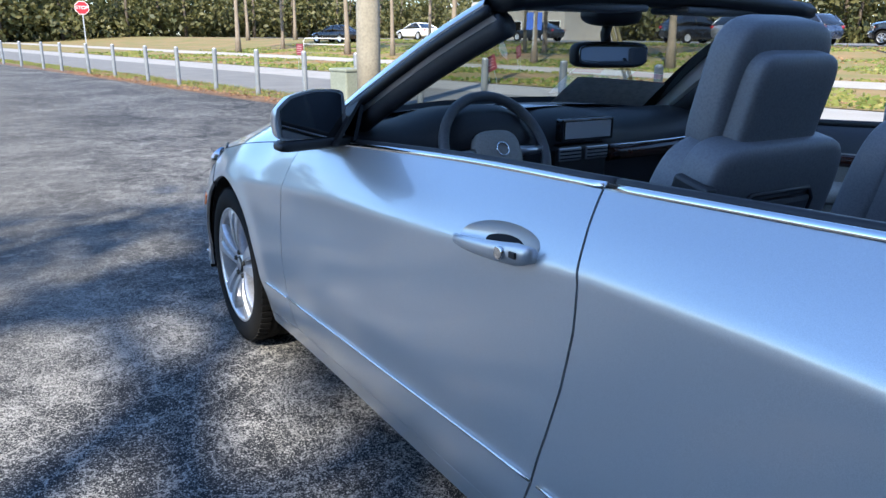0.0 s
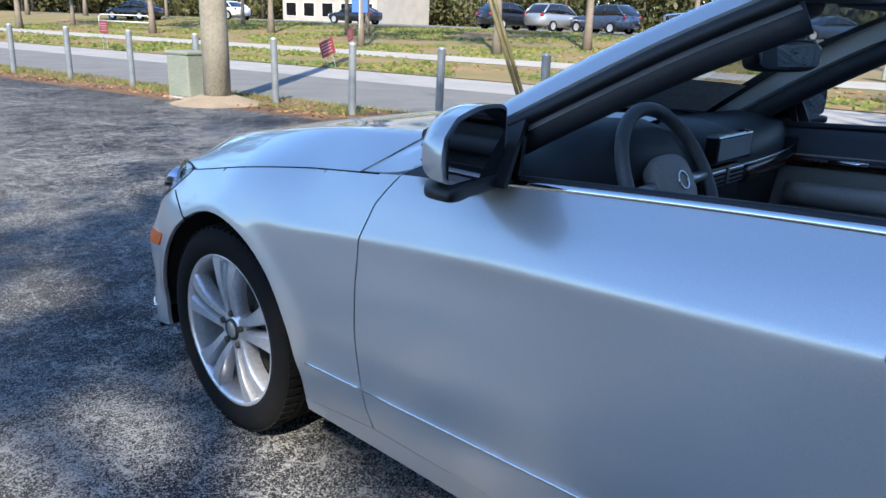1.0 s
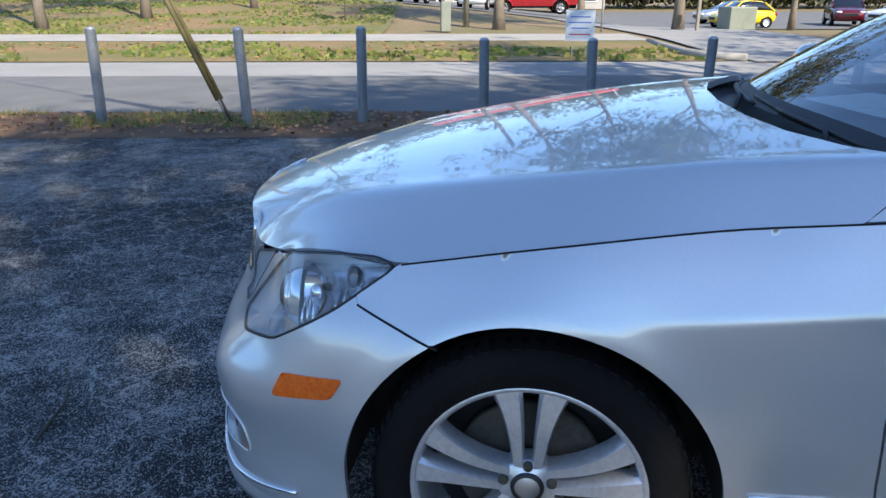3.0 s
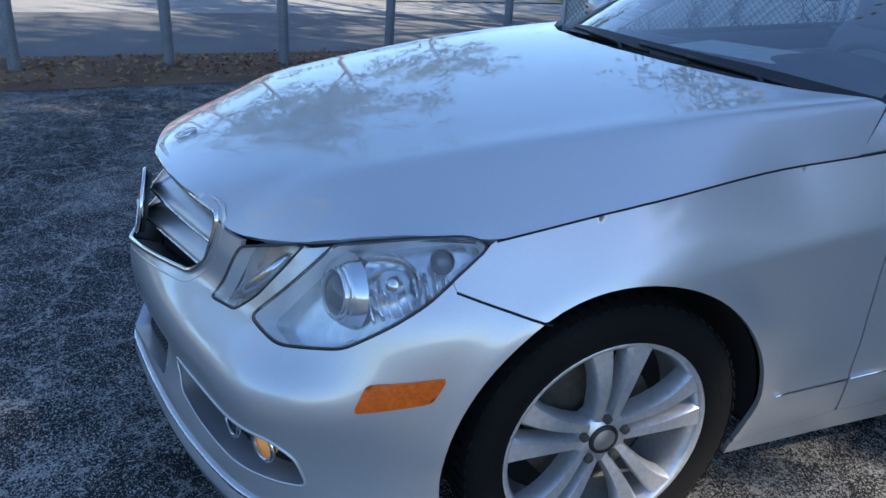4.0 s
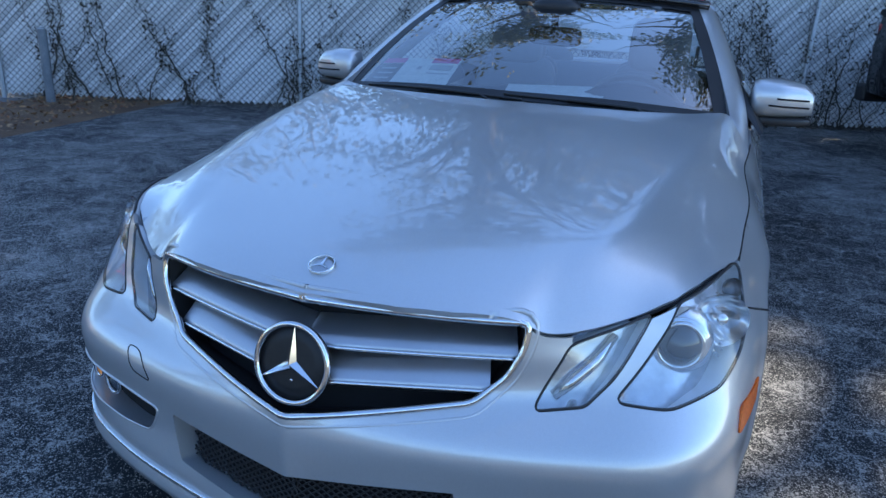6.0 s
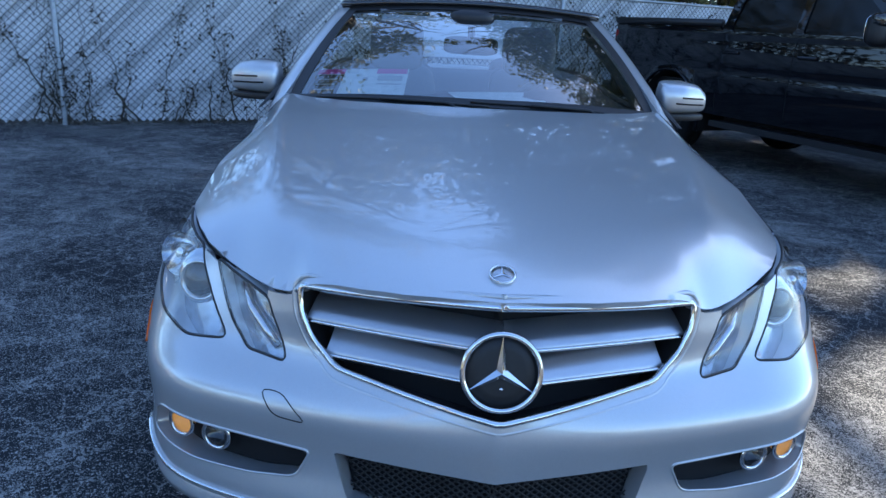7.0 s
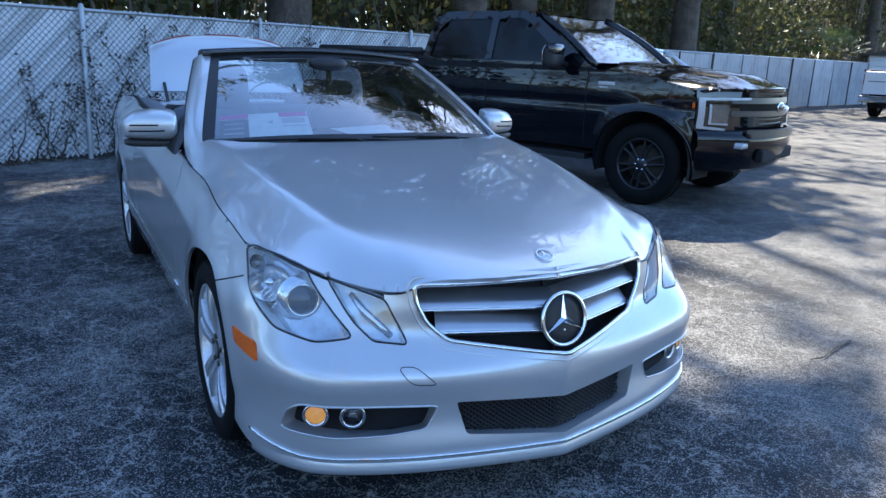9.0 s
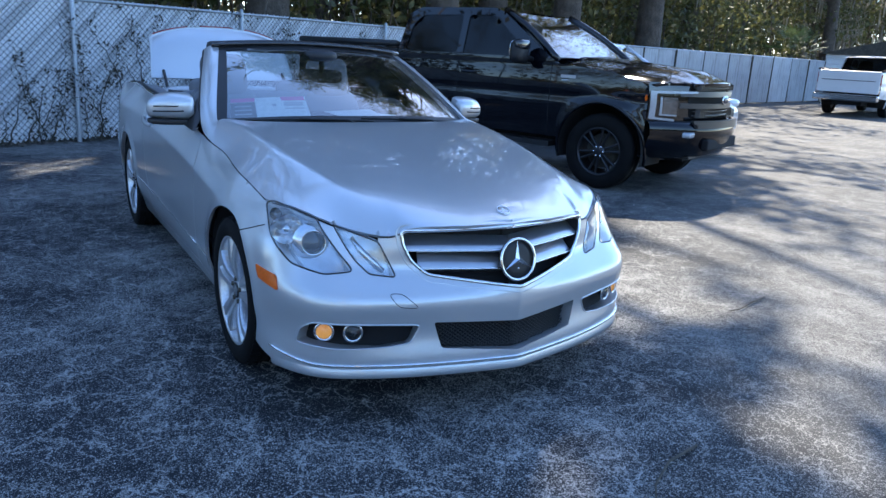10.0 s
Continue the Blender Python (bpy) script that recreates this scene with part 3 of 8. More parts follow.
def stop_sign(s, a):
    root = empty("stop_sign")
    x, y, _ = street(s, a)
    z0 = float(land(s, a))
    m = pose(x, y, z0, 0, 0, -6.5) @ Matrix.Diagonal((1.15, 1.15, 1.13, 1))
    part("post", boxes(((-.03, .0, -.1), (.03, .03, 2.9)), m=m), M["galv"], root)
    for r, mat_, yy, nm in ((0.40, M["white"], -0.004, "border"), (0.37, M["stop_red"], -0.008, "face")):
        bm = bmesh.new()
        ring = [bm.verts.new(m @ Vector((r * math.cos(radians(22.5 + 45 * k)), yy, 2.6 + r * math.sin(radians(22.5 + 45 * k))))) for k in range(8)]
        ring2 = [bm.verts.new(m @ Vector((r * math.cos(radians(22.5 + 45 * k)), yy + .004, 2.6 + r * math.sin(radians(22.5 + 45 * k))))) for k in range(8)]
        bm.faces.new(ring)
        bm.faces.new(ring2[::-1])
        for k in range(8):
            bm.faces.new((ring[k], ring[(k + 1) % 8], ring2[(k + 1) % 8], ring2[k]))
        bmesh.ops.recalc_face_normals(bm, faces=bm.faces)
        part(nm, bm, mat_, root)
    cu = bpy.data.curves.new("lettering", "FONT")
    cu.body = "STOP"
    cu.size = 0.27
    cu.align_x, cu.align_y = "CENTER", "CENTER"
    cu.extrude = 0.002
    cu.materials.append(M["white"])
    ob = new("lettering", cu)
    ob.parent = root
    ob.matrix_world = m @ pose(0, -0.012, 2.6, 90, 0, 0)
    return tagged(root, "red octagonal stop sign on a steel post", "sign")


stop_sign(7.3, 52.4)


def small_street_things():
    # bike-rail by the far road
    root = empty("guard_rail")
    a0, a1, s = 41.0, 46.5, 20.5
    z = float(land(s, 44)) + .03
    loop = [street(s, a0, z), street(s, a0, z + .7), street(s, a0 + .25, z + .85), street(s, a1 - .25, z + .85), street(s, a1, z + .7), street(s, a1, z)]
    tube("rail", loop, 0.035, M["white"], root)
    tube("mid_rail", [street(s, a0, z + .45), street(s, (a0 + a1) / 2, z + .45), street(s, a1, z + .45)], 0.03, M["white"], root)
    tagged(root, "low white pipe rail by the far road", "rail")
    root = empty("information_sign")
    s, a = 17.5, 21.5
    z = float(land(s, a))
    x, y, _ = street(s, a)
    m = pose(x, y, z, 0, 0, 130)
    part("post", boxes(((-.03, -.03, 0), (.03, .03, 2.2)), m=m), M["galv"], root)
    part("board", boxes(((-.35, -.05, 1.5), (.35, -.03, 2.25)), bevel=.004, m=m), M["blue_sign"], root)
    part("print_bar", boxes(((-.25, -.056, 1.9), (.25, -.051, 2.0)), m=m), M["stop_red"], root)
    tagged(root, "blue notice board on a thin post", "sign")
    root = empty("mailbox")
    x, y, _ = street(17.5, -7.5)
    z = float(land(17.5, -7.5))
    m = pose(x, y, z, 0, 0, 20)
    part("post", boxes(((-.05, -.05, -.1), (.05, .05, 1.1)), bevel=.005, m=m), M["timber_pole"], root)
    part("box", boxes(((-.12, -.28, 1.08), (.12, .28, 1.34)), bevel=.06, m=m, seg=4), M["vine"], root)
    tagged(root, "black mailbox on a timber post", "mailbox")
    root = empty("utility_box")
    x, y, _ = street(19.5, -9.6)
    z = float(land(19.5, -9.6))
    part("cabinet", boxes(((-.5, -.5, 0), (.5, .5, .8)), bevel=.04, m=pose(x, y, z, 0, 0, 15)), M["green_box"], root)
    tagged(root, "squat green utility cabinet by the drive", "utility box")
    root = empty("utility_box")
    x, y, _ = street(17.0, 1.0)
    z = float(land(17, 1))
    part("cabinet", boxes(((-.16, -.16, 0), (.16, .16, .95)), bevel=.03, m=pose(x, y, z, 0, 0, 15)), M["green_box"], root)
    tagged(root, "slim green utility pedestal on the bank", "utility box")
    for s, a, h in ((24, 28, 8), (20, 0.2, 7), (17.2, -4.2, 3)):
        root = empty("street_pole")
        x, y, _ = street(s, a)
        z = float(land(s, a))
        tube("pole", [(x, y, z - .1), (x, y, z + h * .5), (x + .02, y, z + h)], [0.11, .1, .08] if h > 4 else [.03, .03, .03], M["timber_pole"] if h > 4 else M["galv"], root)
        tagged(root, "tall weathered pole on the grass bank" if h > 4 else "thin grey pole in the grass", "pole")
    # kerb nose where the drive meets the street
    V, F = tube_data([street(6.9, -4.9, .05), street(7.4, -4.4, .05), street(8.5, -4.2, .05), street(10.5, -4.3, .05), street(12.2, -4.4, .05)], 0.1, 8)
    tagged(obj("kerb", V, F, M["walk"]), "rounded concrete kerb at the drive mouth", "kerb", kind="structure")


small_street_things()

# twigs on the lot
for pts in (((-2.30, .46, .012), (-2.12, .50, .016), (-1.95, .55, .012), (-1.86, .54, .01)), ((-.44, 1.52, .012), (-.25, 1.56, .018), (-.1, 1.64, .014), (-.02, 1.72, .012))):
    tagged(tube("twig", pts, [.006, .005, .004, .002], M["vine"], sides=6), "thin dead twig lying on the asphalt", "twig", "twigs on the lot")

# ---- materials of the cars ----


def paint(name, colour, metal, rough, flake=0.0):
    m = material(name, colour, rough, metal)
    nt, b = nodes_of(m)
    b.inputs["Coat Weight"].default_value = 1.0
    b.inputs["Specular IOR Level"].default_value = 0.2
    b.inputs["Coat Roughness"].default_value = 0.03
    co = coords(nt)
    dust = noise_tex(nt, co, 2.2, 5)
    nt.links.new(ramp(nt, dust, (0.35, grey(rough)), (0.8, grey(rough + 0.10))), b.inputs["Roughness"])
    if flake:
        f = noise_tex(nt, co, 900, 1)
        dark, light = tuple(x * (1 - flake) for x in colour), tuple(min(1, x * (1 + flake)) for x in colour)
        nt.links.new(ramp(nt, f, (0.35, dark), (0.65, light)), b.inputs["Base Color"])
    return m


def glass_pane(name, tint, gloss=0.09):
    m = bpy.data.materials.new(name)
    m.use_nodes = True
    nt = m.node_tree
    nt.nodes.clear()
    out = nt.nodes.new("ShaderNodeOutputMaterial")
    tr = nt.nodes.new("ShaderNodeBsdfTransparent")
    tr.inputs["Color"].default_value = (*tint, 1)
    gl = nt.nodes.new("ShaderNodeBsdfGlossy")
    gl.inputs["Roughness"].default_value = 0.015
    lw = nt.nodes.new("ShaderNodeLayerWeight")
    lw.inputs["Blend"].default_value = 0.5
    pw = nt.nodes.new("ShaderNodeMath")
    pw.operation = "POWER"
    pw.inputs[1].default_value = 4.2
    nt.links.new(lw.outputs["Facing"], pw.inputs[0])
    fr = nt.nodes.new("ShaderNodeMath")
    fr.operation = "MULTIPLY_ADD"
    fr.inputs[1].default_value = 0.9
    fr.inputs[2].default_value = gloss
    nt.links.new(pw.outputs[0], fr.inputs[0])
    mx = nt.nodes.new("ShaderNodeMixShader")
    nt.links.new(fr.outputs[0], mx.inputs[0])
    nt.links.new(tr.outputs[0], mx.inputs[1])
    nt.links.new(gl.outputs[0], mx.inputs[2])
    nt.links.new(mx.outputs[0], out.inputs["Surface"])
    return m


M["silver"] = paint("silver_metallic_paint", (0.55, 0.56, 0.57), 0.58, 0.31, 0.08)
nodes_of(M["silver"])[1].inputs["Coat IOR"].default_value = 1.65
M["chrome"] = material("chrome", (0.78, 0.79, 0.80), 0.08, 1.0)
M["satin"] = mottled("satin_silver", (0.55, 0.56, 0.58), (0.50, 0.51, 0.53), 6, 0.32, 200, 0.02, 0.001, 0.9, c3=(0.5, 0.5, 0.52))
M["alloy"] = mottled("alloy_wheel", (0.66, 0.67, 0.69), (0.60, 0.61, 0.63), 9, 0.30, 80, 0.03, 0.001, 0.65, c3=(0.42, 0.42, 0.43))
M["black"] = mottled("black_plastic", (0.011, 0.011, 0.012), (0.017, 0.017, 0.019), 6, 0.5, 150, 0.1, 0.001)
M["gloss_black"] = material("gloss_black", (0.008, 0.008, 0.009), 0.08, 0.0, Coat_Weight=1.0)
M["dark"] = material("dark_gap", (0.006, 0.006, 0.007), 0.9)
M["rubber"] = mottled("tyre_rubber", (0.006, 0.006, 0.0063), (0.010, 0.0097, 0.0095), 5, 0.8, 120, 0.2, 0.002)
nodes_of(M["rubber"])[1].inputs["Specular IOR Level"].default_value = 0.15
M["glass"] = glass_pane("windscreen_glass", (0.66, 0.72, 0.71), 0.26)
M["tint"] = glass_pane("tinted_glass", (0.02, 0.024, 0.03), 0.03)
M["far_glass"] = glass_pane("dusty_screen_glass", (0.60, 0.66, 0.66), 0.22)
for _g, _r in (("tint", .07), ("far_glass", .06)):
    next(n for n in M[_g].node_tree.nodes if n.type == "BSDF_GLOSSY").inputs["Roughness"].default_value = _r
M["lens"] = glass_pane("clear_lens", (0.93, 0.95, 0.96), 0.07)
M["small_lens"] = glass_pane("clear_lamp_glass", (0.93, 0.95, 0.96), 0.05)
_nt = M["lens"].node_tree                       # a slight haze on the old plastic
_hz, _mx2 = _nt.nodes.new("ShaderNodeBsdfDiffuse"), _nt.nodes.new("ShaderNodeMixShader")
_hz.inputs["Color"].default_value = (0.80, 0.82, 0.84, 1)
_mx2.inputs[0].default_value = 0.05
_o = next(n for n in _nt.nodes if n.type == "OUTPUT_MATERIAL")
_nt.links.new(_o.inputs["Surface"].links[0].from_socket, _mx2.inputs[1])
_nt.links.new(_hz.outputs[0], _mx2.inputs[2])
_nt.links.new(_mx2.outputs[0], _o.inputs["Surface"])
M["amber"] = mottled("amber_reflector", (0.72, 0.115, 0.006), (0.80, 0.15, 0.01), 40, 0.25, 150, 0.3, 0.001)
M["amber_bulb"] = material("amber_bulb", (0.9, 0.45, 0.1), 0.3, 0.0, Emission_Color=(1.0, 0.50, 0.12, 1), Emission_Strength=0.06)
M["reflector"] = material("lamp_reflector", (0.75, 0.77, 0.80), 0.15, 1.0)
M["lamp_white"] = mottled("lamp_bezel", (0.80, 0.82, 0.84), (0.74, 0.76, 0.78), 12, 0.22, 90, 0.1, 0.001, 0.15, c3=(0.7, 0.72, 0.74))
M["leather"] = mottled("grey_leather", (0.12, 0.125, 0.138), (0.145, 0.15, 0.162), 3, 0.5, 220, 0.25, 0.0015)
M["leather_light"] = mottled("stone_leather", (0.30, 0.285, 0.26), (0.34, 0.32, 0.295), 3, 0.5, 220, 0.25, 0.0015)
M["dash"] = mottled("dashboard_vinyl", (0.028, 0.030, 0.036), (0.04, 0.042, 0.048), 3, 0.55, 260, 0.35, 0.0015)
M["wood"] = mottled("dark_burl_trim", (0.045, 0.012, 0.006), (0.02, 0.008, 0.005), 7, 0.12, 40, 0.0)
M["cloth"] = mottled("black_soft_top", (0.012, 0.012, 0.014), (0.02, 0.02, 0.022), 3, 0.9, 300, 0.4, 0.001)
M["paper"] = mottled("white_paper", (0.78, 0.79, 0.80), (0.82, 0.82, 0.82), 3, 0.6, 40, 0.02)
M["magenta"] = material("magenta_print", (0.62, 0.03, 0.26), 0.6)
M["ink"] = material("black_print", (0.02, 0.02, 0.022), 0.6)
M["greyink"] = material("grey_print", (0.42, 0.43, 0.45), 0.6)
# mirror colour darkened to imitate the dark surroundings it reflects
M["dark_mirror"] = material("dark_reflection_glass", (0.20, 0.21, 0.22), 0.03, 1.0)
M["mirror"] = material("mirror_glass", (0.82, 0.84, 0.86), 0.02, 1.0)
M["red_lens"] = material("red_lens", (0.28, 0.010, 0.012), 0.15, 0.0, Coat_Weight=1.0)

# ---- the convertible: master surfaces ----
WY, WZ, WB = 0.035, 0.325, 2.76            # front axle, wheel height, wheelbase
PLAN = [(0, .944), (.10, .931), (.22, .910), (.36, .878), (.48, .842), (.60, .790), (.71, .722), (.795, .640), (.852, .545), (.879, .45), (.890, .36),
        (.895, .20), (.897, 0), (.896, -.35), (.894, -.8), (.893, -1.4), (.894, -2.0), (.898, -2.6), (.892, -3.1), (.868, -3.45), (.79, -3.68), (.60, -3.80), (.30, -3.855), (0, -3.87)]
_pl = np.array(PLAN)
_t0 = np.concatenate([[0], np.cumsum(np.linalg.norm(np.diff(_pl, axis=0), axis=1))])
_px, _py = spline(_t0, _pl[:, 0]), spline(_t0, _pl[:, 1])
U_END = _t0[-1]
STN = [_t0[i] for i in (0, 4, 6, 8, 10, 12, 13, 15, 16, 17, 19, 23)]   # centre, grille, lamp, corner, fender ... tail
KEY_Z = [  # height of each key line at the stations
    [.19] * 12, [.26] * 12, [.33] * 12, [.42] * 12, [.50] * 12, [.57] * 12, [.66] * 12,
    [.70, .69, .70, .705, .72, .742, .755, .825, .870, .885, .86, .84],
    [.73, .72, .74, .75, .757, .80, .842, .895, .942, .955, .94, .93],
    [.76, .75, .78, .79, .795, .858, .915, .968, 1.008, 1.03, 1.03, 1.02]]
LOW_D = [  # how far each key line lies inside the plan curve, below the bumper line
    [-.004, -.006, -.006, -.004, .004, .04, .055, .06, .06, .06, .06, .06],
    [-.010, -.011, -.011, -.008, .001, .028, .035, .036, .036, .04, .04, .04],
    [.004, .004, .004, .002, 0, .013, .017, .016, .016, .018, .02, .02],
    [0, 0, 0, 0, 0, .004, .006, .006, .006, .007, .01, .01],
    [.002, .006, .004, 0, 0, 0, 0, 0, 0, 0, 0, 0]]
HIGH_D = [  # and above it
    [.022, .068, .055, .016, .003, 0, 0, 0, 0, 0, 0, 0],
    [.052, .086, .088, .045, .022, .003, .002, .002, .002, .001, .01, .01],
    [.063, .091, .102, .068, .056, .016, .006, .005, .004, .004, .025, .03],
    [.072, .096, .118, .098, .078, .045, .009, .008, .007, .010, .045, .06],
    [.082, .104, .140, .130, .103, .087, .022, .029, .029, .033, .09, .12]]
_kz = [spline(STN, r) for r in KEY_Z]
_kd = [spline(STN, r) for r in LOW_D + HIGH_D]
_u_side = np.linspace(_t0[5], _t0[19], 900)
_y_side = _py(_u_side)


def u_of_y(y):
    return np.interp(-np.asarray(y, float), -_y_side, _u_side)


_u_front = np.linspace(0, _t0[9], 400)
_x_front = _px(_u_front)


def u_of_x(x):
    return np.interp(np.asarray(x, float), _x_front, _u_front)


def crease_z(y):
    return np.interp(-np.asarray(y), [0.0, .27, .6, 1.0, 1.7, 2.07, 2.4, 3.2], [.70, .733, .768, .806, .852, .878, .888, .88])


def skin(u, z):
    """A point of the car's outer skin (right-hand side) at the distance u along the plan and the height z."""
    u, z = np.asarray(u, float), np.asarray(z, float)
    X = np.stack([f(u) for f in _kz])
    Y = np.stack([f(u) for f in _kd])
    n = len(X)
    h = np.diff(X, axis=0)
    # natural cubic in z at each point (Thomas algorithm)
    m = np.zeros_like(Y)
    c = np.zeros_like(Y)
    d = np.zeros_like(Y)
    for i in range(1, n - 1):
        den = 2 * (h[i - 1] + h[i]) - h[i - 1] * c[i - 1]
        c[i] = h[i] / den
        d[i] = (6 * ((Y[i + 1] - Y[i]) / h[i] - (Y[i] - Y[i - 1]) / h[i - 1]) - h[i - 1] * d[i - 1]) / den
    for i in range(n - 2, 0, -1):
        m[i] = d[i] - c[i] * m[i + 1]
    out = np.zeros_like(z)
    for i in range(n - 1):
        lo, hi = X[i], X[i + 1]
        a, b = hi - z, z - lo
        v = m[i] * a**3 / (6 * h[i]) + m[i + 1] * b**3 / (6 * h[i]) + (Y[i] / h[i] - m[i] * h[i] / 6) * a + (Y[i + 1] / h[i] - m[i + 1] * h[i] / 6) * b
        pick = (z >= lo) & (z < hi) if 0 < i < n - 2 else ((z < hi) if i == 0 else (z >= lo))
        out = np.where(pick, v, out)
    x, y = _px(u), _py(u)
    out = out - .013 * np.exp(-u / .16) * smooth01(.74, .60, z)          # keel down the middle of the nose
    out = out - .034 * np.exp(-((u - .77) / .17) ** 2) * smooth01(.70, .50, z) * (.45 + .55 * smooth01(.24, .36, z))   # full bumper corner
    tx, ty = (_px(u + 1e-4) - _px(u - 1e-4)), (_py(u + 1e-4) - _py(u - 1e-4))
    L = np.hypot(tx, ty)
    nx, ny = -ty / L, tx / L
    side = smooth01(.05, -.4, y) * smooth01(-3.4, -3.0, y)
    k = (z - crease_z(y)) / .0045
    out = out + side * 0.52 * .0045 * np.logaddexp(0, np.clip(k, -40, 40)) + side * 0.52 * .0045 * np.maximum(k - 40, 0)
    for wy in (WY, WY - WB):              # wheel arches stand slightly proud
        r = np.hypot(y - wy, z - WZ)
        out = out - .010 * np.exp(-((r - .375) / .045) ** 2) * smooth01(.30, .40, z)
    return np.stack([x - nx * out, y - ny * out, z], -1)


_us = np.linspace(0, _t0[16], 1600)


def uz(x, y, z):
    p = skin(_us, np.full_like(_us, z))
    return float(_us[np.argmin((p[:, 0] - x) ** 2 + (p[:, 1] - y) ** 2)]), z


_top = spline([.33, .2, .035, -.3, -.55, -.8, -1.2, -1.6, -2.0, -2.5, -3.0, -3.4][::-1], [.777, .800, .831, .880, .909, .936, .964, .986, 1.004, 1.024, 1.028, 1.02][::-1])
_hy = np.linspace(.31, -.62, 20)
_hskin = skin(u_of_y(_hy), _top(_hy))
_he_side = spline(_hy[::-1], _hskin[::-1, 0] - .0025)
HE_X = [0, .15, .28, .38, .425, .452, .485, .54, .633, .69, .75, .80]
_he_y = spline(HE_X, [.872, .857, .828, .79, .768, .752, .733, .695, .614, .562, .450, .310])
_he_z = spline(HE_X, [.752, .752, .750, .745, .731, .714, .706, .711, .734, .757, .780, .780])
_hc_z = spline([-.8, -.45, -.2, .1, .35, .55, .7, .8, .9], [1.030, 1.003, .975, .930, .888, .848, .812, .786, .755])
_hs_z = spline([-.62, -.55, -.45, -.3, -.15, .035, .2, .31, .5, .7, .9], [float(_top(q)) for q in (-.62, -.55, -.45, -.3, -.15, .035, .2, .31)] + [.735, .675, .62])


def hood_half(y):
    return np.where(np.asarray(y) > .31, float(_he_side(.31)), _he_side(y))


_ridge = spline([-.7, -.5, -.25, 0, .19, .4, .585, .755, .9], [.735, .712, .687, .655, .620, .578, .528, .437, .36])


def hood_form(x, y, xe):
    """Gently crowned middle, a ridge on each side, and flanks that fall to the seam."""
    xr = _ridge(y)
    q1 = .5 * (1 + math.sqrt(1 + .016))
    q = (x - xr) / (xe - xr)
    q = .5 * (q + np.sqrt(q * q + .016)) / q1
    crown = .020 * (x / xr) ** 2
    fall = _hc_z(y) - .020 * (xe / xr) ** 2 - _hs_z(y)
    return _hc_z(y) + .004 - crown - (fall + .004) * q ** 1.12 + .003 * np.exp(-((x - xr + .02) / .05) ** 2)


def hood_z(x, y):
    x, y = np.abs(np.asarray(x, float)), np.asarray(y, float)
    z = hood_form(x, y, hood_half(y))
    xc = np.clip(x, 0, .80)
    ye = _he_y(xc)
    d = np.clip((ye - y) / .26, 0, 1)
    return z + (_he_z(xc) - hood_form(xc, ye, .803)) * (1 - d) ** 2.4


def inside(poly, P):
    x, y = P[:, 0], P[:, 1]
    r = np.zeros(len(P), bool)
    for (x0, y0), (x1, y1) in zip(poly, np.roll(poly, -1, 0)):
        if y0 == y1:
            continue
        c = (y0 > y) != (y1 > y)
        r ^= c & (x < (x1 - x0) * (y - y0) / (y1 - y0) + x0)
    return r


def rounded(poly, r, n=4):
    """The polygon with its corners cut to arcs."""
    P = np.array(poly, float)
    out = []
    for i in range(len(P)):
        a, b, c = P[i - 1], P[i], P[(i + 1) % len(P)]
        e, f = a - b, c - b
        le, lf = np.linalg.norm(e), np.linalg.norm(f)
        k = min(r, .45 * le, .45 * lf)
        p, q = b + e / le * k, b + f / lf * k
        for t in np.linspace(0, 1, n):
            out.append((1 - t) ** 2 * p + 2 * t * (1 - t) * b + t * t * q)
    return np.array(out)


def grow(poly, d):
    """The polygon moved outward by d."""
    P = np.array(poly, float)
    area = np.sum(P[:, 0] * np.roll(P[:, 1], -1) - np.roll(P[:, 0], -1) * P[:, 1])
    e0 = P - np.roll(P, 1, 0)
    e1 = np.roll(P, -1, 0) - P
    n0 = np.stack([e0[:, 1], -e0[:, 0]], 1) / (np.linalg.norm(e0, axis=1)[:, None] + 1e-9)
    n1 = np.stack([e1[:, 1], -e1[:, 0]], 1) / (np.linalg.norm(e1, axis=1)[:, None] + 1e-9)
    n = n0 + n1
    n /= np.maximum(np.linalg.norm(n, axis=1)[:, None], .5)
    return P + n * d * (1 if area > 0 else -1)


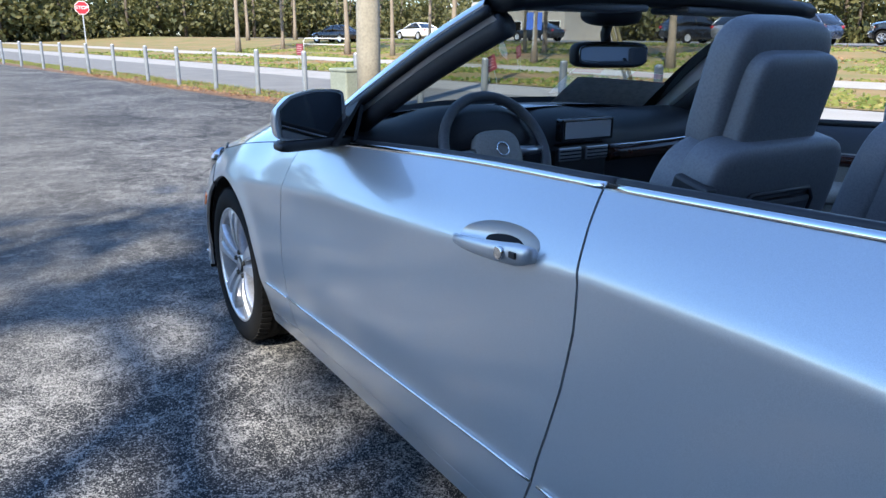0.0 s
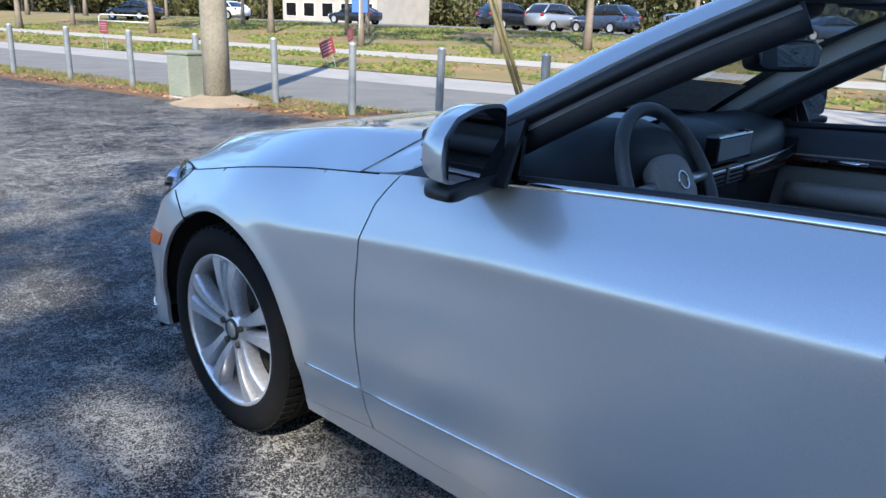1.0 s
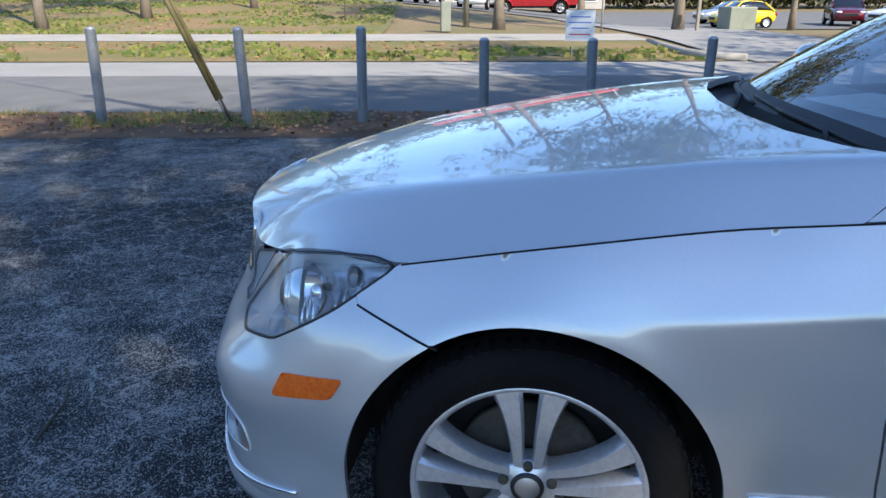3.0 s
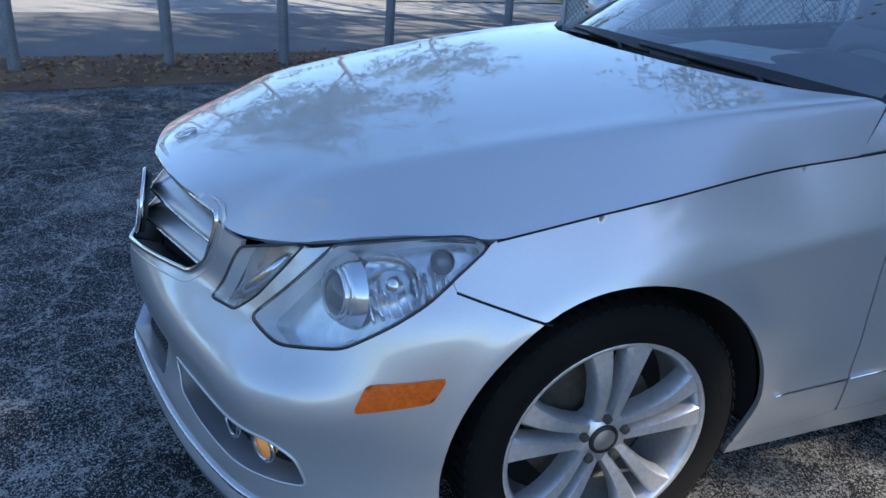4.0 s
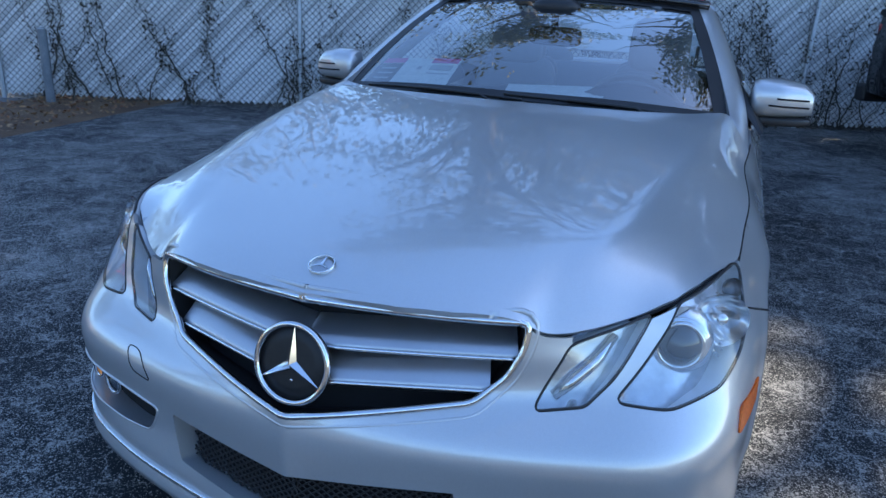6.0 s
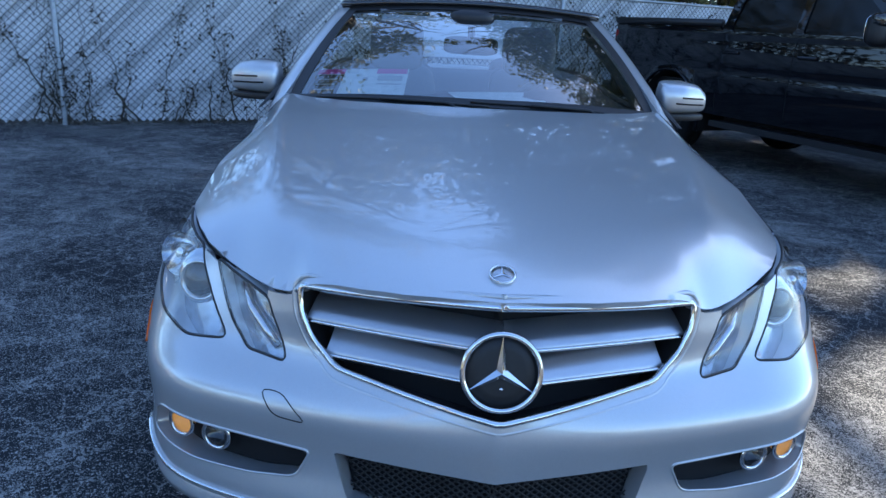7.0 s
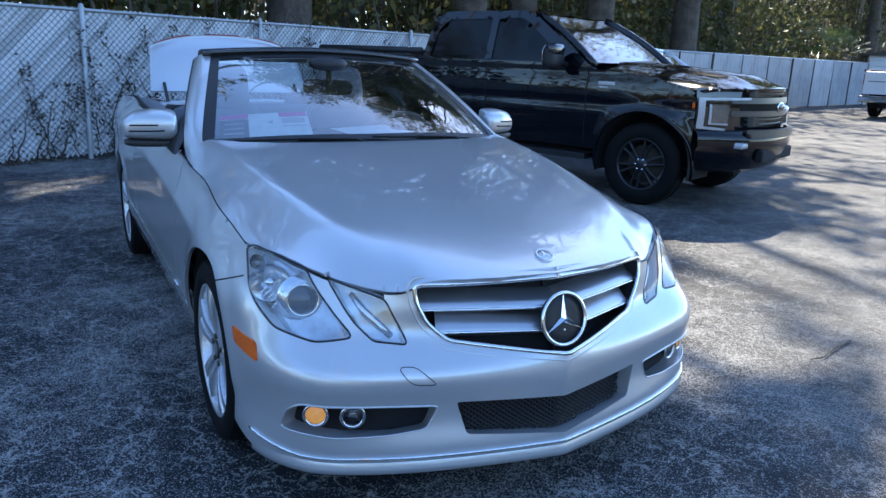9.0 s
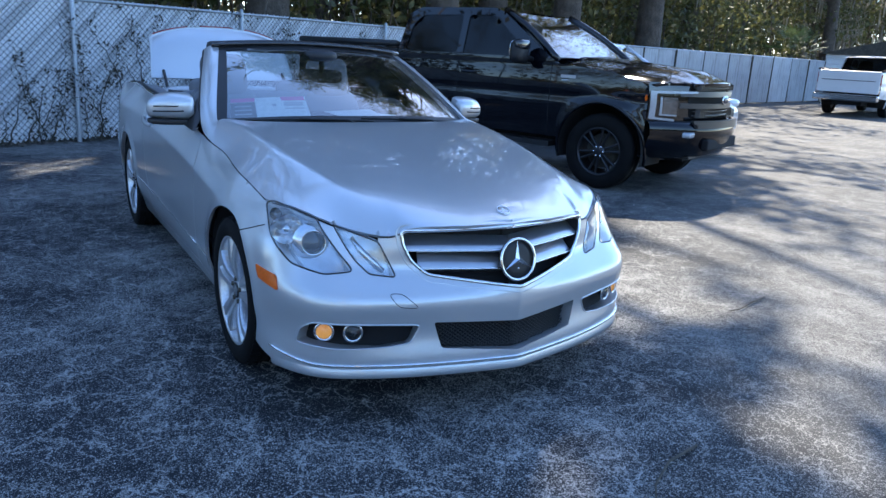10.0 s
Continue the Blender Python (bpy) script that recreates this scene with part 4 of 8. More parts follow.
def panel(name, surf, keep, cuts, cell, mat, parent, label="", mirror=False, skirt=0.012, lift=0.0):
    """A sheet of the surface bounded by the polygon keep, with the polygons cuts taken out; the rim is turned inward."""
    keep = np.array(keep, float)
    lo, hi = keep.min(0) - cell, keep.max(0) + cell
    nu, nv = int((hi[0] - lo[0]) / cell) + 2, int((hi[1] - lo[1]) / cell) + 2
    G = np.stack(np.meshgrid(lo[0] + cell * np.arange(nu), lo[1] + cell * np.arange(nv), indexing="ij"), -1).reshape(-1, 2)
    best = np.full(len(G), .52 * cell)
    T = G.copy()
    far = np.full(len(G), 9.0)
    near_q = G.copy()
    keep_q, keep_d = G.copy(), np.full(len(G), 9.0)
    for poly in [keep] + [np.array(c, float) for c in cuts]:
        for a, b in zip(poly, np.roll(poly, -1, 0)):
            e = b - a
            L = np.dot(e, e)
            if L < 1e-12:
                continue
            near = np.nonzero((G[:, 0] > min(a[0], b[0]) - 2 * cell) & (G[:, 0] < max(a[0], b[0]) + 2 * cell) & (G[:, 1] > min(a[1], b[1]) - 2 * cell) & (G[:, 1] < max(a[1], b[1]) + 2 * cell))[0]
            if not len(near):
                continue
            g = G[near]
            t = np.clip(((g - a) @ e) / L, 0, 1)
            q = a + t[:, None] * e
            d = np.linalg.norm(g - q, axis=1)
            if poly is keep:
                m = d < keep_d[near]
                keep_d[near[m]] = d[m]
                keep_q[near[m]] = q[m]
            m = d < far[near]
            far[near[m]] = d[m]
            near_q[near[m]] = q[m]
            m = d < best[near]
            best[near[m]] = d[m]
            T[near[m]] = q[m]
    snapped = best < .519 * cell
    I = np.arange(nu * nv).reshape(nu, nv)
    Q = np.stack([I[:-1, :-1], I[1:, :-1], I[1:, 1:], I[:-1, 1:]], -1).reshape(-1, 4)
    s = snapped[Q]
    d02, d13 = s[:, 0] & s[:, 2], s[:, 1] & s[:, 3]
    anys = s.any(1)
    quads = Q[~anys]
    d13only = d13 & ~d02
    a = Q[anys & ~d13only]
    b = Q[anys & d13only]
    tris = np.concatenate([a[:, [0, 1, 2]], a[:, [0, 2, 3]], b[:, [0, 1, 3]], b[:, [1, 2, 3]]])

    def ok(F):
        c = T[F].mean(1)
        r = inside(keep, c)
        for k in cuts:
            r &= ~inside(np.array(k, float), c)
        return r
    quads, tris = quads[ok(quads)], tris[ok(tris)]
    stray = ~inside(keep, T) & ~snapped                     # corners left outside the outline are drawn onto it
    for k_ in cuts:
        stray |= inside(np.array(k_, float), T) & ~snapped
    T[stray] = near_q[stray]
    over = ~inside(keep, T) & (keep_d < 8) & (np.linalg.norm(T - keep_q, axis=1) > 1e-6)
    T[over] = keep_q[over]
    p0, p1, p2 = T[tris[:, 0]], T[tris[:, 1]], T[tris[:, 2]]
    ar = np.abs((p1[:, 0] - p0[:, 0]) * (p2[:, 1] - p0[:, 1]) - (p2[:, 0] - p0[:, 0]) * (p1[:, 1] - p0[:, 1]))
    tris = tris[ar > 1e-9]
    used = np.unique(np.concatenate([quads.ravel(), tris.ravel()]))
    idx = np.full(len(T), -1)
    idx[used] = np.arange(len(used))
    W = T[used]
    P = surf(W[:, 0], W[:, 1])
    h = 1e-3
    du = surf(W[:, 0] + h, W[:, 1]) - surf(W[:, 0] - h, W[:, 1])
    dv = surf(W[:, 0], W[:, 1] + h) - surf(W[:, 0], W[:, 1] - h)
    N = np.cross(du, dv)
    N /= np.linalg.norm(N, axis=1)[:, None] + 1e-12
    out = np.array((0, 0, .4))
    ref = P - np.array((0, -1.2, .45))
    flip = np.sign(np.median(np.sum(N * ref, 1)))
    N *= flip
    P = P + N * lift
    faces = [tuple(idx[f]) for f in quads] + [tuple(idx[f]) for f in tris]
    if flip < 0:
        faces = [f[::-1] for f in faces]
    V = [P]
    if skirt:
        from collections import Counter
        E = Counter()
        dirs = {}
        for f in faces:
            for i in range(len(f)):
                a_, b_ = f[i], f[(i + 1) % len(f)]
                E[(min(a_, b_), max(a_, b_))] += 1
                dirs[(min(a_, b_), max(a_, b_))] = (a_, b_)
        rim = [dirs[e] for e, c in E.items() if c == 1]
        ids = sorted({i for e in rim for i in e})
        k = {v: n for n, v in enumerate(ids)}
        n0 = len(P)
        V += [P[ids], P[ids] - N[ids] * skirt]
        m_ = len(ids)
        for a_, b_ in rim:
            faces.append((n0 + k[b_], n0 + k[a_], n0 + m_ + k[a_], n0 + m_ + k[b_]))
    V = np.concatenate(V)
    if mirror:
        V = V * np.array((-1, 1, 1))
        faces = [f[::-1] for f in faces]
    return obj(name, V, faces, mat, parent, label)


def strip(name, pts, w, mat, parent, sides=6, mirror=False, label=""):
    P = np.array(pts, float)
    if mirror:
        P = P * np.array((-1, 1, 1))
    return tube(name, P, w, mat, parent, label, sides)


car = tagged(empty("convertible_car", (0, 0, 0)), "silver metallic convertible with its roof down and boot lid raised", "car")

# outlines in (u, z)
ARCH = np.array([(float(u_of_y(WY + .378 * math.cos(a))), WZ + .378 * math.sin(a)) for a in np.linspace(0, 2 * math.pi, 72, endpoint=False)])
ARCH_R = np.array([(float(u_of_y(WY - WB + .378 * math.cos(a))), WZ + .378 * math.sin(a)) for a in np.linspace(0, 2 * math.pi, 72, endpoint=False)])
HANDLE = np.array([(float(u_of_y(-1.808 + .128 * math.cos(a))), .876 + .036 * math.sin(a) - .012 * math.cos(a)) for a in np.linspace(0, 2 * math.pi, 48, endpoint=False)])
LAMP = rounded([uz(.607, .707, .583), uz(.70, .66, .573), uz(.78, .565, .598), uz(.826, .500, .648), uz(.834, .435, .688), uz(.828, .370, .735), uz(.810, .312, .776), uz(.790, .352, .788),
                uz(.764, .42, .784), uz(.735, .482, .775), uz(.690, .562, .755)], .02)
LAMP2 = rounded([(.497, .562), (.604, .573), (.664, .620), (.770, .739), (.70, .722), (.63, .704), (.570, .686)], .014)
LAMP_TOP = [uz(.806, .318, .784), uz(.790, .352, .788), uz(.764, .42, .784), uz(.735, .482, .775), uz(.692, .560, .755)]
LAMP2_TOP = [(.766, .735), (.70, .720), (.63, .702), (.572, .686)]
_gr = [(.478, .732), (.470, .680), (.438, .620), (.372, .568)]
GRILLE = rounded([(-u, z) for u, z in _gr[:1]] + [(0, .742)] + _gr + [(0, .518)] + [(-u, z) for u, z in _gr[:0:-1]], .02)
INTAKE = rounded([(-.352, .396), (0, .380), (.352, .396), (.318, .292), (0, .262), (-.318, .292)], .010)
FOG = rounded([(.405, .388), (.55, .394), (.70, .400), (.800, .402), (.850, .372), (.872, .312), (.70, .300), (.55, .304), (.440, .318)], .018)


def both(poly):
    p = np.array(poly, float).copy()
    q = p.copy()
    q[:, 0] *= -1
    return [p, q]


def skin2(u, z):
    """The skin on both sides: negative u is the car's left."""
    p = skin(np.abs(u), z)
    s = np.where(np.asarray(u) < 0, -1.0, 1.0)
    p[..., 0] = p[..., 0] * s
    return p


def raised(pts):
    """A band from just under a lamp's top edge to above the hood line."""
    return [(u, z - .004) for u, z in pts] + [(u, z + .04) for u, z in pts[::-1]]


# bumper: from wheel arch to wheel arch
edge_u = [uz(.834, .385, .70)[0], float(u_of_y(.222))]
hood_line = [uz(float(x), float(_he_y(x)), float(_he_z(x)) - .005) for x in (.79, .75, .69, .633, .58, .54, .50, .47, .45, .43, .40, .30, .15)]
right_side = [(0.0, .205), (u_of_x(.5), .205), (u_of_x(.80), .205), (u_of_x(.86), .205), (float(u_of_y(.395)), .235), (float(u_of_y(.33)), .55), (float(u_of_y(.224)), .647),
              (edge_u[0], .705), uz(.828, .385, .726), uz(.812, .318, .778)] + hood_line
right_side = np.array(right_side, float)
left_side = right_side[::-1].copy()
left_side[:, 0] *= -1
bump_poly = np.concatenate([right_side, [(0, .745)], left_side[:-1]])
panel("front_bumper", skin2, bump_poly, [grow(GRILLE, .004)] + [grow(p, .004) for p in both(LAMP) + both(LAMP2)] + [INTAKE] + both(FOG) + both(ARCH) + both(raised(LAMP_TOP)) + both(raised(LAMP2_TOP)), .0085, M["silver"], car)

# fenders, doors, rear quarters and sills
DOOR_F = [(-.675, .925), (-.645, .885), (-.622, .85), (-.602, .77), (-.594, .66), (-.594, .55), (-.604, .42), (-.618, .33), (-.632, .272)]
DOOR_R = [(-1.87, .272), (-1.91, .33), (-1.950, .42), (-1.995, .55), (-2.026, .66), (-2.046, .77), (-2.050, .86), (-2.030, .93), (-1.998, 1.01)]


def yz(pts):
    return [(float(u_of_y(y)), z) for y, z in pts]


def side_top(y0, y1, n=12, drop=0.0):
    return [(float(u_of_y(y)), float(_top(y)) - drop) for y in np.linspace(y0, y1, n)]


fender_poly = [(edge_u[0] + .004, .700), (float(u_of_y(.218)), .645)] + yz([(-.30, .36), (-.335, .235)]) + yz([(y + .0025, z) for y, z in DOOR_F[::-1]]) + side_top(-.69, .335, 14) + [uz(.808, .308, .776), uz(.828, .388, .720)]
door_poly = yz([(y - .0025, z) for y, z in DOOR_F]) + yz([(y + .003, z) for y, z in DOOR_R]) + side_top(-2.000, -.69, 16)
quarter_poly = yz([(y - .003, z) for y, z in DOOR_R[::-1]]) + yz([(-1.86, .272), (-2.36, .25)]) + [(_t0[20], .25), (U_END - .5, .25), (U_END - .5, .98), (_t0[20], 1.0)] + side_top(-3.38, -2.008, 14)
sill_poly = yz([(-.33, .195), (-.33, .232), (-.63, .2695), (-1.86, .2695), (-2.37, .246), (-2.37, .195)])
doors = {}
for mir in (False, True):
    panel("fender", skin, fender_poly, [ARCH], .010, M["silver"], car, mirror=mir)
    door = panel("door", skin, door_poly, [HANDLE], .010, M["silver"], car, mirror=mir)
    doors[mir] = door
    panel("quarter_panel", skin, quarter_poly, [ARCH_R], .014, M["silver"], car, mirror=mir)
    panel("sill", skin, sill_poly, [], .012, M["silver"], car, mirror=mir)
    # dark lining behind the gaps
    panel("inner_lining", skin, yz([(.30, .70), (-.40, .25), (-2.30, .25), (-2.30, .95)]) + side_top(-2.2, .2, 12, .015), [grow(ARCH, .01), grow(ARCH_R, .01)], .03, M["dark"], car, mirror=mir, lift=-.016, skirt=0)
    # bright strip along the door foot
    for y0, y1 in ((-.385, -.602), (-.612, -1.955), (-1.975, -2.33)):
        ys = np.linspace(y0, y1, 12)
        zz = np.interp(-ys, [.3, .74, 1.4, 1.8, 2.4], [.372, .388, .411, .427, .44])
        P = skin(u_of_y(ys), zz) + np.array((.0035, 0, 0))
        strip("door_molding", P, .0032, M["chrome"], car, mirror=mir)
    # belt line strip
    for y0, y1 in ((-.80, -2.000), (-2.008, -3.25)):
        ys = np.linspace(y0, y1, 24)
        P = skin(u_of_y(ys), _top(ys)) + np.array((-.006, 0, .003))
        strip("belt_molding", P, .0095, M["chrome"], car, mirror=mir)
        strip("window_seal", P + np.array((-.026, 0, .002)), .013, M["black"], car, mirror=mir)
# hood
hx = np.array([0, .1, .2, .3, .38, .41, .43, .445, .46, .48, .51, .55, .60, .64, .69, .73, .76, .785, .798])
hr = [(x, float(_he_y(x)) - .002) for x in hx] + [(float(hood_half(y)), y) for y in np.linspace(.28, -.525, 14)] + [(.742, -.655), (.69, -.607), (.60, -.545), (.45, -.480), (.25, -.440), (0, -.425)]
hood_poly = np.array(hr + [(-x, y) for x, y in hr[::-1]][1:-1])
panel("hood", lambda x, y: np.stack([x, y, hood_z(x, y)], -1), hood_poly, [], .011, M["silver"], car, lift=.0015, skirt=.02)


for sgn in (1, -1):                        # dark seal under the hood seam
    ys = np.linspace(.30, -.60, 18)
    xe = hood_half(ys)
    tube("hood_seal", np.stack([sgn * (xe + .002), ys, hood_z(xe, ys) - .001], -1), .0026, M["dark"], car, sides=6)
    xs = np.linspace(.79, .61, 24)
    tube("nose_seal", np.stack([sgn * xs, _he_y(xs) - .006, _he_z(xs) - .006], -1), .0034, M["dark"], car, sides=6)

# cowl, windscreen, pillars
WS_B = spline([0, .25, .5, .68, .775], [-.505, -.525, -.585, -.655, -.715])
WS_BZ = spline([0, .4, .775], [1.000, .995, .965])


def screen(x, t):
    """Windscreen surface: x across at the foot, t from foot to header."""
    x = np.asarray(x, float)
    f = np.abs(x) / .775
    yb, zb = WS_B(np.abs(x)), WS_BZ(np.abs(x))
    xt = x * (.575 / .775)
    yt, zt = -1.285 - .055 * f**2, 1.375 - .03 * f**2
    bow = .035 * np.sin(math.pi * t) * (1 - .3 * f)
    return np.stack([x + (xt - x) * t, yb + (yt - yb) * t + bow * .55, zb + (zt - zb) * t + bow], -1)


def screen_grid(x0, x1, t0, t1, n, m, lift=0.0):
    X, T = np.meshgrid(np.linspace(x0, x1, n), np.linspace(t0, t1, m), indexing="ij")
    P = screen(X.ravel(), T.ravel()) + np.array((0, .5, .8)) * lift
    F = [(i * m + j, (i + 1) * m + j, (i + 1) * m + j + 1, i * m + j + 1) for i in range(n - 1) for j in range(m - 1)]
    return P, F


P, F = screen_grid(-.745, .745, .0, .99, 24, 16)
ws = obj("windscreen", P, F, M["glass"], car, "clear windscreen glass with sky reflections")
ws.visible_shadow = False
# printed black border
band = [screen_grid(-.755, -.70, 0, 1, 3, 16, .002), screen_grid(.70, .755, 0, 1, 3, 16, .002), screen_grid(-.75, .75, 0, .055, 24, 3, .002), screen_grid(-.75, .75, .93, 1, 24, 3, .002)]
V, F = joined(band)
obj("screen_border", V, F, M["black"], car)
# cowl and wipers
cx = np.linspace(-.745, .745, 24)
hb = np.interp(np.abs(cx), [0, .25, .45, .60, .69, .742], [-.425, -.440, -.480, -.545, -.607, -.655])
rows = [np.stack([cx, hb + .02, hood_z(cx, hb) - .030], -1), np.stack([cx, hb - .02, hood_z(cx, hb) - .055], -1), np.stack([cx, WS_B(np.abs(cx)) - .05, WS_BZ(np.abs(cx)) - .02], -1)]
V = np.concatenate(rows)
F = [(r * 24 + i, r * 24 + i + 1, (r + 1) * 24 + i + 1, (r + 1) * 24 + i) for r in range(2) for i in range(23)]
obj("cowl", V, F, M["black"], car)
for x0, x1, t0, t1 in ((-.58, .02, .004, .030), (-.05, .62, .004, .030)):
    X = np.linspace(x0, x1, 14)
    T = np.linspace(t0, t1, 14)
    p = screen(X, T) + np.array((0, .003, .004))
    w = tube("wiper", p, .0045, M["black"], car)
    arm = tube("wiper_arm", np.concatenate([[p[2] + np.array((-.02, .03, -.028))], p[3:9] + np.array((0, .008, .002))]), .006, M["black"], w)

PIL_T = np.linspace(0, 1, 26)
_po = [spline([0, .15, .32, .52, .75, 1], [.8135, .812, .790, .742, .686, .630]), spline([0, .15, .32, .52, .75, 1], [-.530, -.690, -.835, -1.015, -1.20, -1.385]), spline([0, .15, .32, .52, .75, 1], [.9085, .934, 1.018, 1.128, 1.235, 1.328])]


def pillar(sgn):
    """Silver windscreen pillar that grows out of the fender top, with black seals towards the side glass."""
    A = screen(np.full_like(PIL_T, .752), PIL_T)
    q0 = (1 - PIL_T) ** 5
    A = A * (1 - q0[:, None]) + np.array((.744, -.660, float(hood_z(.744, -.655)) + .001)) * q0[:, None]
    B = np.stack([f(PIL_T) for f in _po], -1)
    V, F = [], []
    S = np.concatenate([np.linspace(0, 1, 9), [.93, .6, .2]])
    n = len(S)
    for a, b, t_ in zip(A, B, PIL_T):
        for k, q in enumerate(S):
            m = a + (b - a) * q
            if k < 9:
                h = (math.sin(math.pi * q) * .012 + .003) * min(1.0, t_ / .12)
                m = m + np.array((.55, .1, .8)) * h
            else:
                m = m + np.array((-.02, -.025, -.035))
            V.append(m)
    for i in range(len(A) - 1):
        for k in range(n):
            l = (k + 1) % n
            F.append((i * n + k, i * n + l, (i + 1) * n + l, (i + 1) * n + k))
    V = np.array(V) * np.array((sgn, 1, 1))
    p = obj("windscreen_pillar", V, F if sgn < 0 else [f[::-1] for f in F], M["silver"], car)
    sharp(p, 50)
    q = slice(6, None)
    tube("pillar_seal", (B[q] + np.array((-.006, -.014, -.012))) * np.array((sgn, 1, 1)), .015, M["black"], p)
    tube("pillar_trim", ((A[q] + B[q]) / 2 + np.array((-.02, -.045, -.05))) * np.array((sgn, 1, 1)), .034, M["dash"], p, sides=10)


for sgn in (1, -1):
    pillar(sgn)


def header_bar():
    xs = np.linspace(-.60, .60, 25)
    f = np.abs(xs) / .6
    y, z = -1.285 - .055 * f**2, 1.375 - .03 * f**2
    ring = [(.015, .012), (.0, .026), (-.04, .030), (-.10, .022), (-.125, .004), (-.12, -.02), (-.07, -.034), (-.02, -.028), (.008, -.008)]
    V, F = [], []
    n = len(ring)
    for x_, y_, z_ in zip(xs, y, z):
        for a, b in ring:
            V.append((x_, y_ + a, z_ + b))
    for i in range(len(xs) - 1):
        for k in range(n):
            l = (k + 1) % n
            F.append((i * n + k, (i + 1) * n + k, (i + 1) * n + l, i * n + l))
    F += [tuple(range(n)), tuple((len(xs) - 1) * n + k for k in range(n))[::-1]]
    h = obj("screen_header", V, F, M["black"], car, "black header rail with roof latches")
    edge = np.stack([xs, y + .014, z + .012], -1)
    tube("header_strip", edge, .011, M["gloss_black"], h)
    for a, b in ((-.42, -.08), (.08, .42)):
        part("sun_visor", boxes(((a, -1.40, 1.325), (b, -1.25, 1.345)), bevel=.008), M["leather"], h)


header_bar()

# corner triangle and door-top inner edge
for sgn in (1, -1):
    tri = [(sgn * .812, -.70, .943), (sgn * .800, -.985, .957), (sgn * .757, -.965, 1.088), (sgn * .795, -.80, 1.0)]
    tri2 = [(p[0] - sgn * .012, p[1], p[2]) for p in tri]
    obj("quarter_triangle", tri + tri2, [(0, 1, 2, 3), (7, 6, 5, 4), (0, 4, 5, 1), (1, 5, 6, 2), (2, 6, 7, 3), (3, 7, 4, 0)], M["gloss_black"], car, smooth=False)


def turned(P, sgn):
    return np.array(P, float) * np.array((sgn, 1, 1))


def skin_off(u, z, d):
    """A point off the two-sided skin by d along its normal."""
    u, z = np.atleast_1d(np.asarray(u, float)), np.atleast_1d(np.asarray(z, float))
    h = 2e-3
    a, b = skin2(u + h, z) - skin2(u - h, z), skin2(u, z + h) - skin2(u, z - h)
    N = np.cross(a, b)
    N /= np.linalg.norm(N, axis=1)[:, None]
    p = skin2(u, z)
    c = np.sign(np.sum(N * (p - np.array((0, -1.2, .45))), 1))[:, None]
    return p + N * c * np.asarray(d, float).reshape(-1, 1)


def outline(name, poly, d, r, mat, parent, mirror=False, label="", sides=6):
    poly = np.array(poly, float)
    Q = []
    for a, b in zip(poly, np.roll(poly, -1, 0)):
        n = max(1, int(np.linalg.norm(b - a) / .02))
        for t in range(n):
            Q.append(a + (b - a) * t / n)
    Q = np.array(Q)
    P = skin_off(Q[:, 0], Q[:, 1], d)
    return tube(name, turned(P, -1 if mirror else 1), r, mat, parent, label, sides, True)


def walls(name, poly, d0, d1, mat, parent, mirror=False):
    """The wall of a recess, from depth d0 to depth d1 along an outline."""
    poly = np.array(poly, float)
    A, B = skin_off(poly[:, 0], poly[:, 1], d0), skin_off(poly[:, 0] * 1.0, poly[:, 1], d1)
    n = len(poly)
    V = turned(np.concatenate([A, B]), -1 if mirror else 1)
    return obj(name, V, [(i, (i + 1) % n, n + (i + 1) % n, n + i) for i in range(n)], mat, parent)


# grille
panel("grille_backing", skin2, grow(GRILLE, .012), [], .02, M["dark"], car, lift=-.075, skirt=0)
grille = outline("grille_frame", GRILLE, .001, .0078, M["chrome"], car, label="chrome grille surround")
outline("grille_lip", grow(GRILLE, .021), -.0045, .006, M["silver"], grille)
walls("grille_wall", GRILLE, 0, -.07, M["black"], grille)
for z0, hh in ((.659, .460), (.592, .405)):
    U = np.concatenate([np.linspace(-hh, 0, 22), np.linspace(0, hh, 22)[1:]])
    rows = [(.056, -.066), (.042, -.048), (.020, -.027), (.005, -.013), (-.004, -.011), (-.010, -.020), (-.011, -.04)]
    V = np.concatenate([skin_off(U, z0 + dz + .0 * U, np.full(len(U), d)) for dz, d in rows])
    n = len(U)
    F = [(r * n + i, r * n + i + 1, (r + 1) * n + i + 1, (r + 1) * n + i) for r in range(len(rows) - 1) for i in range(n - 1)]
    louvre = obj("grille_louvre", V, F, M["satin"], grille, "satin silver grille louvre")
    strip("louvre_edge", skin_off(U, np.full(n, z0 - .004), np.full(n, -.0095)), .0042, M["chrome"], louvre)


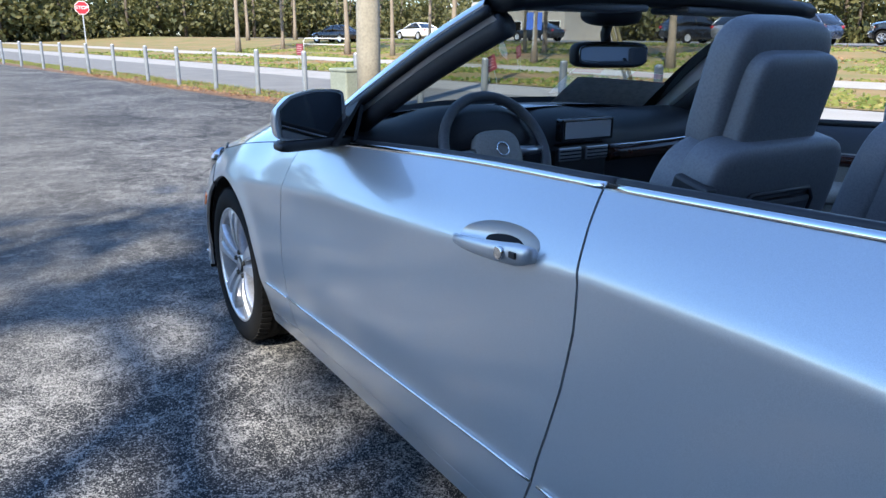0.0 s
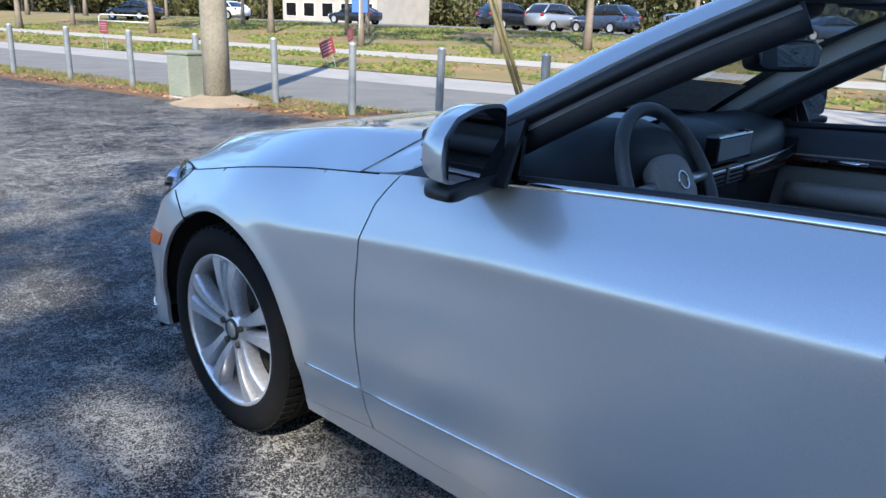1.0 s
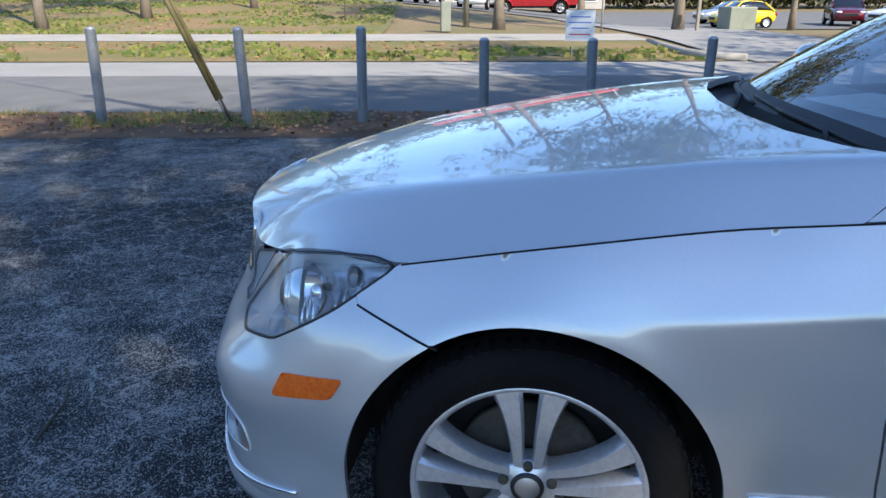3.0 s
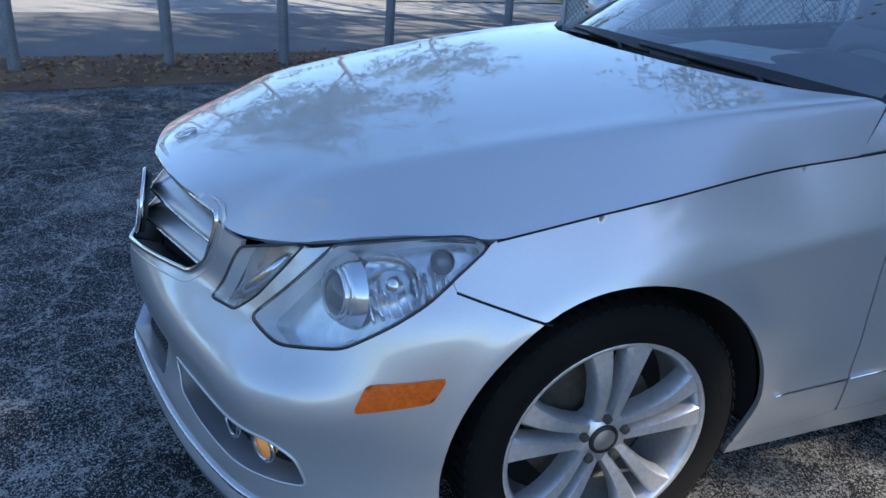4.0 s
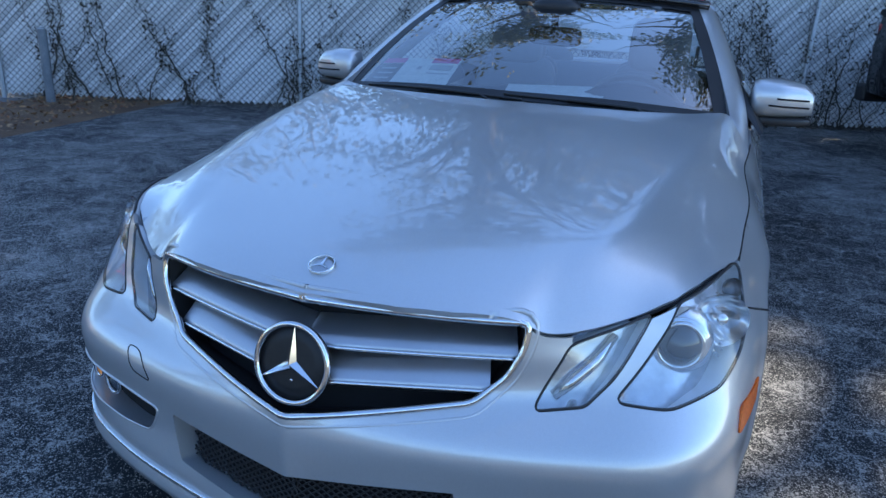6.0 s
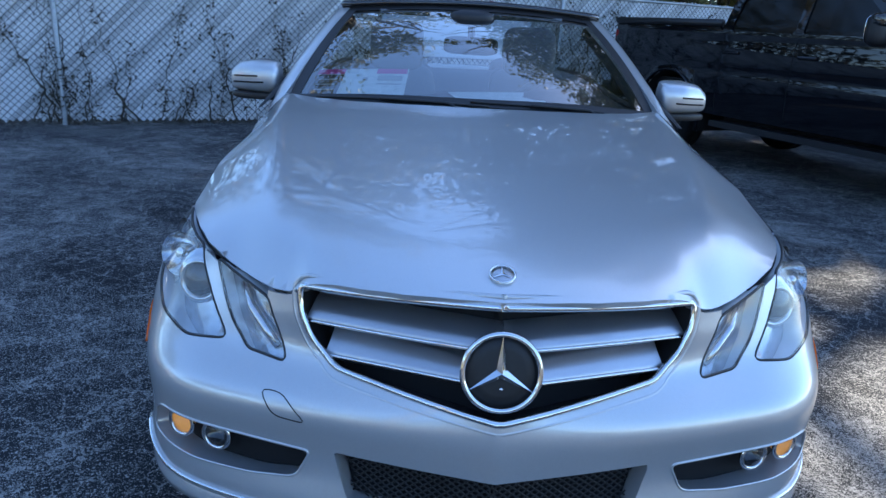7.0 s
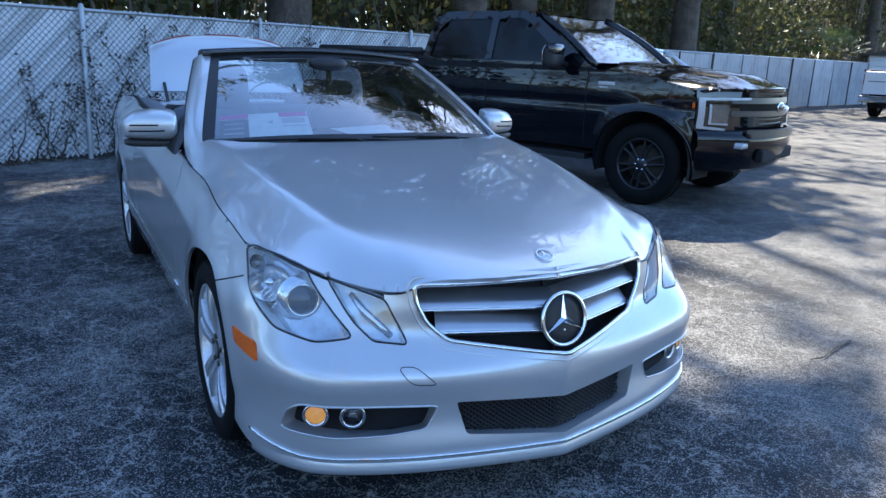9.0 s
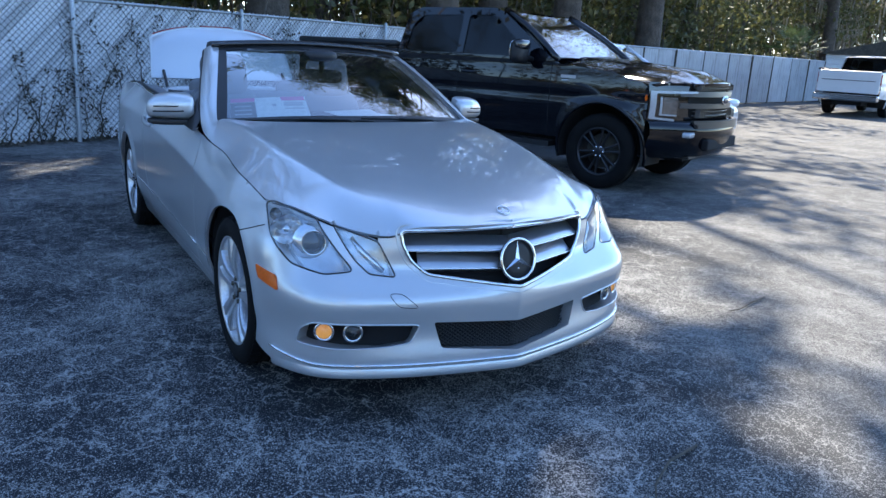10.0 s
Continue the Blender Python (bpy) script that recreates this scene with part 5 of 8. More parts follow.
def star_plate(centre, normal, r, ring_r, parent, name, disc, ring):
    """A ringed disc with a three-pointed raised figure."""
    n = Vector(normal).normalized()
    R = n.to_track_quat("Z", "Y").to_matrix().to_4x4()
    up = R.inverted() @ Vector((0, 0, 1))
    R = Matrix.Translation(centre) @ R @ Matrix.Rotation(math.atan2(up.y, up.x) - math.pi / 2, 4, "Z")
    V, F = lathe_data([(-.012, r), (.0, r), (.002, r * .6), (.003, .0005)], 40, "z")
    V = np.array([R @ Vector(v) for v in V])
    base = obj(name, V, F, disc, parent)
    V, F = tube_data([R @ Vector((r * math.cos(a), r * math.sin(a), .004)) for a in np.linspace(0, 2 * math.pi, 48, endpoint=False)], ring_r, 8, True)
    obj("ring", V, F, ring, base)
    V, F = [Vector((0, 0, .015 * r / .08))], []
    for k in range(3):
        a = math.pi / 2 + k * 2 * math.pi / 3
        V.append(Vector((r * .98 * math.cos(a), r * .98 * math.sin(a), .005)))
        V.append(Vector((r * .155 * math.cos(a + math.pi / 3), r * .155 * math.sin(a + math.pi / 3), .004)))
    for k in range(3):
        t, v0, v1 = 1 + 2 * k, 2 + 2 * k, 2 + 2 * ((k + 2) % 3)
        F += [(0, v1, t), (0, t, v0)]
    obj("three_pointed_figure", [R @ v for v in V], F, M["chrome"], base, smooth=False)
    return base


star_plate((0, .913, .619), (0, .98, .2), .080, .0065, car, "grille_emblem", M["black"], M["chrome"])
star_plate((0, .795, float(hood_z(0, .795)) + .004), (0, .38, .92), .027, .0022, car, "hood_emblem", M["satin"], M["chrome"])

# lamps, lower openings and trim, both sides
panel("intake_mesh", skin2, grow(INTAKE, .015), [], .02, M["dark"], car, lift=-.055, skirt=0)
intake = walls("intake_wall", INTAKE, 0, -.055, M["silver"], car)
mesh = []
for slant in (1.7, -1.7):
    for u0 in np.arange(-.62, .62, .021):
        zz = np.linspace(.262, .398, 16)
        U = u0 + (zz - .33) * slant
        k = inside(INTAKE, np.stack([U, zz], 1))
        if k.sum() > 1:
            mesh.append(tube_data(skin_off(U[k], zz[k], np.full(k.sum(), -.040)), .0022, 4))
V, F = joined(mesh)
tagged(obj("intake_grid", V, F, M["black"], intake), kind="stuff")
lipU = np.linspace(-u_of_x(.860), u_of_x(.860), 90)
tube("lip_strip", skin_off(lipU, np.full(90, .236) + .14 * np.clip(np.abs(lipU) - .80, 0, 1), np.full(90, .003)), .0048, M["chrome"], car)
lip_fade = np.clip((lipU[-1] - np.abs(lipU)) / .22, 0, 1)
V = np.concatenate([skin_off(lipU, np.full(90, z), d * (lip_fade if d > 0 else 1 + 0 * lip_fade)) for z, d in ((.222, .002), (.205, .012), (.188, .012), (.178, -.004), (.18, -.12))])
obj("front_lip", V, [(r * 90 + i, r * 90 + i + 1, (r + 1) * 90 + i + 1, (r + 1) * 90 + i) for r in range(4) for i in range(89)], M["silver"], car)
TOW = rounded([(.530, .512), (.475, .511), (.410, .458), (.488, .463)], .02)
outline("towing_eye_cover", TOW, .0006, .0013, M["dark"], car)


def ring_at(c, axis, r, tr, sides=32):
    R = Vector(axis).normalized().to_track_quat("Z", "Y").to_matrix()
    return tube_data([Vector(c) + R @ Vector((r * math.cos(a), r * math.sin(a), 0)) for a in np.linspace(0, 2 * math.pi, sides, endpoint=False)], tr, 8, True)


def bowl_at(c, axis, prof, sides=32):
    V, F = lathe_data(prof, sides, "z")
    R = Vector(axis).normalized().to_track_quat("Z", "Y").to_matrix()
    return np.array([Vector(c) + R @ Vector(v) for v in V]), F


M["smoke"] = mottled("smoked_reflector", (0.20, 0.21, 0.22), (0.10, 0.10, 0.11), 26, 0.18, 90, 0.2, 0.002, 0.8, c3=(0.42, 0.40, 0.38))
M["lamp_grey"] = mottled("lamp_backing", (0.62, 0.64, 0.67), (0.36, 0.38, 0.41), 22, 0.2, 70, 0.25, 0.003, 0.75, c3=(0.75, 0.77, 0.8))


def head_lamp(mir):
    sg = -1 if mir else 1
    lamp = panel("headlamp_lens", skin, LAMP, [], .010, M["lens"], car, "clear glass headlamp cover", mirror=mir, skirt=.004, lift=.002)
    lamp.visible_shadow = False
    outline("headlamp_seal", grow(LAMP, .001), -.002, .0036, M["black"], lamp, mir)
    panel("headlamp_housing", skin, grow(LAMP, .006), [], .014, M["lamp_grey"], lamp, mirror=mir, skirt=0, lift=-.060)
    walls("headlamp_wall", LAMP, -.004, -.062, M["lamp_white"], lamp, mir)
    c, ax = (sg * .712, .575, .665), (sg * .22, .97, .12)
    for nm, mat_, (V, F) in (("projector_ring", M["chrome"], ring_at(c, ax, .047, .006)), ("projector_bezel", M["reflector"], bowl_at(c, ax, [(-.03, .075), (-.012, .064), (0, .05), (-.002, .044)])),
                             ("projector_lens", M["gloss_black"], bowl_at(c, ax, [(-.004, .044), (.006, .040), (.014, .028), (.019, .012), (.020, .0003)]))):
        obj(nm, V, F, mat_, lamp)
    c2 = (sg * .775, .475, .700)
    V, F = bowl_at(c2, (sg * .50, .80, .18), [(.022, .066), (.004, .060), (-.016, .046), (-.032, .024), (-.036, .0005)])
    V[:, 2] = c2[2] + (V[:, 2] - c2[2]) * .85
    obj("side_reflector", V, F, M["reflector"], lamp)
    V, F = bowl_at((sg * .782, .480, .702), (sg * .50, .80, .18), [(.0, .017), (.012, .015), (.018, .008), (.019, .0004)], 20)
    obj("bulb_cap", V, F, M["chrome"], lamp)
    V, F = bowl_at((sg * .795, .395, .745), (sg * .6, .7, .2), [(.01, .024), (.0, .022), (-.012, .012), (-.014, .0005)], 18)
    obj("indicator_reflector", V, F, M["smoke"], lamp)
    for r, tr, off in ((.056, .003, -.008), (.064, .0035, -.020)):      # stepped rings round the projector
        V, F = ring_at(c, ax, r, tr, 40)
        V = V + np.array(ax) * off
        obj("bezel_step", V, F, M["reflector"], lamp)
    for k in range(9):                      # fluted outer corner
        f = k / 8
        a, b = np.array(uz(.79 + .018 * f, .52 - .13 * f, .645 + .065 * f)), np.array(uz(.765 + .02 * f, .54 - .15 * f, .69 + .062 * f))
        P = skin_off([a[0], (a[0] + b[0]) / 2, b[0]], [a[1], (a[1] + b[1]) / 2, b[1]], [-.030, -.036, -.044])
        tube("lamp_flute", turned(P, sg), .0035, M["reflector"], lamp, sides=6)
    small = panel("corner_lamp_lens", skin, LAMP2, [], .010, M["lens"], car, "small clear inner lamp cover", mirror=mir, skirt=.004, lift=.002)
    small.visible_shadow = False
    outline("corner_lamp_seal", grow(LAMP2, .001), -.002, .0034, M["black"], small, mir)
    panel("corner_lamp_housing", skin, grow(LAMP2, .005), [], .014, M["lamp_grey"], small, mirror=mir, skirt=0, lift=-.040)
    walls("corner_lamp_wall", LAMP2, -.004, -.042, M["lamp_white"], small, mir)
    P = skin_off([.545, .585, .64, .69], [.585, .61, .652, .70], [-.034, -.032, -.032, -.034])
    tube("corner_lamp_reflector", turned(P, sg), [.010, .014, .013, .008], M["reflector"], small, sides=10)
    mk = rounded([(float(u_of_y(.550)), .545), (float(u_of_y(.408)), .557), (float(u_of_y(.436)), .509), (float(u_of_y(.570)), .491)], .012)
    panel("side_marker", skin, mk, [], .008, M["amber"], car, "orange side marker", mirror=mir, lift=.004, skirt=.006)
    panel("fog_backing", skin, grow(FOG, .012), [], .016, M["dark"], car, mirror=mir, lift=-.06, skirt=0)
    fw = walls("fog_recess", FOG, 0, -.06, M["silver"], car, mir)
    outline("fog_recess_edge", FOG, .0005, .003, M["silver"], fw, mir)
    for u, z, lit in ((.765, .360, True), (.655, .358, False)):
        c = turned(skin_off(u, z, -.022)[0], sg)
        ax = (sg * (.42 if lit else .3), .9, .0)
        V, F = ring_at(c, ax, .0335, .0055)
        ring = obj("fog_lamp_ring", V, F, M["chrome"], fw)
        V, F = bowl_at(c, ax, [(-.002, .032), (-.02, .024), (-.03, .0005)])
        obj("fog_lamp_bowl", V, F, M["amber_bulb"] if lit else M["gloss_black"], fw, "lit amber lamp" if lit else "dark fog lamp")
        V, F = bowl_at(c, ax, [(.0, .032), (.008, .022), (.011, .0005)])
        o = obj("fog_lamp_glass", V, F, M["small_lens"], fw)
        o.visible_shadow = False
    outline("bumper_seam", [(edge_u[0] + .001, .703), (float(u_of_y(.215)), .644), (float(u_of_y(.216)), .6435), (edge_u[0] + .0012, .7025)], -.0006, .0026, M["dark"], car, mir)


for mir in (False, True):
    head_lamp(mir)


# wheels
def wheel(sg, y):
    root = empty("wheel")
    root.parent = car
    x0 = .772 * sg
    def put(V):
        V = np.array(V, float)
        return V * np.array((sg, 1, 1)) + np.array((x0, y, WZ + .002))
    def fl(F):
        return F if sg > 0 else [tuple(f[::-1]) for f in F]
    prof = [(.098, .234), (.110, .243), (.117, .266), (.1175, .285), (.112, .306), (.100, .320), (.085, .3255), (.062, .327), (.060, .319), (.053, .319), (.051, .327), (.012, .3275), (.010, .319), (-.010, .319), (-.012, .3275),
            (-.051, .327), (-.053, .319), (-.060, .319), (-.062, .327), (-.085, .3255), (-.1, .320), (-.112, .306), (-.117, .27), (-.110, .243)]
    V, F = lathe_data(prof, 64, "x")
    obj("tyre", put(V), [f[::-1] for f in fl(F)], M["rubber"], root)
    P = []
    for k in range(64):                     # shoulder blocks
        a = 2 * math.pi * k / 64
        for s_ in (1, -1):
            q = []
            for dx, r, da in ((.060, .326, -.03), (.060, .326, .03), (.104, .319, .036), (.104, .319, -.024)):
                for dr in (0, .005):
                    q.append((s_ * dx, (r + dr) * math.cos(a + da), (r + dr) * math.sin(a + da)))
            P.append((q, [(1, 3, 5, 7), (0, 1, 7, 6), (2, 4, 5, 3), (4, 6, 7, 5), (0, 2, 3, 1)]))
    V, F = joined(P)
    tagged(obj("tread", put(V), F, M["rubber"], root, smooth=False), kind="stuff")
    V, F = lathe_data([(.100, .245), (.108, .242), (.107, .233), (.098, .226), (.06, .221), (-.09, .218)], 64, "x")
    obj("rim", put(V), [f[::-1] for f in fl(F)], M["alloy"], root)
    V, F = lathe_data([(.02, .03), (.026, .155), (.0, .158), (-.01, .03)], 48, "x")
    obj("brake_disc", put(V), [f[::-1] for f in fl(F)], M["vine"], root)
    # added black disc stands in for the shade behind the spokes
    V, F = lathe_data([(-.018, .03), (-.015, .12), (-.018, .216)], 48, "x")
    obj("dust_shield", put(V), [f[::-1] for f in fl(F)], M["dark"], root)
    for k in range(5):
        for s_ in (1, -1):
            a = math.pi / 2 + 2 * math.pi * k / 5
            er, et = np.array((0, math.cos(a), math.sin(a))), np.array((0, -math.sin(a), math.cos(a)))
            ex = np.array((1.0, 0, 0))
            V, F = [], []
            rs = [.040, .078, .116, .152, .184, .208, .224, .235]
            for r in rs:
                f = (r - .04) / .195
                e0, e1 = .0075 + .0040 * f + .006 * f ** 3, .031 + .020 * f + .036 * f ** 3
                c, w = s_ * (e0 + e1) / 2, (e1 - e0) / 2
                xf = .084 + .014 * math.sin(math.pi * min(f, 1) * .9) + .012 * f
                for t_, dx in ((-w, -.008), (-w * .72, .002), (w * .72, .002), (w, -.008), (w * .9, -.045), (-w * .9, -.045)):
                    V.append(er * r + et * (c + t_) + ex * (xf + dx))
            for i in range(len(rs) - 1):
                for j in range(6):
                    l = (j + 1) % 6
                    F.append((i * 6 + j, i * 6 + l, (i + 1) * 6 + l, (i + 1) * 6 + j))
            sharp(obj("spoke", put(V), [f[::-1] for f in fl(F)], M["alloy"], root), 40)
    V, F = lathe_data([(.04, .062), (.078, .062), (.088, .056), (.086, .036), (.090, .033)], 40, "x")
    obj("hub", put(V), [f[::-1] for f in fl(F)], M["alloy"], root)
    V, F = lathe_data([(.088, .035), (.093, .034), (.094, .026)], 40, "x")
    obj("cap_ring", put(V), [f[::-1] for f in fl(F)], M["black"], root)
    V, F = lathe_data([(.0925, .027), (.096, .018), (.097, .0003)], 32, "x")
    obj("cap", put(V), [f[::-1] for f in fl(F)], M["satin"], root)
    for k in range(5):
        a = math.pi / 2 + 2 * math.pi * k / 5
        V, F = lathe_data([(.082, .0105), (.092, .010), (.093, .0002)], 12, "x")
        V = V + np.array((.004, .052 * math.cos(a), .052 * math.sin(a)))
        obj("wheel_bolt", put(V), [f[::-1] for f in fl(F)], M["vine"], root)
    # dark wheel housing
    A = np.linspace(radians(-4), radians(184), 30)
    V = [(sg * x, y + .384 * math.cos(a), WZ + .384 * math.sin(a)) for x in (.50, .872) for a in A]
    n = len(A)
    obj("wheel_housing", V + [(sg * .50, y, WZ)], [(i, i + 1, n + i + 1, n + i) for i in range(n - 1)] + [(i + 1, i, 2 * n) for i in range(n - 1)], M["dark"], car)


for sg in (1, -1):
    wheel(sg, WY)
    wheel(sg, WY - WB)
part("underbody", boxes(((-.50, -3.7, .19), (.50, .78, .33)), ((-.76, -2.25, .19), (.76, -.45, .27)), bevel=.02), M["dark"], car)
part("engine_bay", boxes(((-.62, -.55, .33), (.62, .55, .70))), M["dark"], car)

# door handles and mirrors


def ellipsoid(c, half, power=2.0, n=28, m=20, cut=None):
    V, F = [], []
    def sp(v, p):
        return math.copysign(abs(v) ** p, v)
    e = 2 / power
    for j in range(m + 1):
        ph = -math.pi / 2 + math.pi * j / m
        for i in range(n):
            th = 2 * math.pi * i / n
            V.append((c[0] + half[0] * sp(math.cos(ph), e) * sp(math.cos(th), e), c[1] + half[1] * sp(math.cos(ph), e) * sp(math.sin(th), e), c[2] + half[2] * sp(math.sin(ph), e)))
    for j in range(m):
        for i in range(n):
            F.append((j * n + i, j * n + (i + 1) % n, (j + 1) * n + (i + 1) % n, (j + 1) * n + i))
    return np.array(V), F


for mir in (False, True):
    sg = -1 if mir else 1
    d = doors[mir]
    rings = []
    c = HANDLE.mean(0)
    for f, dep in ((1.0, 0), (.94, -.004), (.78, -.011), (.45, -.017), (.12, -.019)):
        q = c + (HANDLE - c) * f
        rings.append(turned(skin_off(q[:, 0], q[:, 1], np.full(len(q), dep)), sg))
    V = np.concatenate(rings)
    n = len(HANDLE)
    F = [(r * n + i, r * n + (i + 1) % n, (r + 1) * n + (i + 1) % n, (r + 1) * n + i) for r in range(4) for i in range(n)] + [tuple(4 * n + i for i in range(n))]
    obj("handle_cup", V, F, M["silver"], d)
    ys = np.linspace(-1.682, -1.938, 16)
    f = np.linspace(0, 1, 16)
    base = skin(u_of_y(ys), .856 + .024 * f)
    out = .010 + .022 * np.sin(math.pi * f) ** .6
    P = base + np.stack([out, 0 * f, 0 * f], -1)
    hv, hf = [], []
    for k, (p, t) in enumerate(zip(P, f)):
        hh = .009 + .015 * t ** .8 - .010 * max(0, t - .9) * 10
        hw = .009
        for a in np.linspace(0, 2 * math.pi, 10, endpoint=False):
            hv.append((p[0] + hw * math.cos(a), p[1], p[2] + hh * math.sin(a)))
    for k in range(15):
        for j in range(10):
            hf.append((k * 10 + j, k * 10 + (j + 1) % 10, (k + 1) * 10 + (j + 1) % 10, (k + 1) * 10 + j))
    hf += [tuple(range(10)), tuple(150 + j for j in range(10))]
    hb = obj("handle_bar", turned(hv, sg), hf, M["silver"], d)
    if mir:
        p = P[11] * np.array((-1, 1, 1))
        V, F = lathe_data([(-.0, .0135), (-.004, .0135), (-.005, .011), (-.005, .0003)], 20, "x")
        obj("lock_cylinder", V + p + np.array((-.008, 0, 0)), F, M["chrome"], d)
        part("lock_button", boxes(((-.004, -.009, -.006), (.002, .009, .006)), bevel=.0015, m=Matrix.Translation(Vector(P[13] * np.array((-1, 1, 1))) + Vector((-.009, 0, 0)))), M["black"], d)
    # mirror
    cm = np.array((sg * .914, -.945, 1.034))
    X = np.linspace(-1, 1, 33)
    A = np.linspace(0, math.pi, 19)
    end = (1 - np.abs(X) ** 5) ** (1 / 5)
    ztop = .078 - .020 * smooth01(-.2, 1.0, X) - .020 * smooth01(.55, 1.0, X)
    zbot = -.062 + .006 * X
    zc, hh = (ztop + zbot) / 2, (ztop - zbot) / 2 * (.25 + .75 * end)
    dd = (.112 - .045 * smooth01(-.2, 1.0, X)) * (.15 + .85 * end)
    xw = X * .112 + .004
    V = [(xw[i], -.030 - .16 * xw[i] + dd[i] * math.sin(a) ** .75, zc[i] + hh[i] * math.copysign(abs(math.cos(a)) ** .72, math.cos(a))) for i in range(33) for a in A]
    F = [(i * 19 + k, i * 19 + k + 1, (i + 1) * 19 + k + 1, (i + 1) * 19 + k) for i in range(32) for k in range(18)]
    F += [tuple(range(19))[::-1], tuple(32 * 19 + k for k in range(19))] + [(i * 19, (i + 1) * 19, (i + 1) * 19 + 18, i * 19 + 18) for i in range(32)]
    mi = sharp(obj("door_mirror", turned(V, sg) + cm, F if sg < 0 else [q[::-1] for q in F], M["silver"], d, "silver door mirror with black foot"), 40)
    G = [(x * .91, -.0325 - .16 * (x * .91), c + s_ * h * .90) for x, c, h in zip(xw[1:-1], zc[1:-1], hh[1:-1]) for s_ in (1, .33, -.33, -1)]
    G += [(x, y - .003, z) for x, y, z in G]
    n4 = 31 * 4
    F = [(i * 4 + k, (i + 1) * 4 + k, (i + 1) * 4 + k + 1, i * 4 + k + 1) for i in range(30) for k in range(3)]
    F += [tuple(q + n4 for q in f)[::-1] for f in F]
    rim = [4 * i for i in range(31)] + [4 * i + 3 for i in range(30, -1, -1)]
    F += [(a_, b_, b_ + n4, a_ + n4) for a_, b_ in zip(rim, rim[1:] + rim[:1])]
    obj("mirror_glass", turned(G, sg) + cm, F, M["dark_mirror"], mi, smooth=False)
    for dz, x0, x1 in ((.012, -.02, .090), (-.012, -.045, .094)):
        q = np.linspace(x0, x1, 10)
        zz = np.full(10, dz) - .05 * (q - x0)
        k = np.clip((zz - np.interp(q, xw, zc)) / np.interp(q, xw, hh), -.98, .98)
        Y = -.030 - .16 * q + np.interp(q, xw, dd) * np.sin(np.arccos(np.sign(k) * np.abs(k) ** (1 / .72))) ** .75
        tube("mirror_slot", turned(np.stack([q, Y - .0005, zz], -1), sg) + cm, .0036, M["dark"], mi)
    V, F = ellipsoid((0, 0, 0), (.136, .050, .017), 4.0)
    V[:, 1] -= .16 * V[:, 0]
    V[:, 1] = np.where(V[:, 0] > .06, V[:, 1] - .3 * (V[:, 0] - .06), V[:, 1])
    obj("mirror_foot", turned(V + np.array((-.022, .008, -.072)), sg) + cm, F, M["black"], mi)
    # black corner plate at the pillar foot
    Q = [(.860, -.715, .936), (.868, -1.005, .956), (.772, -.975, 1.078), (.802, -.82, 1.000)]
    V = [(sg * (x - o), y, z) for o in (0, .012) for x, y, z in Q]
    obj("mirror_sail", V, [(0, 1, 2, 3), (7, 6, 5, 4)] + [(i, i + 4, (i + 1) % 4 + 4, (i + 1) % 4) for i in range(4)], M["black"], d, smooth=False)
    V, F = tube_data([cm + np.array((-sg * .08, .0, -.072)), (sg * .84, -.93, .962), (sg * .79, -.90, .958)], [.020, .020, .026], 10)
    obj("mirror_arm", V, F, M["black"], mi)

# ---- cabin ----
part("cabin_floor", boxes(((-.74, -2.95, .27), (.74, -.60, .33))), M["dash"], car)
part("firewall", boxes(((-.76, -.72, .30), (.76, -.66, .93))), M["dark"], car)


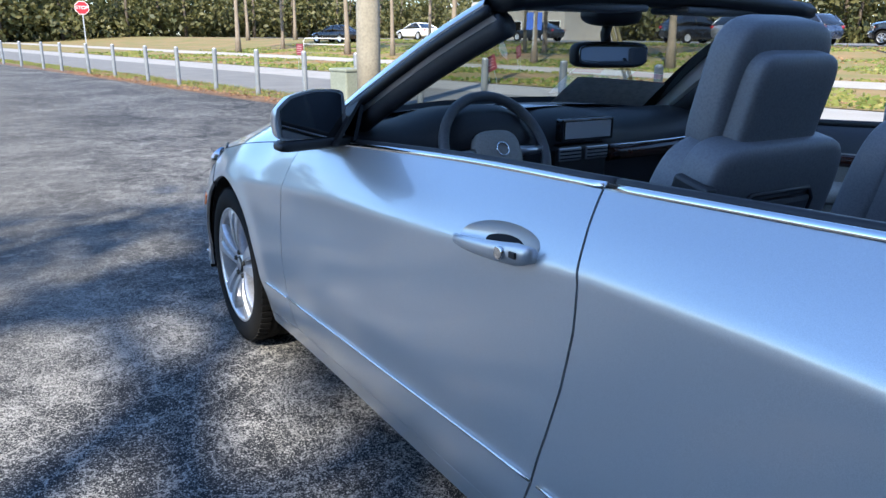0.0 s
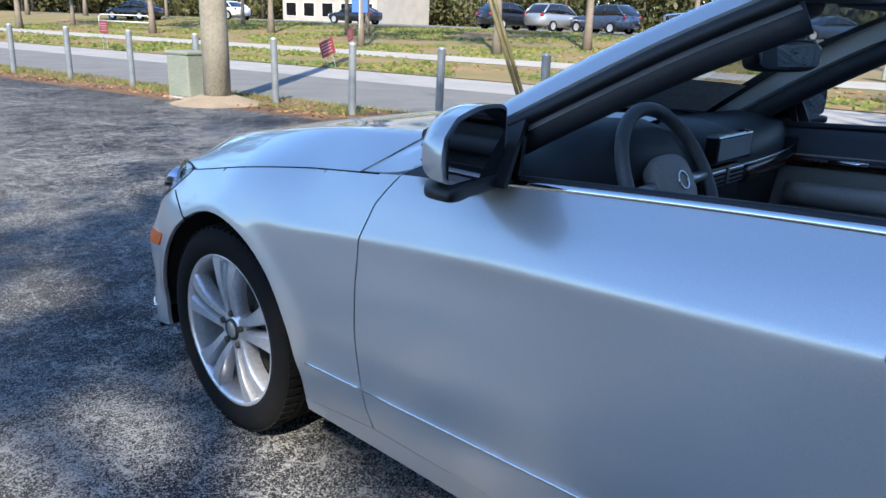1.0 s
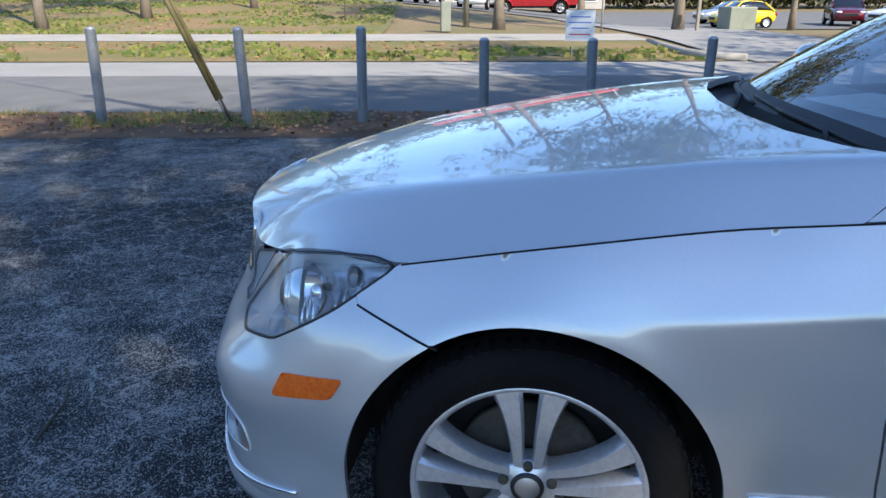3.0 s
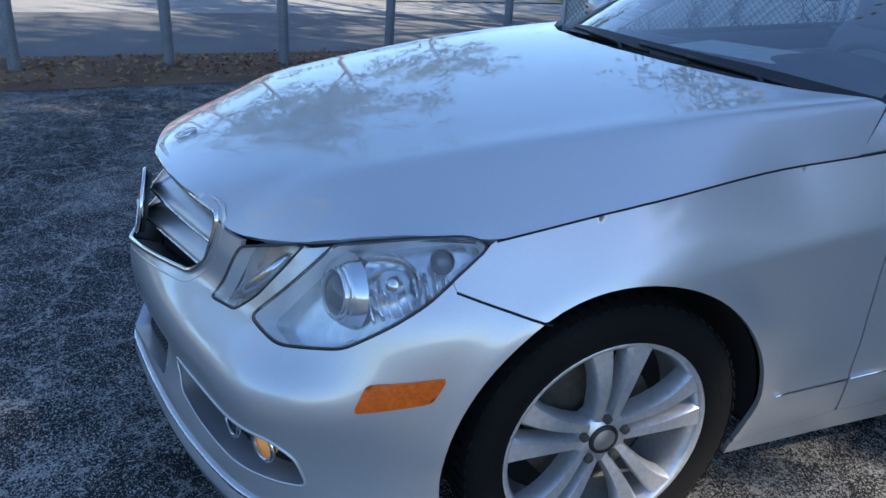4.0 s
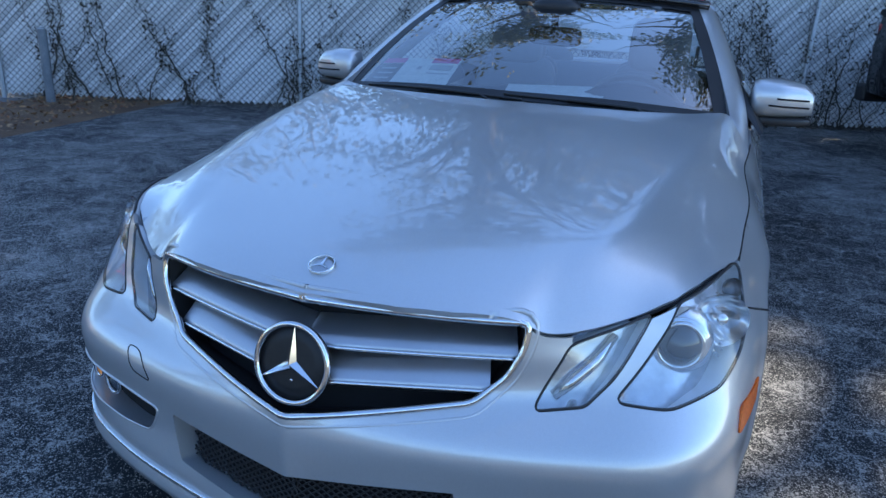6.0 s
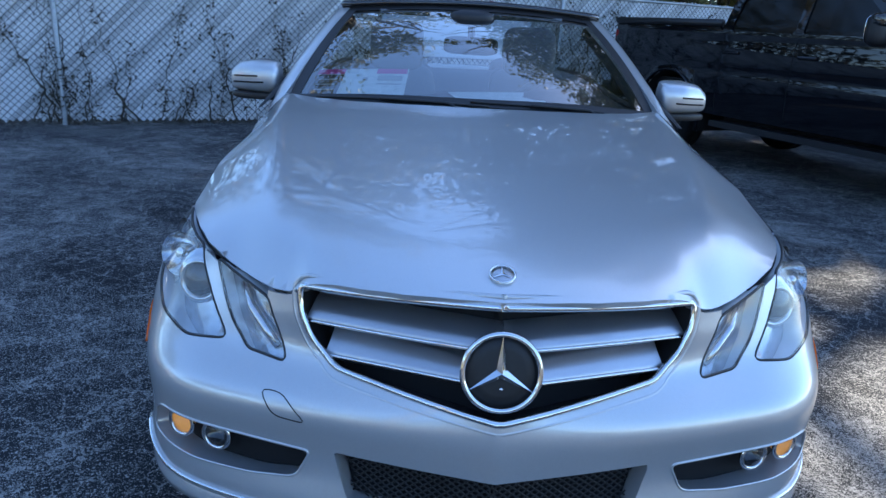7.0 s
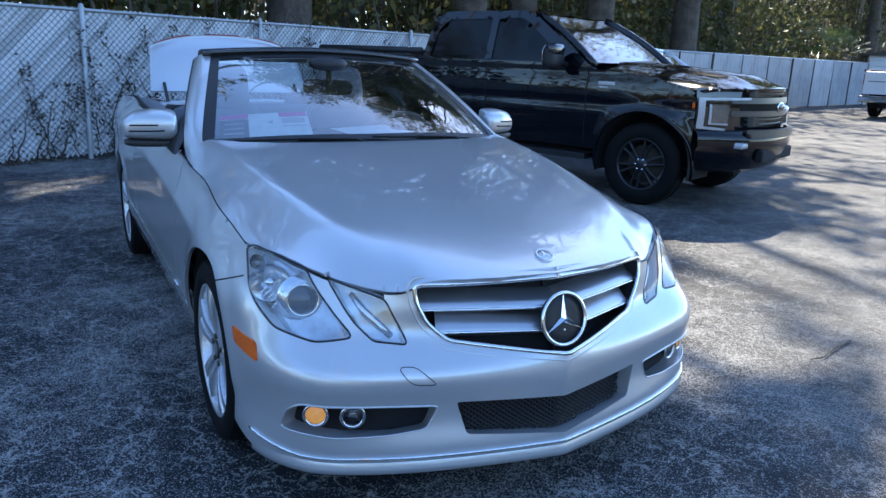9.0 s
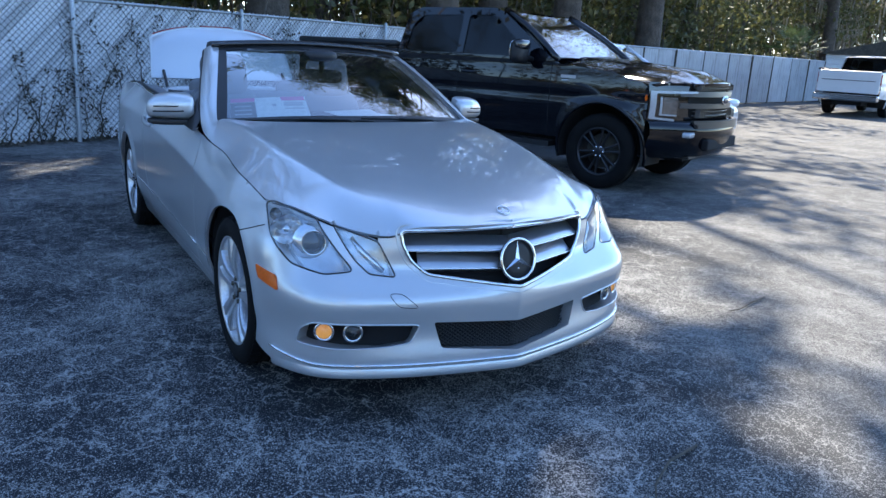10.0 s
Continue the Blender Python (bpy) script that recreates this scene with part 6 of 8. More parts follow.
def dashboard():
    X = np.linspace(-.77, .77, 61)
    prof = [(-.60, .955), (-.70, .985), (-.82, 1.003), (-.93, .998), (-1.00, .975), (-1.035, .935), (-1.04, .88), (-1.015, .80), (-.98, .66), (-.93, .48)]
    V, F = [], []
    for x in X:
        hump = .052 * math.exp(-((x + .37) / .17) ** 4)
        mid = .020 * math.exp(-((x - .02) / .15) ** 4)
        for k, (y, z) in enumerate(prof):
            w = (0, .2, .7, 1, 1, .6, .1, 0, 0, 0)[k]
            yy = y - (.05 * hump / .052 + .02 * mid / .02) * (0, 0, .2, .8, 1, 1, .5, 0, 0, 0)[k] + .10 * (abs(x) / .77) ** 3 * (0, .1, .3, .5, .6, .7, .7, .6, .4, .2)[k]
            V.append((x, yy, z + (hump + mid) * w - .012 * (x / .77) ** 2))
    n = len(prof)
    F = [(i * n + k, (i + 1) * n + k, (i + 1) * n + k + 1, i * n + k + 1) for i in range(60) for k in range(n - 1)]
    d = obj("dashboard", V, F, M["dash"], car, "dark grey padded dashboard")
    ys = -1.045 + .07 * (np.abs(np.linspace(.14, .74, 12)) / .77) ** 3
    x = np.linspace(.14, .74, 12)
    tube("wood_strip", np.stack([x, ys, np.full(12, .868)], -1), .028, M["wood"], d, sides=8)
    tube("chrome_line", np.stack([x, ys - .02, np.full(12, .899)], -1), .004, M["chrome"], d)
    part("display", boxes(((-.10, -1.085, .925), (.13, -1.05, 1.0)), bevel=.006), M["gloss_black"], d)
    part("display_glass", boxes(((-.085, -1.088, .935), (.115, -1.082, .990)), bevel=.002), M["greyink"], d)
    part("centre_panel", boxes(((-.11, -1.07, .62), (.13, -.98, .915)), bevel=.02), M["black"], d)
    for xx in (-.05, .07):
        part("air_vent", boxes(((xx - .05, -1.076, .86), (xx + .05, -1.066, .905)), bevel=.004), M["satin"], d)
        for k in range(3):
            part("vent_slat", boxes(((xx - .045, -1.08, .867 + .012 * k), (xx + .045, -1.07, .871 + .012 * k))), M["dark"], d)
    part("air_vent", boxes(((.66, -1.02, .86), (.72, -.99, .93)), bevel=.01), M["dark"], d)
    part("instrument_panel", boxes(((-.52, -1.02, .90), (-.22, -.98, .99)), bevel=.01), M["gloss_black"], d)
    part("centre_console", boxes(((-.10, -2.05, .33), (.12, -1.0, .60)), bevel=.03), M["dash"], car)


dashboard()


def steering_wheel():
    c = Vector((-.37, -1.10, .915))
    R = Vector((0, -.88, .47)).to_track_quat("Z", "Y").to_matrix().to_4x4()
    m = Matrix.Translation(c) @ R
    V, F = tube_data([m @ Vector((.185 * math.cos(a), .185 * math.sin(a), 0)) for a in np.linspace(0, 2 * math.pi, 56, endpoint=False)], .0165, 10, True)
    w = obj("steering_wheel", V, F, M["leather"], car, "grey leather steering wheel")
    V, F = ellipsoid((0, 0, 0), (.085, .070, .032), 3)
    obj("airbag_pad", [m @ Vector(v) for v in V], F, M["leather_light"], w)
    for a in (0, math.pi, -math.pi / 2 - .25, -math.pi / 2 + .25):
        tube("wheel_spoke", [m @ Vector((.06 * math.cos(a), .06 * math.sin(a), -.005)), m @ Vector((.12 * math.cos(a), .12 * math.sin(a), -.004)), m @ Vector((.183 * math.cos(a), .183 * math.sin(a), 0))], [.02, .015, .012], M["satin"], w)
    V, F = ring_at(m @ Vector((0, 0, .034)), R.to_3x3() @ Vector((0, 0, 1)), .021, .003, 24)
    obj("wheel_emblem", V, F, M["chrome"], w)
    tube("steering_column", [m @ Vector((0, 0, -.02)), m @ Vector((0, 0, -.1)), m @ Vector((0, .0, -.25))], .04, M["black"], w)


steering_wheel()


def cushion(c, half, power, rx, mat, name, parent, label=""):
    V, F = ellipsoid((0, 0, 0), half, power, 32, 24)
    m = Matrix.Translation(c) @ pose(0, 0, 0, rx, 0, 0)
    return obj(name, [m @ Vector(v) for v in V], F, mat, parent, label)


def front_seat(x, right, back):
    s = empty("front_seat")
    s.parent = car
    s["label"] = "dark grey leather front seat with silver backrest latch"
    cushion((x, -1.53, .47), (.25, .28, .085), 4, 6, M["leather"], "seat_cushion", s)
    b = cushion((x, -1.865 + back, .77), (.225, .060, .31), 5, 14, M["leather"], "backrest", s)
    cushion((x, -1.93 + back, .81), (.215, .050, .27), 7, 14, M["leather"], "back_shell", s)
    h = cushion((x, -1.945 + back, 1.155), (.150, .048, .145), 4.5, 14, M["leather"], "headrest", s)
    cushion((x, -1.98 + back, 1.115), (.125, .042, .125), 6, 14, M["leather"], "headrest_shell", s)
    m = Matrix.Translation((x, -1.93 + back, .82)) @ pose(0, 0, 0, 14, 0, 0)
    part("back_pocket", boxes(((-.11, -.062, -.16), (.11, -.046, .15)), bevel=.012, m=m), M["dash"], s)
    P = [m @ Vector(v) for v in ((-.115, -.057, -.16), (-.115, -.057, .14), (-.09, -.057, .165), (.09, -.057, .165), (.115, -.057, .14), (.115, -.057, -.16))]
    tube("pocket_piping", P, .005, M["black"], s)
    o = 1 if right else -1
    part("latch_plate", boxes(((o * .210 - .016, -.055, .04), (o * .210 + .016, .03, .19)), bevel=.008, m=m), M["black"], s)
    part("backrest_latch", boxes(((o * .222 - .014, -.05, .06), (o * .222 + .014, .026, .115)), bevel=.006, m=m), M["chrome"], s, "bright silver backrest release")


front_seat(-.37, False, -.03)
front_seat(.37, True, -.03)
rear = cushion((0, -2.55, .80), (.60, .09, .22), 6, 16, M["leather"], "rear_seat_back", car, "grey leather rear bench")
cushion((0, -2.30, .52), (.60, .25, .09), 5, 0, M["leather"], "rear_seat_cushion", car)
for x in (-.33, .33):
    cushion((x, -2.62, 1.03), (.13, .05, .075), 3, 10, M["leather"], "rear_headrest", rear)

for mir in (False, True):
    sg = -1 if mir else 1
    d = doors[mir]
    ys = np.linspace(-.78, -2.04, 22)
    rows = [(-.045, -.004), (-.060, -.012), (-.085, -.035), (-.100, -.085), (-.105, -.125), (-.085, -.165), (-.075, -.25), (-.085, -.45), (-.085, -.70)]
    top = skin(u_of_y(ys), _top(ys))
    V = np.concatenate([top + np.array((dx, 0, dz)) for dx, dz in rows])
    F = [(r * 22 + i, r * 22 + i + 1, (r + 1) * 22 + i + 1, (r + 1) * 22 + i) for r in range(8) for i in range(21)]
    fm = [0 if r < 3 else 1 for r in range(8) for i in range(21)]
    obj("door_card", turned(V, sg), F if sg < 0 else [q[::-1] for q in F], None, d, "two-tone grey door lining", mats=[M["dash"], M["leather_light"]], face_mat=fm)
    k = slice(3, 17)
    tube("wood_trim", turned(top[k] + np.array((-.110, 0, -.108)), sg), .020, M["wood"], d, sides=10)
    tube("armrest", turned(top[4:18] + np.array((-.125, 0, -.215)), sg), .038, M["leather_light"], d, sides=10)
    tube("door_pull", turned(top[6:9] + np.array((-.135, 0, -.10)), sg), .007, M["chrome"], d)
    ys = np.linspace(-2.06, -3.3, 16)
    top = skin(u_of_y(ys), _top(ys))
    rows = [(-.045, -.002), (-.10, -.004), (-.17, -.02), (-.175, -.35), (-.175, -.65)]
    V = np.concatenate([top + np.array((dx, 0, dz)) for dx, dz in rows])
    F = [(r * 16 + i, r * 16 + i + 1, (r + 1) * 16 + i + 1, (r + 1) * 16 + i) for r in range(4) for i in range(15)]
    obj("rear_side_lining", turned(V, sg), F if sg < 0 else [q[::-1] for q in F], M["leather"], car)

# inside mirror
V, F = ellipsoid((0, -1.17, 1.205), (.122, .022, .040), 4.5)
V[:, 1] -= .30 * V[:, 0]
rv = obj("rear_view_mirror", V, F, M["black"], car, "black inside mirror on the windscreen")
V, F = ellipsoid((0, -1.193, 1.205), (.113, .004, .033), 4.5)
V[:, 1] -= .30 * V[:, 0]
obj("rear_view_glass", V, F, M["dark_mirror"], rv)
tube("mirror_stalk", [(0, -1.16, 1.22), (0, -1.15, 1.27), (0, -1.17, 1.335)], .016, M["black"], rv)
V, F = ellipsoid((0, -1.17, 1.325), (.10, .07, .035), 2.6)
obj("sensor_housing", V, F, M["black"], rv)

# folded roof, deck and raised boot lid
xs = np.linspace(-.70, .70, 29)
rowsy = [(-2.70, .985), (-2.78, 1.02), (-2.95, 1.03), (-3.12, 1.028), (-3.22, 1.01)]
V = [(x, y, z - .05 * (abs(x) / .7) ** 3) for y, z in rowsy for x in xs]
F = [(r * 29 + i, r * 29 + i + 1, (r + 1) * 29 + i + 1, (r + 1) * 29 + i) for r in range(4) for i in range(28)]
obj("roof_cover", V, F, M["silver"], car, "silver cover over the folded roof")
part("folded_roof", boxes(((-.62, -3.05, .80), (.62, -2.66, 1.0)), bevel=.06), M["cloth"], car)
part("boot_opening", boxes(((-.60, -3.72, .55), (.60, -3.2, .97)), bevel=.03), M["dark"], car)
T = np.linspace(0, 1, 16)
X = np.linspace(-1, 1, 33)
V = []
for dep in (0, -.045):
    for t in T:
        for x in X:
            w = .60 - .04 * t
            edge = abs(x) ** 5
            z = 1.06 + (.425 - .10 * abs(x) ** 2.6) * t
            y = -3.34 - .16 * t - .10 * t**6 - .03 * edge * t
            V.append((x * w, y + dep, z + dep * .2))
nX, nT = len(X), len(T)
F = []
for s_ in range(2):
    o = s_ * nX * nT
    for j in range(nT - 1):
        for i in range(nX - 1):
            q = (o + j * nX + i, o + j * nX + i + 1, o + (j + 1) * nX + i + 1, o + (j + 1) * nX + i)
            F.append(q[::-1] if s_ == 0 else q)
o = nX * nT
for i in range(nX - 1):
    F.append(((nT - 1) * nX + i, (nT - 1) * nX + i + 1, o + (nT - 1) * nX + i + 1, o + (nT - 1) * nX + i))
for j in range(nT - 1):
    for i in (0, nX - 1):
        F.append((j * nX + i, (j + 1) * nX + i, o + (j + 1) * nX + i, o + j * nX + i))
lid = obj("boot_lid", V, F, M["silver"], car, "raised silver boot lid with red lamp edge")
V = np.array(V)
top = V[(nT - 1) * nX:nT * nX]
for a, b in ((1, 10), (12, 21), (23, 32)):
    tube("lid_lamp", top[a:b] + np.array((0, -.010, .002)), .007, M["red_lens"], lid)
tube("lid_hinge", [(-.5, -3.2, .95), (-.5, -3.28, 1.05), (-.5, -3.36, 1.12)], .012, M["black"], lid)
tube("lid_hinge", [(.5, -3.2, .95), (.5, -3.28, 1.05), (.5, -3.36, 1.12)], .012, M["black"], lid)

# papers behind the windscreen


def sheet_on_screen(x0, x1, t0, t1, back, mat, name, parent=None, n=8):
    X, T = np.meshgrid(np.linspace(x0, x1, n), np.linspace(t0, t1, 4), indexing="ij")
    P = screen(X.ravel() * 1.04, T.ravel()) - np.array((0, .55, .85)) * back
    V = np.concatenate([P, P - np.array((0, .55, .85)) * .0008])
    F = [(i * 4 + j, (i + 1) * 4 + j, (i + 1) * 4 + j + 1, i * 4 + j + 1) for i in range(n - 1) for j in range(3)]
    F += [tuple(k + 4 * n for k in f)[::-1] for f in F]
    return obj(name, V, F, mat, parent)


pr = sheet_on_screen(.27, .655, .05, .285, .020, M["paper"], "price_sheet")
tagged(pr, "printed price sheet leaning inside the windscreen", "paper")
for x0, x1, t0, t1, mt in ((.535, .655, .245, .285, "magenta"), (.535, .655, .05, .240, "ink"), (.275, .40, .245, .283, "magenta"), (.29, .39, .16, .168, "greyink"), (.29, .39, .19, .230, "greyink"), (.43, .45, .19, .215, "greyink")):
    sheet_on_screen(x0, x1, t0, t1, .0185, M[mt], "print_bar", pr, 4)
for k in range(4):
    sheet_on_screen(.555, .635, .075 + .04 * k, .085 + .04 * k, .0175, M["greyink"], "print_bar", pr, 4)
V = [(-.30, -.74, 1.012), (.06, -.66, 1.010), (.10, -.86, 1.022), (-.26, -.95, 1.030)]
V = V + [(x, y, z - .0015) for x, y, z in V]
tagged(obj("loose_paper", V, [(0, 1, 2, 3), (7, 6, 5, 4), (0, 4, 5, 1), (1, 5, 6, 2), (2, 6, 7, 3), (3, 7, 4, 0)], M["paper"], smooth=False), "white paper lying on the dashboard", "paper")

# ---- pickup trucks ----
M["black_paint"] = paint("black_pickup_paint", (0.0025, 0.003, 0.0055), 0.0, 0.3)
nodes_of(M["black_paint"])[1].inputs["Specular IOR Level"].default_value = 0.0
M["white_paint"] = paint("white_car_paint", (0.72, 0.73, 0.74), 0.0, 0.25)
M["lamp_lit"] = mottled("pale_lamp_bracket", (0.50, 0.52, 0.54), (0.42, 0.44, 0.46), 14, 0.25, 60, 0.05, 0.001, 0.3)
M["emblem_field"] = material("emblem_field", (0.03, 0.04, 0.07), 0.2, 0.3)
M["dark_grille"] = material("dark_satin_grille", (0.085, 0.08, 0.076), 0.38, 0.6)


def tr_side(y, z):
    """Right side of the pickup in its own axes: y forward from the front axle, z up."""
    y, z = np.asarray(y, float), np.asarray(z, float)
    low = 1.005 - .05 * ((z - .95) / .5) ** 2 - .012 * np.exp(-((z - .98) / .05) ** 2)
    up = .992 - (z - 1.33) * .27
    k = smooth01(1.28, 1.40, z)
    x = low * (1 - k) + up * k
    x = x - .065 * smooth01(.22, .50, y) ** 1.6 - .03 * smooth01(-4.6, -4.95, y)
    for wy in (0, -3.68):
        r = np.hypot(y - wy, z - .42)
        x = x + .028 * np.exp(-((r - .52) / .07) ** 2)
    return np.stack([x, y, z], -1)


def tr_nose(x, z):
    x, z = np.asarray(x, float), np.asarray(z, float)
    return np.stack([x, .945 - .46 * (np.abs(x) / .94) ** 2.6 - .03 * ((z - .98) / .25) ** 2, z], -1)


def tr_hood(x, y):
    x, y = np.asarray(x, float), np.asarray(y, float)
    z = 1.375 - .10 * smooth01(-.6, .9, y) - .075 * smooth01(.55, .97, y) - (.10 + .055 * smooth01(-.1, .5, y)) * (np.abs(x) / .98) ** 3
    return np.stack([x, y, z + .035 * np.exp(-((np.abs(x) - .34) / .12) ** 2) * smooth01(.9, .5, y)], -1)


def circle(cy, cz, r, n=48):
    return [(cy + r * math.cos(a), cz + r * math.sin(a)) for a in np.linspace(0, 2 * math.pi, n, endpoint=False)]


def grid_obj(name, f, us, vs, mat, parent, label="", flip=False):
    V = [f(u, v) for u in us for v in vs]
    m = len(vs)
    F = [(i * m + j, (i + 1) * m + j, (i + 1) * m + j + 1, i * m + j + 1) for i in range(len(us) - 1) for j in range(m - 1)]
    return obj(name, V, [q[::-1] for q in F] if flip else F, mat, parent, label)


def pickup(coat, label, fine=True):
    t = empty("pickup_truck")
    cell = .02 if fine else .05
    side = rounded([(.485, .68), (.485, 1.130), (.40, 1.185), (.1, 1.262), (-.62, 1.325), (-2.99, 1.345), (-3.0, 1.44), (-4.93, 1.45), (-4.93, .62), (-3.2, .52), (-.55, .52), (.49, .58)], .03)
    cab = rounded([(-.55, 1.31), (-.72, 1.40), (-1.42, 1.86), (-1.56, 1.915), (-2.72, 1.915), (-2.90, 1.84), (-2.985, 1.36), (-2.985, 1.31)], .05)
    win_f = rounded([(-.93, 1.375), (-1.52, 1.80), (-1.60, 1.83), (-1.93, 1.83), (-1.93, 1.375)], .04)
    win_r = rounded([(-2.02, 1.375), (-2.02, 1.83), (-2.66, 1.82), (-2.80, 1.70), (-2.86, 1.40), (-2.80, 1.375)], .05)
    arches = [circle(0, .43, .50), circle(-3.68, .43, .50)]
    for mir in (False, True):
        sg = -1 if mir else 1
        panel("body_side", tr_side, side, arches, cell, coat, t, mirror=mir)
        panel("cab_side", tr_side, cab, [win_f, win_r], cell, coat, t, mirror=mir)
        for w in (win_f, win_r):
            panel("side_window", tr_side, grow(w, .01), [], .05, M["tint"], t, mirror=mir, lift=-.012, skirt=0)
        for wy in (0, -3.68):
            A = np.linspace(radians(-14), radians(194), 30)
            P = tr_side(wy + .515 * np.cos(A), .43 + .515 * np.sin(A)) + np.array((.008, 0, 0))
            tube("arch_flare", turned(P, sg), .017, coat, t)
            B = [(sg * x, wy + .505 * math.cos(a), .43 + .505 * math.sin(a)) for x in (.45, 1.0) for a in A]
            n = len(A)
            obj("wheel_housing", B + [(sg * .45, wy, .43)], [(i, i + 1, n + i + 1, n + i) for i in range(n - 1)] + [(i + 1, i, 2 * n) for i in range(n - 1)], M["dark"], t)
        for y in (-.66, -1.97, -2.93):
            P = tr_side(np.full(12, y) + .0 * np.arange(12), np.linspace(.56, 1.33, 12)) + np.array((.0012, 0, 0))
            tube("door_seam", turned(P, sg), .004, M["dark"], t, sides=4)
        for y in (-1.80, -2.78):
            p = tr_side(y, 1.17)
            part("door_handle", boxes(((sg * (p[0] + .01) - .014, y - .11, 1.15), (sg * (p[0] + .01) + .014, y + .11, 1.185)), bevel=.012), coat, t)
        part("running_board", boxes(((sg * .80, -2.95, .40), (sg * 1.0, -.62, .46))) if sg > 0 else boxes(((sg * 1.0, -2.95, .40), (sg * .80, -.62, .46))), M["black"], t)
        # door mirror
        V, F = ellipsoid((0, 0, 0), (.115, .075, .13), 3.4)
        dm = obj("door_mirror", V + np.array((sg * 1.17, -.98, 1.43)), F, M["black"], t)
        V, F = ellipsoid((0, 0, 0), (.117, .06, .06), 3.4)
        obj("mirror_cap", V + np.array((sg * 1.17, -.955, 1.50)), F, M["gloss_black"], dm)
        V, F = ellipsoid((0, 0, 0), (.10, .006, .11), 3.4)
        obj("mirror_glass", V + np.array((sg * 1.17, -1.052, 1.43)), F, M["mirror"], dm)
        tube("mirror_arm", [(sg * .96, -.93, 1.35), (sg * 1.08, -.97, 1.37), (sg * 1.15, -.98, 1.40)], .03, M["black"], dm)
        # head lamp: bright bracket round a dark box, amber end on the side
        lens_out = [(.66, .793), (.922, .813), (.928, 1.107), (.66, 1.113)]
        hl = panel("headlamp", tr_nose, rounded(lens_out, .02), [], .03, M["gloss_black"], t, "headlamp with a bright bracket", mirror=mir, lift=.004, skirt=.02)
        panel("lamp_bracket", tr_nose, rounded([(.52, 1.110), (.925, 1.103), (.920, .817), (.72, .800), (.72, .822), (.880, .838), (.884, 1.078), (.52, 1.090)], .008), [], .012, M["lamp_lit"], hl, mirror=mir, lift=.016, skirt=.014)
        panel("lamp_projector", tr_nose, rounded([(.715, .86), (.845, .865), (.85, 1.040), (.715, 1.045)], .02), [], .03, M["smoke"], hl, mirror=mir, lift=.012, skirt=.01)
        panel("projector_frame", tr_nose, rounded([(.710, .852), (.852, .857), (.857, 1.048), (.842, 1.048), (.836, .872), (.710, .868)], .004), [], .008, M["lamp_lit"], hl, mirror=mir, lift=.018, skirt=.01)
        panel("side_marker", tr_side, rounded([(.452, 1.00), (.478, .998), (.478, 1.058), (.456, 1.052)], .008), [], .02, M["amber"], hl, mirror=mir, lift=.006, skirt=.01)
        part("fog_lamp", boxes(((min(sg * .55, sg * .72), .80, .635), (max(sg * .55, sg * .72), .900, .695)), bevel=.02), M["lamp_lit"], t)
        # fender badge as plain bars
        p = tr_side(-.42, 1.16)
        part("fender_badge", boxes(((sg * p[0] - .006, -.53, 1.17), (sg * p[0] + .006, -.34, 1.205)), bevel=.003), M["satin"], t)
        part("fender_badge", boxes(((sg * p[0] - .006, -.52, 1.14), (sg * p[0] + .006, -.42, 1.155)), bevel=.003), M["satin"], t)
        a, b = sorted((sg * .74, sg * .955))
        part("tail_lamp", boxes(((a, -4.96, 1.02), (b, -4.80, 1.36)), bevel=.02), M["red_lens"], t)
        tube("bed_rail", turned([(.955, -3.02, 1.455), (.95, -4.0, 1.46), (.94, -4.93, 1.46)], sg), .04, M["black"], t)
    hp = [(x, .948 - .46 * (abs(x) / .94) ** 2.6) for x in np.linspace(-.91, .91, 31)] + [(.955, .38), (.965, .2), (.975, -.45), (.90, -.63), (.4, -.60), (-.4, -.60), (-.90, -.63), (-.975, -.45), (-.965, .2), (-.955, .38)]
    panel("hood", tr_hood, hp, [], cell * 1.3, coat, t, skirt=.03)
    # screens and roof
    scr = lambda x, q: (x * (.93 - .17 * q), -.60 - .86 * q - .06 * x * x * (1 - q) + .03 * math.sin(math.pi * q), 1.385 + .50 * q + .02 * math.sin(math.pi * q))
    w = grid_obj("windscreen", scr, np.linspace(-.95, .95, 15), np.linspace(0, 1, 8), M["far_glass"], t)
    w.visible_shadow = False
    for sg in (-1, 1):
        tube("pillar", [scr(sg * 1.0, q) for q in np.linspace(-.05, 1.02, 8)], .042, coat, t)
        tube("wiper", [(sg * .1 + .35, -.60, 1.385), (sg * .1, -.62, 1.40), (sg * .1 - .4, -.63, 1.41)], .012, M["black"], t)
    grid_obj("roof", lambda x, y: (x * .82, y, 1.955 - .05 * abs(x) ** 3 - .062 * smooth01(-1.85, -1.45, y) - .05 * smooth01(-2.6, -2.86, y)), np.linspace(-1, 1, 17), np.linspace(-2.86, -1.455, 16), coat, t, flip=False)
    grid_obj("rear_window", lambda x, q: (x * (.80 + .1 * q), -2.86 - .12 * q, 1.88 - .50 * q), np.linspace(-1, 1, 9), np.linspace(0, 1, 5), M["tint"], t)
    part("cabin", boxes(((-.86, -2.8, .6), (.86, -.70, 1.30))), M["dash"], t)
    for x in (-.45, .45):
        V, F = ellipsoid((x, -1.85, 1.45), (.24, .09, .35), 4)
        obj("seat", V, F, M["leather"], t)
    # front: grille, bumper
    frame_cut = rounded([(-.60, 1.182), (.60, 1.182), (.63, 1.05), (.59, .835), (-.59, .835), (-.63, 1.05)], .03)
